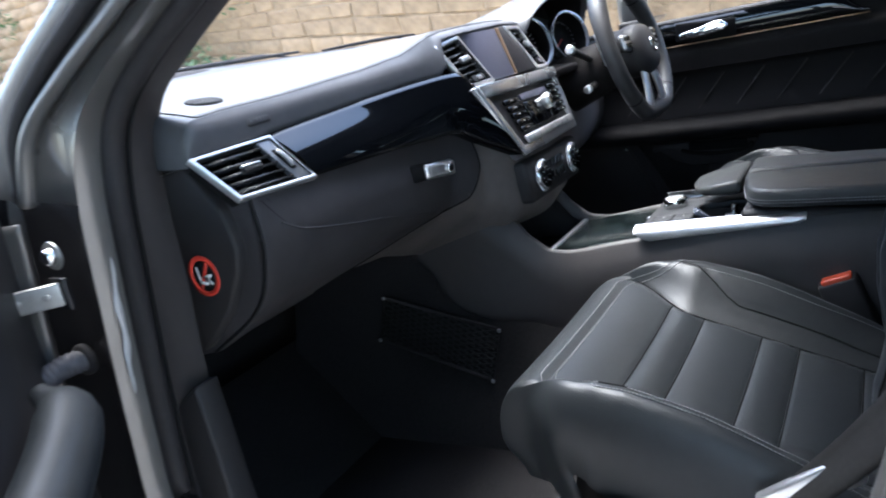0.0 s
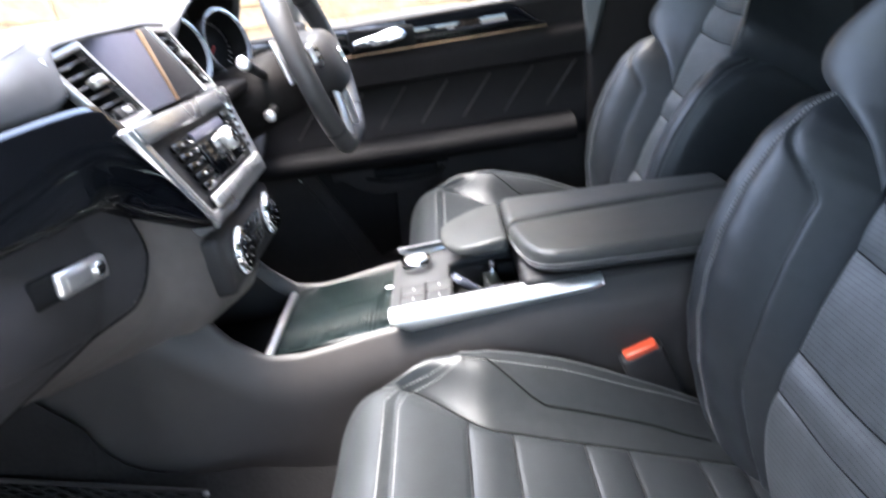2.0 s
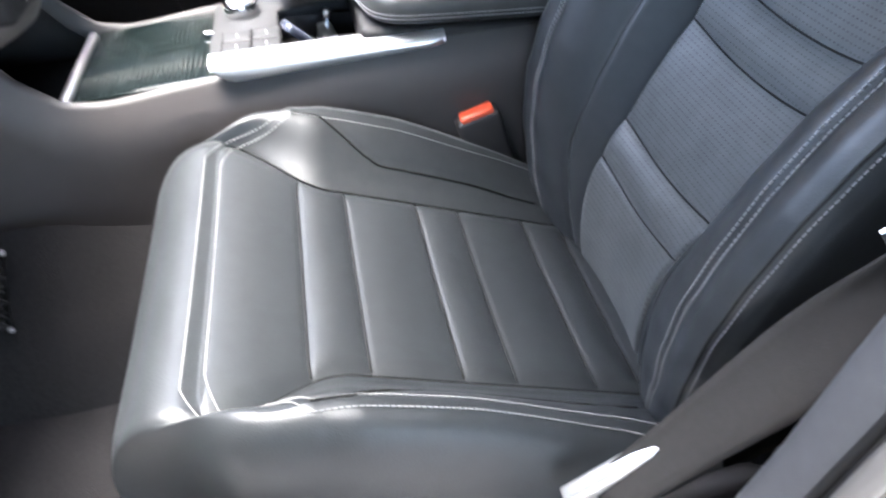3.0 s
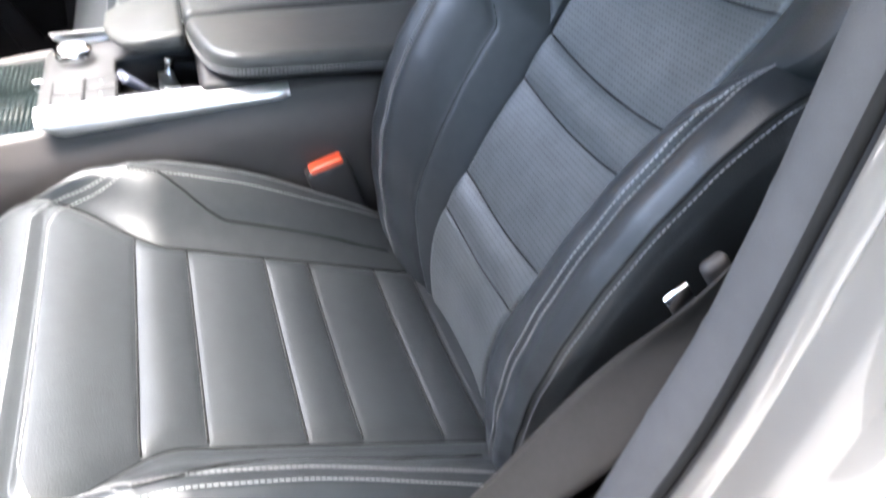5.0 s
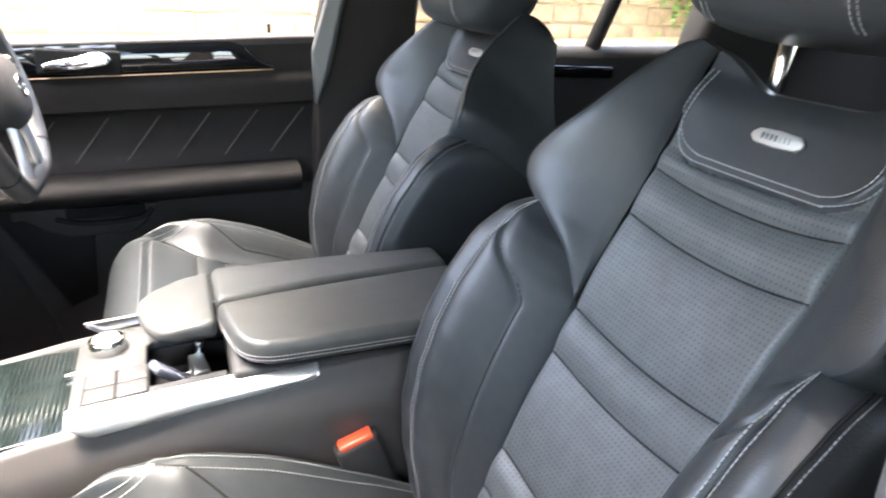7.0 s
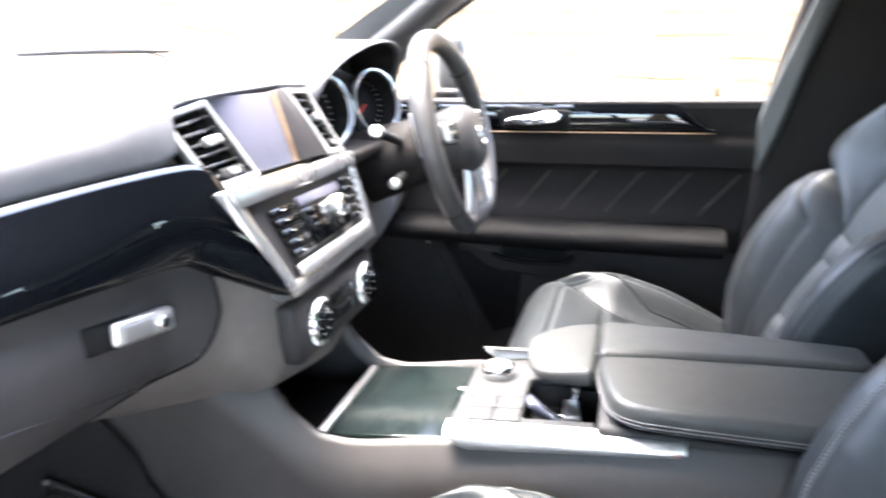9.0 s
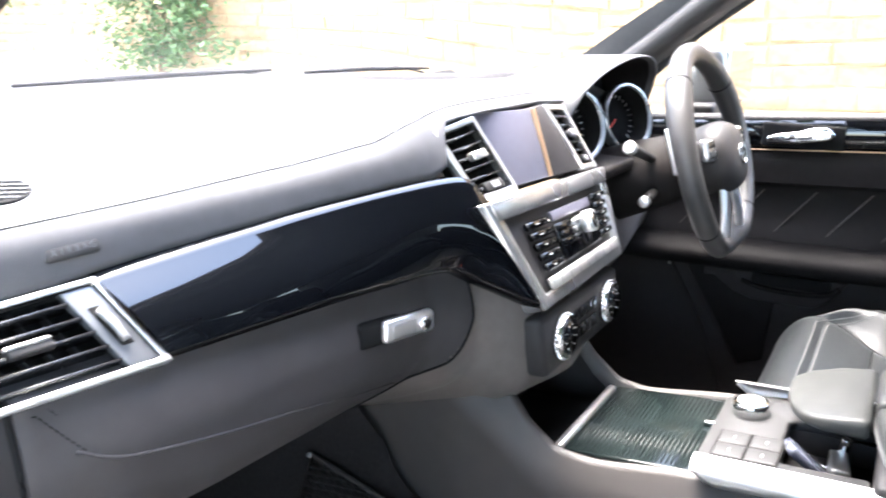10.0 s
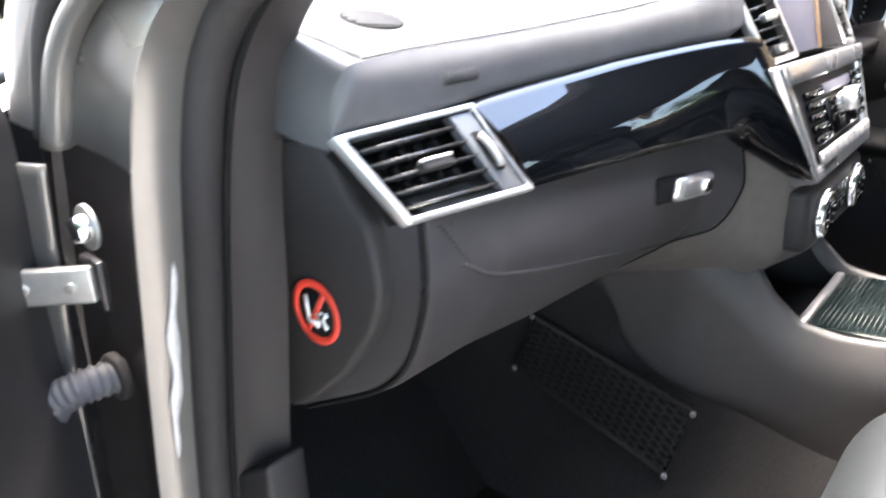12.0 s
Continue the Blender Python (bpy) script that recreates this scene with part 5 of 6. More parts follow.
def key_fob():
    root = thing("car_key", "black and silver car key lying in the console cubby", "key", pose(-0.035, 0.425, 0.889, 0, 0, 20))
    part("fob", box((0.028, 0.065, 0.012), pose(0, 0, 0.032, 42), 0.005), BLUEGREY, root)
    part("key_end", box((0.020, 0.012, 0.010), pose(0, -0.032, 0.006, 42), 0.003), CHROME, root)
    part("key_ring", tube([(0.035 + 0.013 * math.cos(a), -0.022 + 0.013 * math.sin(a), 0.004) for a in [2 * math.pi * k / 24 for k in range(24)]], 0.0014, 8, closed=True), CHROME, root)
    plug = thing("power_socket", "silver power socket plug in the console cubby", "socket", pose(0.022, 0.395, 0.8885))
    part("plug", cyl(bmesh.new(), 0.006, 0.045, pose(0, 0, 0.0235, 10), 18, bevel=0.001), CHROME, plug)
    box_ = solid("cubby_box", box((0.05, 0.02, 0.030), pose(-0.005, 0.395, 0.9035, 0, 0, 8), 0.003), SILVER, "small silver box in the console cubby", "box")


def armrest():
    root = thing("armrest", "black leather centre armrest with split stitched lid", "armrest", Matrix.Translation((0, 0.2, 0.95)))
    off = Vector((0, 0.2, 0.95))

    def ap(name, bm, material, label="", parent=None):
        bmesh.ops.translate(bm, verts=bm.verts, vec=-off)
        return part(name, bm, material, parent or root, label)

    def lift(outline, z0, z1, r, fall=0.0, y0=0.0):
        """A padded block on an outline, its top easing down ahead of y0."""
        bm = prism(outline, pose(0, 0, z0), z1 - z0, r, 5)
        for v in bm.verts:
            if v.co.z > (z0 + z1) / 2:
                v.co.z -= fall * smooth01((v.co.y - y0) / 0.09)
        return bm

    near = [(-0.120, 0.035), (-0.125, 0.18), (-0.127, 0.29), (-0.124, 0.322), (-0.112, 0.342), (-0.09, 0.353), (-0.04, 0.363), (0.004, 0.368), (0.018, 0.300), (0.034, 0.180), (0.048, 0.035)]
    far = [(0.008, 0.368), (0.022, 0.300), (0.038, 0.180), (0.052, 0.035), (0.120, 0.035), (0.124, 0.2), (0.120, 0.368)]
    rest = [(-0.040, 0.370), (-0.038, 0.415), (-0.026, 0.438), (0.0, 0.453), (0.035, 0.462), (0.085, 0.462), (0.110, 0.445), (0.119, 0.41), (0.119, 0.370)]
    ap("lid_passenger", lift(near, 0.964, 0.995, 0.0105), LIT_LID, "black leather lid")
    ap("lid_driver", lift(far, 0.962, 0.997, 0.0115), LIT_LID, "black leather lid")
    wedge = prism(rest, pose(0, 0, 0.966), 0.025, 0.008, 4)
    for v in wedge.verts:
        f = smooth01((v.co.y - 0.374) / 0.090)
        v.co.z = 0.960 + (v.co.z - 0.960) * (1 - 0.55 * f)
    ap("wrist_rest", wedge, LIT_LID, "black leather wrist rest")
    ap("armrest_box", box((0.232, 0.33, 0.05), pose(0.002, 0.195, 0.934), 0.008), PLASTIC)
    rim = spline([(x * 1.006, y + 0.0006, 0) for x, y in near[:8]], 60)
    for z in (0.9735, 0.9780):
        ap("lid_stitching", stitches([[Vector((p.x, p.y, z)) for p in rim]]), STITCH, "pale stitching")
    return root


def buckle():
    root = thing("seatbelt_buckle", "black seatbelt buckle with orange-red release button", "buckle", Matrix.Translation((-0.133, 0.207, 0.795)))
    part("buckle_body", box((0.030, 0.058, 0.10), pose(0, 0, 0.01, -20), 0.007), PLASTIC, root)
    part("release_button", box((0.020, 0.044, 0.014), pose(-0.003, 0.016, 0.055, -20), 0.003), ORANGE, root, "orange-red release button")
    part("buckle_stalk", box((0.012, 0.03, 0.24), pose(0.0, -0.03, -0.12, -12), 0.003), PLASTIC, root)


# seat leather again, lightened so the brightness of the lid tops is painted in
LIT_LID = mat("armrest_lid_leather", (0.0260, 0.0272, 0.0262), 0.47, spec=0.36, var=0.2, scale=20, bump=0.3, bscale=700)
COPPER = mat("warm_edge", (0.55, 0.36, 0.22), 0.3, 0.8, var=0.1)
CONSOLE = mat("console_plastic", (0.0310, 0.0275, 0.0263), 0.6, var=0.12, scale=15, bump=0.2, bscale=1500)
SATIN = mat("satin_silver_plastic", (0.27, 0.27, 0.275), 0.36, 0.5, var=0.08, scale=20)
DECK = mat("deck_satin", (0.018, 0.018, 0.0188), 0.62, 0.0, spec=0.35, var=0.1, scale=20)
PALE_MARK = mat("pale_mark", (0.34, 0.34, 0.34), 0.6, var=0.1)
BLUEGREY = mat("key_shell", (0.05, 0.055, 0.075), 0.25, var=0.1, coat=0.6)
WHEEL_LEATHER = mat("wheel_leather", (0.027, 0.0255, 0.0250), 0.45, var=0.15, scale=20, bump=0.25, bscale=1000)
NET = mat("net_cord", (0.0045, 0.0045, 0.0045), 0.8, var=0.3)


# ---- car shell ----
def lerp_path(path, n):
    return spline([Vector(p) for p in path], n)


def strip(path_a, path_b, n=60, rows=3, bulge=0.0, out=(0, 0, 0)):
    """A band between two lines, with a bulge along out."""
    a, b = lerp_path(path_a, n), lerp_path(path_b, n)
    o = Vector(out)
    return sheet([[p.lerp(q, k / rows) + o * bulge * math.sin(math.pi * k / rows) for k in range(rows + 1)] for p, q in zip(a, b)])


def shell():
    floor = bmesh.new()
    rbox(floor, (1.56, 4.0, 0.03), pose(0, -0.15, 0.505), 0.01)
    solid("floor", floor, CARPET, "black carpeted car floor", "floor", kind="structure")
    solid("firewall", box((1.46, 0.06, 0.85), pose(0, 1.44, 0.90, 10), 0.02), CARPET, "black carpeted bulkhead under the dashboard", "wall", kind="structure")
    solid("toe_board", box((0.60, 0.35, 0.02), pose(-0.45, 1.20, 0.60, 32), 0.006), CARPET, "black carpeted toe board", "floor", kind="structure")
    # roof with headliner
    rows = []
    for i in range(21):
        y = 0.52 - 2.55 * i / 20
        rows.append([Vector((x, y, 1.685 - 0.10 * (abs(x) / 0.62) ** 3 - 0.05 * ((i - 9) / 11) ** 2)) for x in [-0.62 + 1.24 * k / 16 for k in range(17)]])
    solid("ceiling", thicken(sheet(rows), 0.04), HEADLINER, "dark fabric headliner of the car roof", "ceiling", kind="structure")
    for sg, nm in ((-1, "passenger"), (1, "driver")):
        if sg < 0:
            rail = [(sg * 0.62, 0.42, 1.63), (sg * 0.635, 0.0, 1.655), (sg * 0.63, -0.9, 1.65), (sg * 0.60, -1.9, 1.56)]
            solid("roof_rail", tube(lerp_path(rail, 40), 0.05, 14), HEADLINER, "dark roof rail above the doors", "rail", kind="structure")
            continue
        # windscreen pillar trim
        low = [(sg * 0.735, 1.20, 1.20), (sg * 0.722, 1.02, 1.275), (sg * 0.70, 0.88, 1.37), (sg * 0.665, 0.66, 1.52), (sg * 0.62, 0.40, 1.64)]
        bm = tube(lerp_path(low, 40), [0.055 - 0.008 * math.sin(math.pi * k / 39) for k in range(40)], 16, flat=0.7)
        solid("a_pillar", bm, PLASTIC, "dark windscreen pillar trim", "pillar", kind="structure")
        front = [(0.735, 1.30, 1.20), (0.715, 1.16, 1.290), (0.700, 1.022, 1.375), (0.660, 0.841, 1.477), (0.615, 0.60, 1.60)]
        rear = [(0.728, 0.98, 1.235), (0.712, 0.895, 1.292), (0.690, 0.775, 1.395), (0.670, 0.662, 1.470), (0.625, 0.45, 1.615)]
        solid("a_pillar_lining", strip(front, rear, 50, 10, 0.016, (-0.9, -0.3, -0.2)), PILLAR, "dark grey lining of the windscreen pillar", "trim", kind="structure")
        # roof rail over the doors
        rail = [(sg * 0.62, 0.42, 1.63), (sg * 0.635, 0.0, 1.655), (sg * 0.63, -0.9, 1.65), (sg * 0.60, -1.9, 1.56)]
        solid("roof_rail", tube(lerp_path(rail, 40), 0.05, 14), HEADLINER, "dark roof rail above the doors", "rail", kind="structure")
    # windscreen and its header
    solid("windscreen_header", box((1.2, 0.12, 0.05), pose(0, 0.47, 1.645, -8), 0.015), HEADLINER, "dark windscreen header", "trim", kind="structure")
    ws = []
    for i in range(13):
        t = i / 12
        ws.append([Vector((x * (0.74 - 0.13 * t), 1.43 - 0.92 * t - 0.20 * (1 - t) * x * x - 0.03 * t * x * x, 1.315 + 0.33 * t)) for x in [-1 + k / 8 for k in range(17)]])
    g = solid("windscreen", sheet(ws), GLASS, "clear curved windscreen", "window", kind="structure")
    g.visible_shadow = False
    cowl = [[Vector((x, 1.435 - 0.20 * (x / 0.74) ** 2 + dy, 1.315 + dz)) for x in [-0.76 + 1.52 * k / 24 for k in range(25)]] for dy, dz in ((-0.02, 0.004), (-0.012, 0.012), (0.01, 0.012), (0.12, 0.0), (0.16, -0.05))]
    solid("scuttle", sheet(cowl), RUBBER, "black plastic scuttle under the windscreen", "trim", kind="structure")
    # wiper shapes placed to fit the camera's view of the dark line here
    for x0, x1, y0, y1 in ((-0.34, 0.18, 1.435, 1.465), (0.26, 0.60, 1.455, 1.37)):
        wiper = thing("wiper", "black windscreen wiper parked at the foot of the glass", "wiper", Matrix.Translation((x0, y0, 1.3255)), group="wipers")
        run = Vector((x1 - x0, y1 - y0, 0.004))
        part("blade", tube([run * (k / 12) + Vector((0, 0, 0.003 * math.sin(math.pi * k / 12))) for k in range(13)], [0.002 + 0.0015 * math.sin(math.pi * k / 12) for k in range(13)], 8), RUBBER, wiper)
        part("arm", tube([run * 0.5 + Vector((0, 0, 0.005)), run * 0.75 + Vector((0, 0.012, 0.004)), run + Vector((0.02, 0.03, -0.012))], 0.003, 8, flat=0.6), RUBBER, wiper)
    # bonnet
    bn = [[Vector((x, 1.58 + 0.9 * t, 1.255 - 0.10 * t * t - 0.10 * (x / 0.8) ** 4 + 0.01 * math.sin(3 * x))) for x in [-0.85 + 1.7 * k / 16 for k in range(17)]] for t in [k / 10 for k in range(11)]]
    solid("bonnet", thicken(sheet(bn), 0.02), PAINT, "champagne grey painted bonnet", "bonnet", kind="structure")


def passenger_aperture():
    """The open doorway: painted flange, rubber seal and inner trim, with the lower sill."""
    jamb = [(0.30, 0.50), (0.80, 0.50), (1.02, 0.56), (1.065, 0.70), (1.052, 0.87), (1.025, 1.05), (0.997, 1.20), (0.962, 1.285), (0.89, 1.345), (0.76, 1.42), (0.56, 1.545), (0.36, 1.63)]
    lean = [0.0, 0.0, 0.0, 0.0, 0.0, 0.0, 0.0, 0.003, 0.010, 0.026, 0.06, 0.10]
    low = [0.05, 0.05, 0.03, 0.0, 0.0, 0.0, 0.0, 0.0, 0.0, 0.0, 0.0, 0.0]

    def line(x, dy=0.0, dz=0.0, lift=0.0):
        return [(x + l, y + dy, z + dz + lift * w) for (y, z), l, w in zip(jamb, lean, low)]

    outer, inner = line(-0.803, 0.010, -0.01), line(-0.769, 0.0)
    flange = solid("door_flange", strip(outer, inner, 90, 5, 0.004, (0, -1, 0.3)), PAINT, "champagne grey painted door aperture edge", "trim", kind="structure")
    wear = []
    for k in range(25):
        f = k / 24
        z = 1.115 - 0.20 * f
        y = table([(0.87, 1.052), (1.05, 1.025), (1.20, 0.997)], z)[0]
        half = 0.0045 * math.sin(math.pi * f) ** 0.6 * (1 + 0.3 * math.sin(k * 0.9))
        wear.append([Vector((-0.781 - 0.008 * f + e * half + 0.0012 * math.sin(k * 0.6), y - 0.0022 - 0.0012 * f, z)) for e in (-1, 0, 1)])
    part("worn_streak", thicken(sheet(wear), 0.0006), WORN, flange, "whitish worn streak in the paint")
    solid("door_seal", tube(lerp_path(line(-0.755, -0.004, 0.0, 0.3), 90), 0.0155, 12), RUBBER, "black rubber door seal", "seal", kind="structure")
    # black tube added to draw the shaded joint
    solid("seal_lip", tube(lerp_path(line(-0.7425, -0.017, -0.004, 0.3), 90), 0.0028, 8), DARK, "black lip between seal and pillar lining", "seal", kind="structure")
    edge = [(-0.700, 0.30, 0.545), (-0.700, 0.80, 0.545), (-0.700, 0.945, 0.62), (-0.700, 1.00, 0.74), (-0.700, 1.000, 0.88), (-0.698, 0.985, 1.05), (-0.696, 0.975, 1.20), (-0.688, 0.948, 1.290), (-0.680, 0.878, 1.345), (-0.668, 0.765, 1.412), (-0.635, 0.56, 1.54), (-0.59, 0.36, 1.625)]
    solid("aperture_trim", strip(line(-0.745, -0.006, -0.004, 0.6), edge, 90, 6, 0.008, (-0.4, -0.8, 0.3)), LINING, "dark plastic pillar lining", "trim", kind="structure")
    screen = [(-0.73, 0.60, 0.50), (-0.73, 1.0, 0.50), (-0.735, 1.35, 0.55), (-0.735, 1.38, 0.74), (-0.735, 1.38, 0.88), (-0.735, 1.35, 1.05), (-0.735, 1.30, 1.20), (-0.73, 1.20, 1.315), (-0.715, 1.04, 1.385), (-0.70, 0.93, 1.43), (-0.655, 0.70, 1.555), (-0.60, 0.45, 1.64)]
    solid("a_pillar", strip(edge, screen, 90, 6, 0.004, (0.7, 0.3, 0)), PLASTIC, "dark windscreen pillar lining and kick panel", "pillar", kind="structure")
    kick = spline([(-0.700, 1.030, 1.128), (-0.699, 1.010, 1.105), (-0.699, 1.012, 1.05), (-0.700, 1.028, 0.95), (-0.700, 1.046, 0.872), (-0.700, 1.050, 0.80)], 40)
    solid("kick_strip", tube(kick, [0.004 + 0.008 * smooth01(k / 8) for k in range(40)], 10, flat=0.7, up=(1, 0, 0)), LINING, "dark rounded strip beside the end of the dashboard", "trim", kind="structure")
    solid("sill_riser", prism([(0.985, 0.905), (1.042, 0.866), (1.110, 0.800), (1.12, 0.54), (0.96, 0.54), (0.975, 0.72)], Matrix(((0, 0, 1, -0.738), (1, 0, 0, 0), (0, 1, 0, 0), (0, 0, 0, 1))), 0.045, 0.006), PLASTIC, "dark lower pillar panel above the sill", "trim", kind="structure")
    cut = 5
    hollow = [(p[0] + 0.035, p[1] + 0.20, p[2]) for p in outer]
    solid("hinge_post", strip(outer[1 : cut + 2], hollow[1 : cut + 2], 50, 8, 0.015, (1, 0, 0)), POST_SHADE, "glossy black sealed hinge post", "post", kind="structure")
    def beside(a, dx, dz):
        return [(p[0] + dx, p[1] + a, p[2] + dz) for p in outer[cut + 1 :]]

    solid("screen_post", strip(outer[cut + 1 :], beside(0.115, -0.010, 0.012), 50, 8, 0.012, (0.8, 0, -0.2)), JAMB_SHADE, "glossy dark inner face of the windscreen post", "post", kind="structure")
    solid("screen_post_skin", strip(beside(0.112, -0.012, 0.012), beside(0.165, -0.014, 0.018), 50, 6, 0.010, (-0.8, 0, 0.4)), PAINT, "champagne grey painted windscreen post", "post", kind="structure")
    ridge_line = [(a[0] - 0.006, a[1] + w, a[2] + 0.006) for a, w in zip(outer[cut + 1 :], (0.100, 0.086, 0.062, 0.046, 0.034, 0.030))]
    solid("post_ridge", tube(lerp_path(ridge_line, 50), [0.014 - 0.007 * k / 49 for k in range(50)], 10, flat=0.7), PAINT, "champagne grey pressed ridge along the windscreen post", "trim", kind="structure")
    gutter = [(p[0] - 0.010, p[1] + 0.104, p[2] + 0.012) for p in outer[cut + 1 :]]
    solid("post_gutter", tube(lerp_path(gutter, 40), 0.011, 8), RUBBER, "black rubber strip along the windscreen post", "seal", kind="structure")
    wing = [(-0.868, 1.26, 0.50), (-0.868, 1.27, 0.80), (-0.866, 1.26, 1.05), (-0.85, 1.22, 1.20)]
    solid("front_wing", strip(wing, [(-0.90, 2.3, 0.50), (-0.92, 2.3, 0.80), (-0.90, 2.3, 1.02), (-0.80, 2.3, 1.14)], 30, 8), PAINT, "champagne grey painted front wing", "wing", kind="structure")
    solid("wing_edge", strip([(p[0], p[1], p[2]) for p in wing], [(p[0] + 0.045, p[1] + 0.012, p[2]) for p in wing], 30, 3), PAINT, "champagne grey folded edge of the front wing", "trim", kind="structure")
    solid("wing_liner", strip([(p[0] + 0.045, p[1] + 0.012, p[2]) for p in wing], [(-0.755, 1.30, p[2]) for p in wing], 30, 3), POST_SHADE, "black liner between wing and hinge post", "liner", kind="structure")
    # sill
    solid("sill", box((0.12, 1.3, 0.10), pose(-0.74, 0.42, 0.50), 0.02), PLASTIC, "dark door sill trim", "sill", kind="structure")
    # B pillar, from the cabin outwards: lining, seal, painted flange, outer skin
    solid("b_pillar_trim", prism([(0.26, 0.50), (0.23, 0.64), (0.19, 0.80), (0.163, 0.90), (0.146, 0.99), (0.132, 1.06), (0.126, 1.15), (0.126, 1.40), (0.112, 1.62), (-0.13, 1.62), (-0.12, 1.2), (-0.10, 0.50)], Matrix(((0, 0, 1, -0.735), (1, 0, 0, 0), (0, 1, 0, 0), (0, 0, 0, 1))), 0.055, 0.022, 6), FABRIC, "dark grey lining of the door pillar", "pillar", kind="structure")
    line = [(-0.742, 0.30, 0.56), (-0.742, 0.225, 0.68), (-0.742, 0.183, 0.82), (-0.742, 0.153, 0.93), (-0.742, 0.131, 1.05), (-0.742, 0.126, 1.30), (-0.730, 0.112, 1.62)]
    solid("b_welt", tube(lerp_path(line, 40), 0.010, 12), PAINT, "champagne grey painted welt along the door pillar", "trim", kind="structure")
    groove = [(p[0] + 0.016, p[1] + 0.0035, p[2]) for p in line]
    solid("b_seal_groove", tube(lerp_path(groove, 40), 0.0034, 8), DARK, "narrow black gap along the pillar lining", "seal", kind="structure")
    a = [(p[0] - 0.008, p[1] + 0.004, p[2]) for p in line]
    b = [(p[0] - 0.045, p[1] - 0.004, p[2]) for p in line]
    solid("b_flange", strip(a, b, 40, 4, 0.003, (0, 1, 0)), PAINT, "champagne grey painted pillar edge", "trim", kind="structure")
    c = [(p[0] - 0.070, p[1] - 0.06, p[2]) for p in line]
    solid("b_post", strip(b, c, 40, 5, 0.012, (-0.6, 0.6, 0)), PAINT, "champagne grey painted door post", "post", kind="structure")
    d = [(p[0] - 0.085, p[1] - 0.9, p[2]) for p in line]
    solid("rear_door_skin", strip(c, d, 40, 4), PAINT, "champagne grey painted rear door", "door", kind="structure")


def passenger_door():
    """The open front door, swung out on its hinges."""
    m = pose(-0.815, 1.215, 0.0, 0, 0, -43)
    root = thing("passenger_door", "open front passenger door, dark lining and champagne grey edge", "car door", m)
    # local: -y along the door from the hinge, +x towards the cabin side
    prof = [(0.0, 0.50), (-1.05, 0.46), (-1.10, 0.85), (-1.08, 1.20), (-0.30, 1.22), (-0.02, 1.20), (0.02, 0.85)]
    part("door_shell", prism(prof, Matrix(((0, 0, 1, -0.09), (1, 0, 0, 0), (0, 1, 0, 0), (0, 0, 0, 1))), 0.10, 0.015), PAINT, root, "champagne grey painted shell")
    rows = []
    for k in range(41):
        a = 0.03 + 1.03 * k / 40
        swell = 0.025 + 0.075 * smooth01((a - 0.03) / 0.38)
        form = [(0.0, 1.225), (0.5, 1.228), (0.9, 1.215), (1.0, 1.185), (0.93, 1.13), (0.80, 1.08), (0.80, 0.98), (1.05, 0.92), (1.0, 0.80), (0.9, 0.62), (0.3, 0.53)]
        rows.append([Vector((f * swell, -a, z)) for f, z in ((p.x, p.z) for p in spline([(f, 0, z) for f, z in form], 44))])
    part("door_lining", sheet(rows), PLASTIC, root, "dark grained door lining")
    part("door_pocket", box((0.05, 0.55, 0.13), pose(0.105, -0.60, 0.66), 0.024, 4), PLASTIC, root)
    rest = spline([(0.09, -0.30, 1.02), (0.125, -0.36, 1.00), (0.13, -0.55, 0.985), (0.12, -0.85, 0.98)], 24)
    part("door_armrest", tube(rest, [0.012 + 0.022 * smooth01(k / 8) for k in range(24)], 14), LEATHER, root, "black padded grab handle and armrest")
    for q in (((-0.02, -0.05, 1.21), (-0.02, -0.36, 1.42), (-0.03, -0.62, 1.55)), ((-0.03, -0.62, 1.55), (-0.04, -1.0, 1.60), (-0.04, -1.08, 1.2))):
        part("window_frame", tube(spline(q, 24), 0.02, 10), PAINT, root)
    g = part("door_glass", sheet([[(-0.02, -0.06, 1.21), (-0.02, -1.06, 1.21)], [(-0.03, -0.62, 1.54), (-0.04, -1.0, 1.58)]]), GLASS, root)
    g.visible_shadow = False
    edge = strip([(-0.806, 1.150, 1.17), (-0.808, 1.165, 1.05), (-0.810, 1.185, 0.86), (-0.812, 1.19, 0.52)], [(-0.824, 1.190, 1.17), (-0.826, 1.205, 1.05), (-0.828, 1.225, 0.86), (-0.830, 1.23, 0.52)], 30, 4, 0.003, (0, -1, 0))
    edge.transform(m.inverted())
    part("hinge_edge", thicken(edge, 0.004), PAINT, root, "champagne grey painted door edge")
    # hinge side: check arm, bolt, cable boot
    hinge = thing("door_check", "grey metal door check arm between post and door", "hinge", Matrix.Translation((-0.80, 1.12, 1.055)))
    part("check_arm", box((0.085, 0.010, 0.034), pose(-0.030, 0.028, 0.012, 0, 0, -41), 0.003), STEEL, hinge)
    part("arm_lug", box((0.040, 0.018, 0.018), pose(-0.058, 0.055, -0.004, 0, 0, -41), 0.004), STEEL, hinge)
    for x in (-0.012, -0.040):
        part("rivet", cyl(bmesh.new(), 0.005, 0.004, pose(x - 0.004, x * -0.95 - 0.004, 0.012, 90, 0, -41), 16, bevel=0.001), STEEL, hinge)
    part("check_bracket", box((0.010, 0.036, 0.048), pose(0.006, 0.008, 0.010), 0.004), POST_SHADE, hinge)
    bolt = thing("hinge_bolt", "bright round bolt on the door post", "bolt", pose(-0.797, 1.112, 1.122, 0, -90, 0))
    part("bolt_head", cyl(bmesh.new(), 0.014, 0.014, pose(0, 0, 0.008), 24, r2=0.010, bevel=0.003), CHROME, bolt)
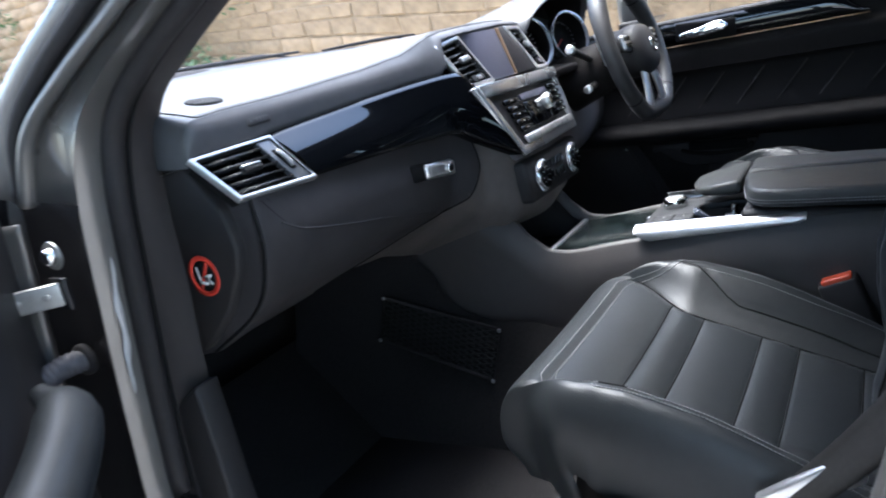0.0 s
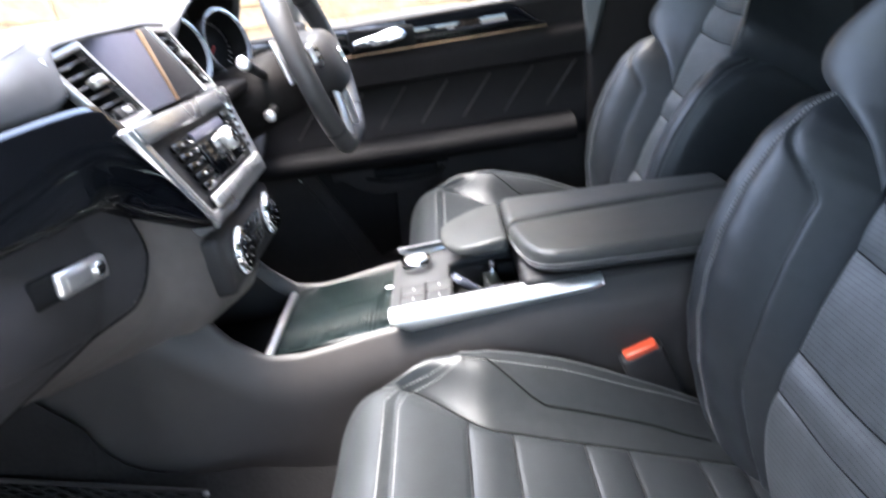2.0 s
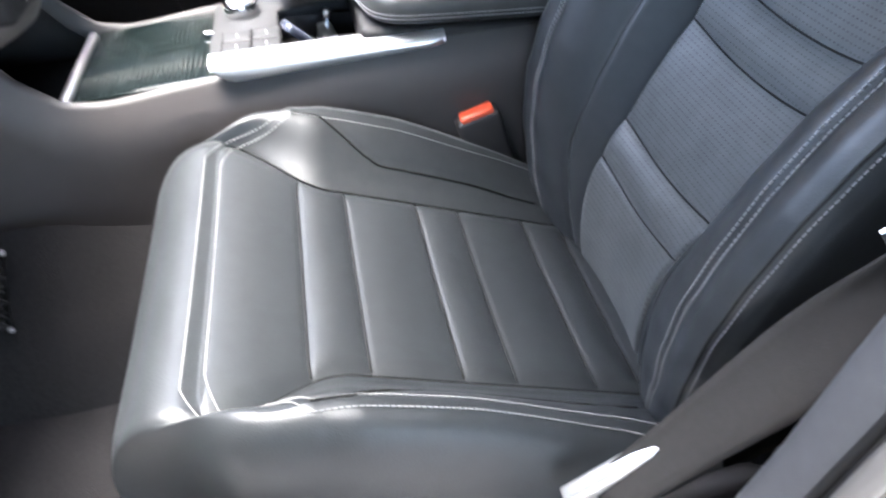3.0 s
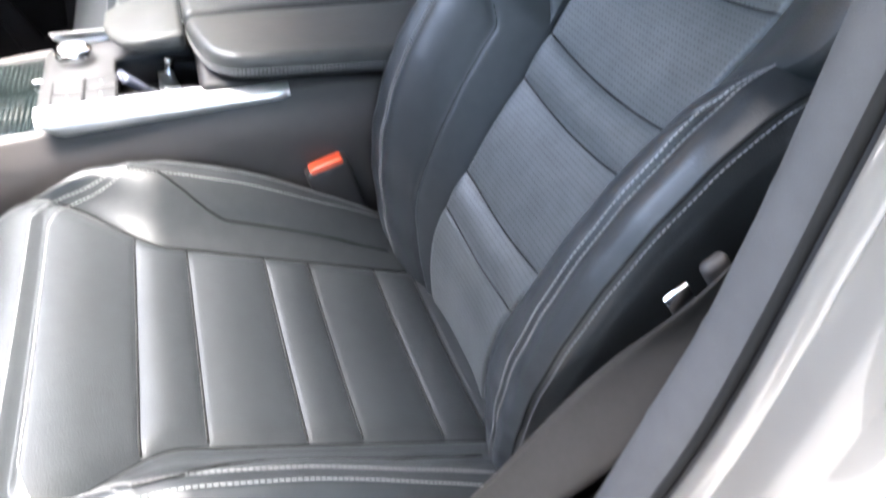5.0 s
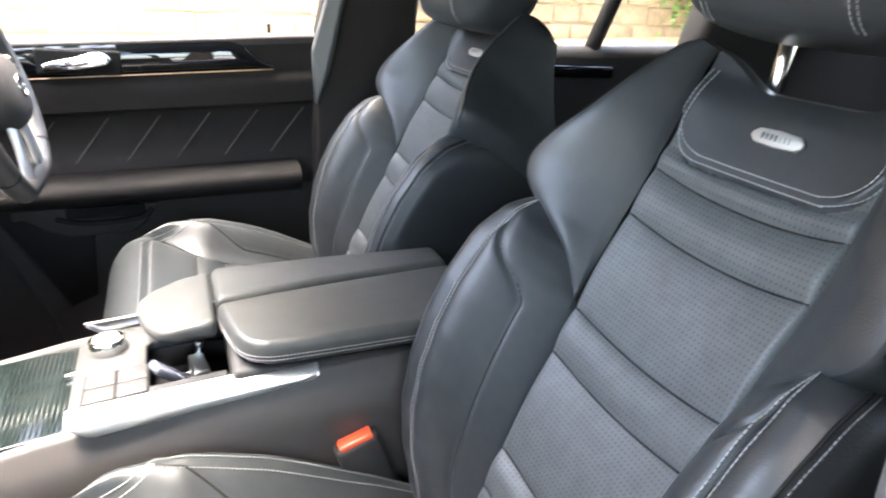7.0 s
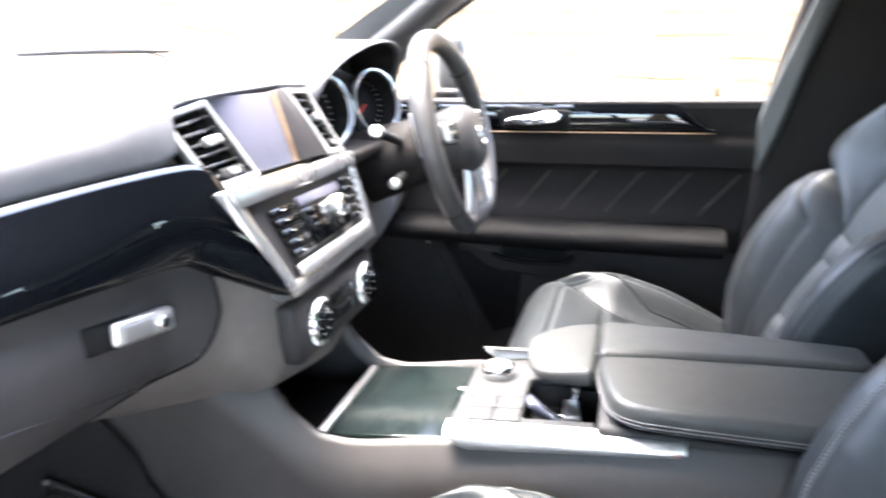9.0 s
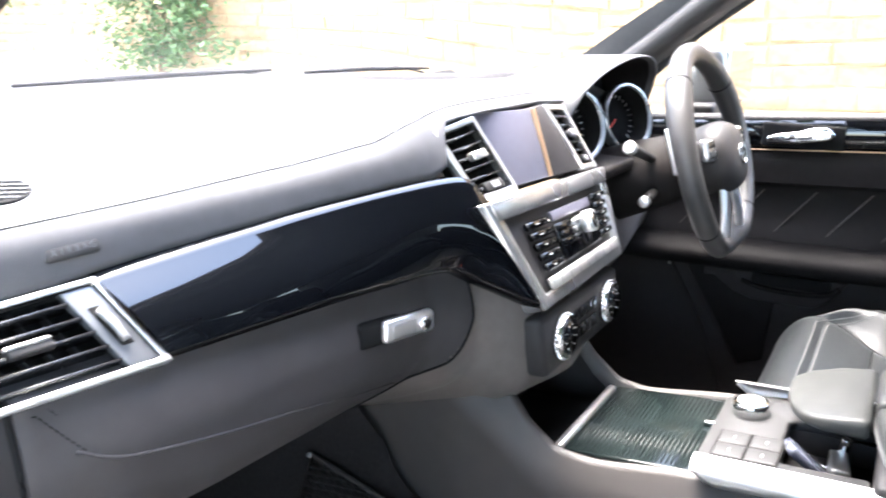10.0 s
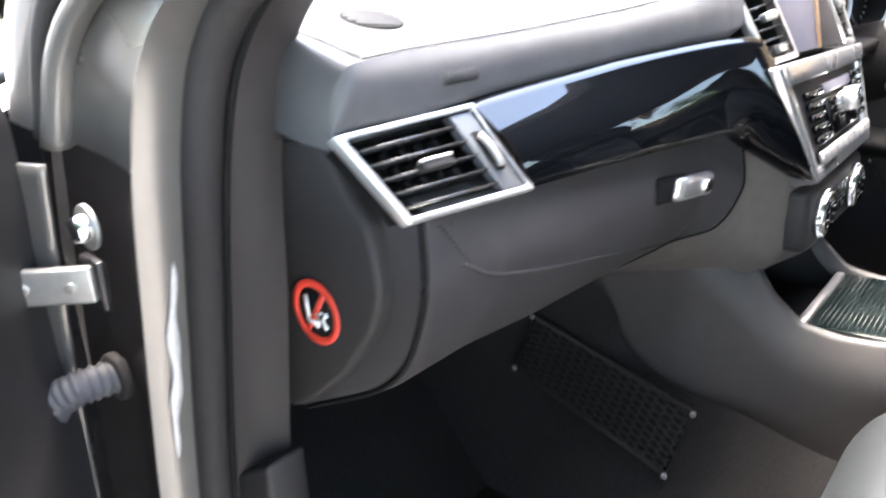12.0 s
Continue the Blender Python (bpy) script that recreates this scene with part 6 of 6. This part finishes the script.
    part("bolt_washer", cyl(bmesh.new(), 0.020, 0.004, pose(0, 0, 0.001), 28, bevel=0.001), STEEL, bolt)
    boot = thing("cable_boot", "black corrugated rubber cable boot between post and door", "cable boot", Matrix.Translation((-0.80, 1.14, 0.955)))
    path = spline([(0.02, 0.0, 0.005), (-0.025, 0.005, 0.006), (-0.043, 0.018, -0.010), (-0.050, 0.03, -0.05), (-0.048, 0.035, -0.15)], 90)
    part("boot_hose", tube(path, [0.0160 + 0.0016 * math.sin(k * 1.55) for k in range(90)], 18), BOOT, boot)
    part("boot_collar", cyl(bmesh.new(), 0.024, 0.010, pose(0.012, 0.0, 0.005, 0, 90, 0), 28, bevel=0.003), RUBBER, boot)
    return root


FABRIC = mat("pillar_lining", (0.036, 0.037, 0.039), 0.8, spec=0.35, var=0.12, scale=30, bump=0.3, bscale=900)
# rubber lightened to grey: reflected sky is put into the base colour
GUIDE = mat("window_channel_rubber", (0.0300, 0.0320, 0.0310), 0.5, var=0.15, scale=20)
# near black stands in for the shade in the hinge cavity
POST_SHADE = mat("black_post_lacquer", (0.018, 0.017, 0.018), 0.25, var=0.3, scale=15)
STEEL = mat("zinc_steel", (0.42, 0.42, 0.40), 0.42, 0.85, var=0.15, scale=30)


def driver_side():
    """The closed driver's door seen from inside, its pillar and the rear door behind it."""
    root = thing("driver_door", "closed driver's door, dark lining with gloss black band and chrome handle", "car door", Matrix.Translation((0.72, 0.45, 0.55)))
    o = Vector((0.72, 0.45, 0.55))

    def ddp(name, bm, material, label="", parent=None):
        bmesh.ops.translate(bm, verts=bm.verts, vec=-o)
        return part(name, bm, material, parent or root, label)

    def panel(y0, y1, form, ny=40):
        """A lining swept along y; form: rows of (x, z) at the front, and the rise to the rear."""
        rows = []
        for i in range(ny + 1):
            y = y0 + (y1 - y0) * i / ny
            rise = (0.64 - y) * 0.03
            rows.append([Vector((x, y, z + rise * (z - 0.6) / 0.6)) for x, z in form])
        return sheet(rows)

    def curve(points, n=24):
        return [(p.x, p.z) for p in spline([(x, 0, z) for x, z in points], n)]

    ddp("top_roll", panel(1.05, 0.09, curve([(0.78, 1.243), (0.745, 1.252), (0.716, 1.251), (0.705, 1.245), (0.706, 1.232)])), LINING, "soft black top roll")
    band = curve([(0.704, 1.241), (0.697, 1.228), (0.695, 1.205), (0.700, 1.188), (0.706, 1.184)], 14)
    rows = []
    for i in range(51):
        y = 0.92 - 0.73 * i / 50
        t = smooth01((0.30 - y) / 0.11)
        rows.append([Vector((x, y, 1.186 + (z - 1.186) * (1 - 0.9 * t * t) + (0.64 - y) * 0.03)) for x, z in band])
    ddp("gloss_band", sheet(rows), PIANO, "piano black band")
    ddp("band_edge", tube([Vector((0.696, y, 1.183 + (0.64 - y) * 0.03)) for y in [0.92 - 0.73 * k / 30 for k in range(31)]], 0.0013, 8), COPPER, "thin warm metal line")
    ddp("upper_lining", panel(1.05, 0.09, curve([(0.708, 1.246), (0.712, 1.19), (0.700, 1.16), (0.704, 1.115)])), ARM, "dark leather upper lining")
    ddp("quilted_lining", panel(1.05, 0.09, curve([(0.704, 1.115), (0.718, 1.10), (0.722, 1.04), (0.713, 0.985), (0.718, 0.925)])), DOORSKIN)
    for k in range(7):
        y = 0.80 - 0.098 * k
        way = [Vector((0.7165 + 0.003 * math.sin(math.pi * t), y - 0.085 * t, 0.992 + 0.108 * t + (0.64 - y) * 0.03)) for t in [m / 8 for m in range(9)]]
        ddp("quilt_seam", tube(way, 0.0014, 6), SEAM)
    ddp("door_armrest", panel(0.92, 0.150, curve([(0.72, 0.992), (0.66, 0.990), (0.630, 0.978), (0.628, 0.955), (0.650, 0.938), (0.715, 0.930)])), GRIP, "dark padded armrest")
    # lighter plastic than above carries the window light on the lower door
    ddp("lower_lining", panel(1.05, 0.09, curve([(0.715, 0.935), (0.725, 0.85), (0.718, 0.70), (0.70, 0.50)])), LINING)
    ddp("lining_edge", tube(spline([(0.715, 0.815, 0.950), (0.721, 0.755, 0.84), (0.719, 0.705, 0.74), (0.715, 0.66, 0.62)], 24), 0.0045, 8), LINING)
    ddp("speaker_cover", prism([(0.765, 0.930), (0.60, 0.915), (0.575, 0.86), (0.585, 0.72), (0.635, 0.70)], Matrix(((0, 0, 1, 0.7155), (1, 0, 0, 0), (0, 1, 0, 0), (0, 0, 0, 1))), 0.010, 0.004), DOORSKIN, "dark loudspeaker cover low on the door")
    ddp("cover_rim", tube([(0.7140, y, z) for y, z in ((0.765, 0.930), (0.700, 0.815), (0.635, 0.70))], 0.0028, 8), LINING)
    # silver stud added for a bright dot, placed to fit the camera's view
    ddp("door_stud", cyl(bmesh.new(), 0.004, 0.006, pose(0.716, 0.798, 0.914, 0, 90, 0), 16, bevel=0.001), SILVER, "small bright stud")
    pull = [(0.72, 0.90), (0.70, 0.905), (0.66, 0.875), (0.62, 0.86), (0.50, 0.86), (0.47, 0.88), (0.44, 0.925), (0.72, 0.925)]
    ddp("door_pull", prism(pull, Matrix(((0, 0, 1, 0.700), (1, 0, 0, 0), (0, 1, 0, 0), (0, 0, 0, 1))), 0.02, 0.006), LINING)
    # black block painted as the shaded hollow of the pull
    ddp("pull_recess", box((0.012, 0.15, 0.026), pose(0.6985, 0.545, 0.912), 0.010), DARK)
    ddp("pull_lip", tube(spline([(0.698, 0.640, 0.902), (0.694, 0.60, 0.893), (0.693, 0.54, 0.890), (0.694, 0.48, 0.896), (0.698, 0.455, 0.912)], 20), 0.006, 8), ARM)
    # handle, with a black block for its shaded bowl
    ddp("handle_bowl", box((0.012, 0.150, 0.048), pose(0.6985, 0.555, 1.213, 2), 0.012), DARK)
    grip = [(0.618, 1.197), (0.560, 1.199), (0.505, 1.208), (0.496, 1.220), (0.512, 1.233), (0.530, 1.233), (0.560, 1.224), (0.600, 1.217), (0.618, 1.212)]
    ddp("door_handle", prism(grip, Matrix(((0, 0, 1, 0.678), (1, 0, 0, 0), (0, 1, 0, 0), (0, 0, 0, 1))), 0.012, 0.005, 3), CHROME, "chrome door handle")
    ddp("lock_pin", cyl(bmesh.new(), 0.004, 0.03, pose(0.735, 0.19, 1.27), 12, bevel=0.001), DARK)
    # glazing, pillar, rear door
    g = solid("window_1", sheet([[(0.765, 0.98, 1.245), (0.765, 0.10, 1.26)], [(0.70, 0.62, 1.55), (0.68, 0.06, 1.63)]]), GLASS, "clear front side window", "window", kind="structure")
    g.visible_shadow = False
    g = solid("window_2", sheet([[(0.765, -0.12, 1.25), (0.765, -0.95, 1.26)], [(0.68, -0.12, 1.63), (0.66, -0.9, 1.60)]]), PRIVACY, "dark tinted rear side window", "window", kind="structure")
    solid("b_pillar", prism([(0.105, 0.50), (0.115, 0.9), (0.10, 1.26), (0.055, 1.46), (0.03, 1.64), (-0.16, 1.64), (-0.12, 1.26), (-0.10, 0.50)], Matrix(((0, 0, 1, 0.685), (1, 0, 0, 0), (0, 1, 0, 0), (0, 0, 0, 1))), 0.06, 0.012), ARM, "dark lining of the driver's door pillar", "pillar", kind="structure")
    solid("window_guide", prism([(0.112, 1.236), (0.086, 1.319), (0.049, 1.432), (-0.012, 1.62), (-0.052, 1.62), (0.008, 1.433), (0.047, 1.308), (0.071, 1.202), (0.100, 1.125), (0.108, 1.125)], Matrix(((0, 0, 1, 0.672), (1, 0, 0, 0), (0, 1, 0, 0), (0, 0, 0, 1))), 0.018, 0.006), GUIDE, "grey window frame beside the pillar", "trim", kind="structure")
    solid("rear_door_lining", box((0.06, 1.0, 0.72), pose(0.745, -0.60, 0.88), 0.03), PLASTIC, "dark rear door lining", "door", kind="structure")
    solid("rear_door_band", box((0.02, 0.42, 0.03), pose(0.71, -0.44, 1.185, 2), 0.008), PIANO, "gloss black band on the rear door", "trim", kind="structure")
    solid("quarter_bar", tube([(0.745, -0.60, 1.22), (0.72, -0.66, 1.40), (0.67, -0.74, 1.63)], 0.020, 12), PLASTIC, "dark bar between the rear windows", "trim", kind="structure")
    solid("c_pillar", prism([(-0.86, 0.5), (-0.86, 1.25), (-0.98, 1.62), (-1.5, 1.62), (-1.5, 0.5)], Matrix(((0, 0, 1, 0.66), (1, 0, 0, 0), (0, 1, 0, 0), (0, 0, 0, 1))), 0.10, 0.03), PLASTIC, "dark rear pillar lining", "pillar", kind="structure")
    solid("wall_west_rear", box((0.06, 1.9, 0.75), pose(-0.75, -1.05, 0.88), 0.02), PLASTIC, "dark lining of the closed rear passenger door", "door", kind="structure")
    solid("tailgate", box((1.5, 0.08, 0.72), pose(0, -2.0, 0.86), 0.03), PLASTIC, "dark lining of the tailgate", "door", kind="structure")
    # unseen rear glazing and pillars, added to hold back light from behind
    g = solid("window_4", sheet([[(-0.765, -0.12, 1.25), (-0.765, -0.95, 1.25)], [(-0.68, -0.12, 1.63), (-0.66, -0.9, 1.60)]]), PRIVACY, "dark tinted rear side window", "window", kind="structure")
    solid("c_pillar", prism([(-0.86, 0.5), (-0.86, 1.25), (-0.98, 1.62), (-1.5, 1.62), (-1.5, 0.5)], Matrix(((0, 0, 1, -0.76), (1, 0, 0, 0), (0, 1, 0, 0), (0, 0, 0, 1))), 0.10, 0.03), PLASTIC, "dark rear pillar lining", "pillar", kind="structure")
    for sx, nm in ((0.715, "window_5"), (-0.715, "window_6")):
        solid(nm, sheet([[(sx, -1.5, 1.25), (sx, -1.93, 1.25)], [(sx * 0.93, -1.5, 1.60), (sx * 0.93, -1.90, 1.58)]]), PRIVACY, "dark tinted quarter window", "window", kind="structure")
    solid("wall_east_rear", box((0.06, 1.0, 0.75), pose(0.745, -1.5, 0.88), 0.02), PLASTIC, "dark lining of the load space", "wall", kind="structure")
    for x in (-0.68, 0.68):
        solid("d_pillar", box((0.14, 0.10, 0.44), pose(x, -1.97, 1.43, -8), 0.03), PLASTIC, "dark pillar beside the rear window", "pillar", kind="structure")
    solid("rear_header", box((1.24, 0.10, 0.06), pose(0, -1.98, 1.60), 0.02), HEADLINER, "dark header above the rear window", "trim", kind="structure")
    g = solid("window_3", sheet([[(-0.61, -2.01, 1.22), (0.61, -2.01, 1.22)], [(-0.60, -1.95, 1.58), (0.60, -1.95, 1.58)]]), PRIVACY, "dark tinted rear window", "window", kind="structure")
    g.visible_shadow = False
    mirror = thing("door_mirror", "dark door mirror outside the driver's window", "mirror", Matrix.Translation((0.90, 0.775, 1.255)))
    part("mirror_shell", box((0.20, 0.09, 0.15), pose(0.03, 0.0, 0.065, 0, 0, -8), 0.035, 4), PAINT, mirror)
    part("mirror_glass", box((0.16, 0.006, 0.11), pose(0.03, -0.045, 0.065, 0, 0, -8), 0.002), CHROME, mirror)
    part("mirror_foot", box((0.10, 0.06, 0.03), pose(-0.08, 0.0, -0.005), 0.01), PLASTIC, mirror)


ARM = mat("armrest_leather", (0.0100, 0.0083, 0.0078), 0.7, spec=0.14, var=0.2, scale=20, bump=0.3, bscale=900)
DOORSKIN = mat("door_leather", (0.0075, 0.0062, 0.0059), 0.7, spec=0.18, var=0.2, scale=20, bump=0.3, bscale=900)
GRIP = mat("grip_leather", (0.0062, 0.0057, 0.0058), 0.75, spec=0.10, var=0.2, scale=20, bump=0.3, bscale=900)
WEBBING = mat("belt_webbing", (0.0175, 0.0162, 0.0148), 0.85, spec=0.25, var=0.15, scale=60, bump=0.4, bscale=1200)
SEAM = mat("seam_thread", (0.052, 0.045, 0.041), 0.8, var=0.2)


def rear_bench():
    root = thing("rear_bench", "black leather rear bench in the shade", "rear seat", Matrix.Translation((0, -0.95, 0.52)))
    part("bench_cushion", box((1.30, 0.50, 0.16), pose(0, 0.12, 0.27, 6), 0.05, 4), LEATHER, root)
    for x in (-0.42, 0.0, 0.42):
        part("bench_back", box((0.42 if x else 0.40, 0.14, 0.54), pose(x, -0.17, 0.53, 22), 0.045, 4), BENCH_SHADE, root)
        part("bench_headrest", box((0.25, 0.09, 0.15), pose(x, -0.29, 0.84, 12), 0.035, 4), BENCH_SHADE, root)


def belt():
    root = thing("seatbelt", "grey seatbelt webbing beside the front passenger seat", "seatbelt", Matrix.Translation((-0.68, 0.10, 0.9)))
    o = Vector((-0.68, 0.10, 0.9))
    path = [p - o for p in spline([(-0.705, 0.04, 1.52), (-0.695, 0.06, 1.25), (-0.672, 0.088, 1.07), (-0.656, 0.125, 0.965), (-0.650, 0.175, 0.890), (-0.648, 0.245, 0.805)], 50)]
    rows = []
    for k, p in enumerate(path):
        q, r = path[max(k - 1, 0)], path[min(k + 1, 49)]
        turn = smooth01((k - 14) / 24)
        across = (r - q).normalized().cross(Vector((1 - 0.45 * turn, -0.5 * turn, -0.6 * turn))).normalized()
        twist = 0.006 * math.sin(k * 0.16)
        rows.append([p + across * (0.047 * (m / 6 - 0.5)) + Vector((twist * (m / 3 - 1) + 0.003 * math.sin(m * 1.05), 0, 0)) for m in range(7)])
    part("webbing", thicken(sheet(rows), 0.0015), WEBBING, root)
    part("belt_tongue", box((0.010, 0.032, 0.018), Matrix.Translation(Vector((-0.660, 0.098, 1.070)) - o) @ pose(0, 0, 0, 50), 0.006), PLASTIC, root, "black plastic tongue grip")
    part("tongue_plate", box((0.003, 0.018, 0.018), Matrix.Translation(Vector((-0.655, 0.116, 1.050)) - o) @ pose(0, 0, 0, 50), 0.001), CHROME, root, "bright metal tongue")


def floor_things():
    mat_ = thing("footwell_mat", "black carpet mat in the passenger footwell", "floor mat", Matrix.Translation((-0.42, 0.80, 0.521)))
    bm = prism([(-0.22, -0.2), (0.22, -0.2), (0.22, 0.22), (0.12, 0.30), (-0.2, 0.30)], pose(0, 0, 0), 0.010, 0.004)
    part("mat_carpet", bm, CARPET, mat_)
    bm = tube([(-0.22, -0.2, 0.008), (0.22, -0.2, 0.008), (0.22, 0.22, 0.008), (0.12, 0.30, 0.008), (-0.2, 0.30, 0.008)], 0.005, 8, closed=True)
    part("mat_edge", bm, RUBBER, mat_)
    # storage net on the flank of the footwell
    c = [(-0.203, 1.050, 0.818), (-0.200, 0.790, 0.760), (-0.225, 0.807, 0.663), (-0.226, 1.062, 0.733)]
    net = thing("storage_net", "black elastic net pocket on the footwell flank", "net", Matrix.Translation((-0.18, 0.9, 0.6)))
    off = Vector((-0.18, 0.9, 0.6))
    frame_pts = [Vector(p) - off for p in c]
    part("net_frame", tube(frame_pts, 0.0035, 8, closed=True), RUBBER, net)
    bm = bmesh.new()
    n = 9
    for k in range(-n, n):
        a, b = [], []
        for j in range(25):
            u = k / n + j / 24
            for arr, uu in ((a, u), (b, 1 - u)):
                if 0 <= uu <= 1:
                    arr.append(in_quad(c, uu, j / 24, -0.0) - off)
        for arr in (a, b):
            if len(arr) > 2:
                tube(arr, 0.0019, 5, bm=bm)
    tagged(part("net_mesh", bm, NET, net), kind="stuff")
    top = [(-0.176, 1.30, 0.96), (-0.176, 1.06, 0.945), (-0.174, 0.945, 0.868), (-0.172, 0.922, 0.822), (-0.170, 0.882, 0.784), (-0.168, 0.812, 0.765), (-0.165, 0.740, 0.764), (-0.160, 0.620, 0.746), (-0.155, 0.30, 0.74)]
    mid = [(-0.215, 1.32, 0.72), (-0.212, 1.08, 0.71), (-0.212, 0.960, 0.700), (-0.213, 0.925, 0.690), (-0.214, 0.885, 0.678), (-0.215, 0.815, 0.664), (-0.216, 0.745, 0.650), (-0.20, 0.621, 0.64), (-0.18, 0.30, 0.63)]
    foot = [(-0.30, 1.32, 0.515), (-0.29, 1.10, 0.515), (-0.28, 0.960, 0.515), (-0.275, 0.925, 0.515), (-0.27, 0.885, 0.515), (-0.265, 0.815, 0.515), (-0.26, 0.745, 0.515), (-0.24, 0.621, 0.515), (-0.20, 0.30, 0.515)]
    a_, b_, c_ = (lerp_path(p, 50) for p in (top, mid, foot))
    solid("footwell_flank", sheet([spline([p, q, r], 16) for p, q, r in zip(a_, b_, c_)]), CARPET, "black carpeted footwell flank", "lining", kind="structure")
    for p in c:
        solid("net_hook", box((0.006, 0.008, 0.008), Matrix.Translation(Vector(p) + Vector((-0.004, 0, 0))), 0.003), SATIN, "small grey plastic hook of the net", "hook", group="net hooks")


ground()
greenery()
shade_trees()
seat("passenger_seat", -0.372, "black leather sports seat with pleated panels and pale stitching")
seat("driver_seat", 0.372, "black leather sports seat beside the driver's door", (0.0, -0.105, 1.405), (0.0, -0.045, 0.028)).location.y -= 0.025
dash, dp = dashboard()
side_vent(dp)
centre_stack(dp)
dash_details(dp)
instruments(dp)
steering_wheel()
column()
console()
key_fob()
armrest()
buckle()
shell()
passenger_aperture()
passenger_door()
driver_side()
rear_bench()
belt()
floor_things()
garden_wall()
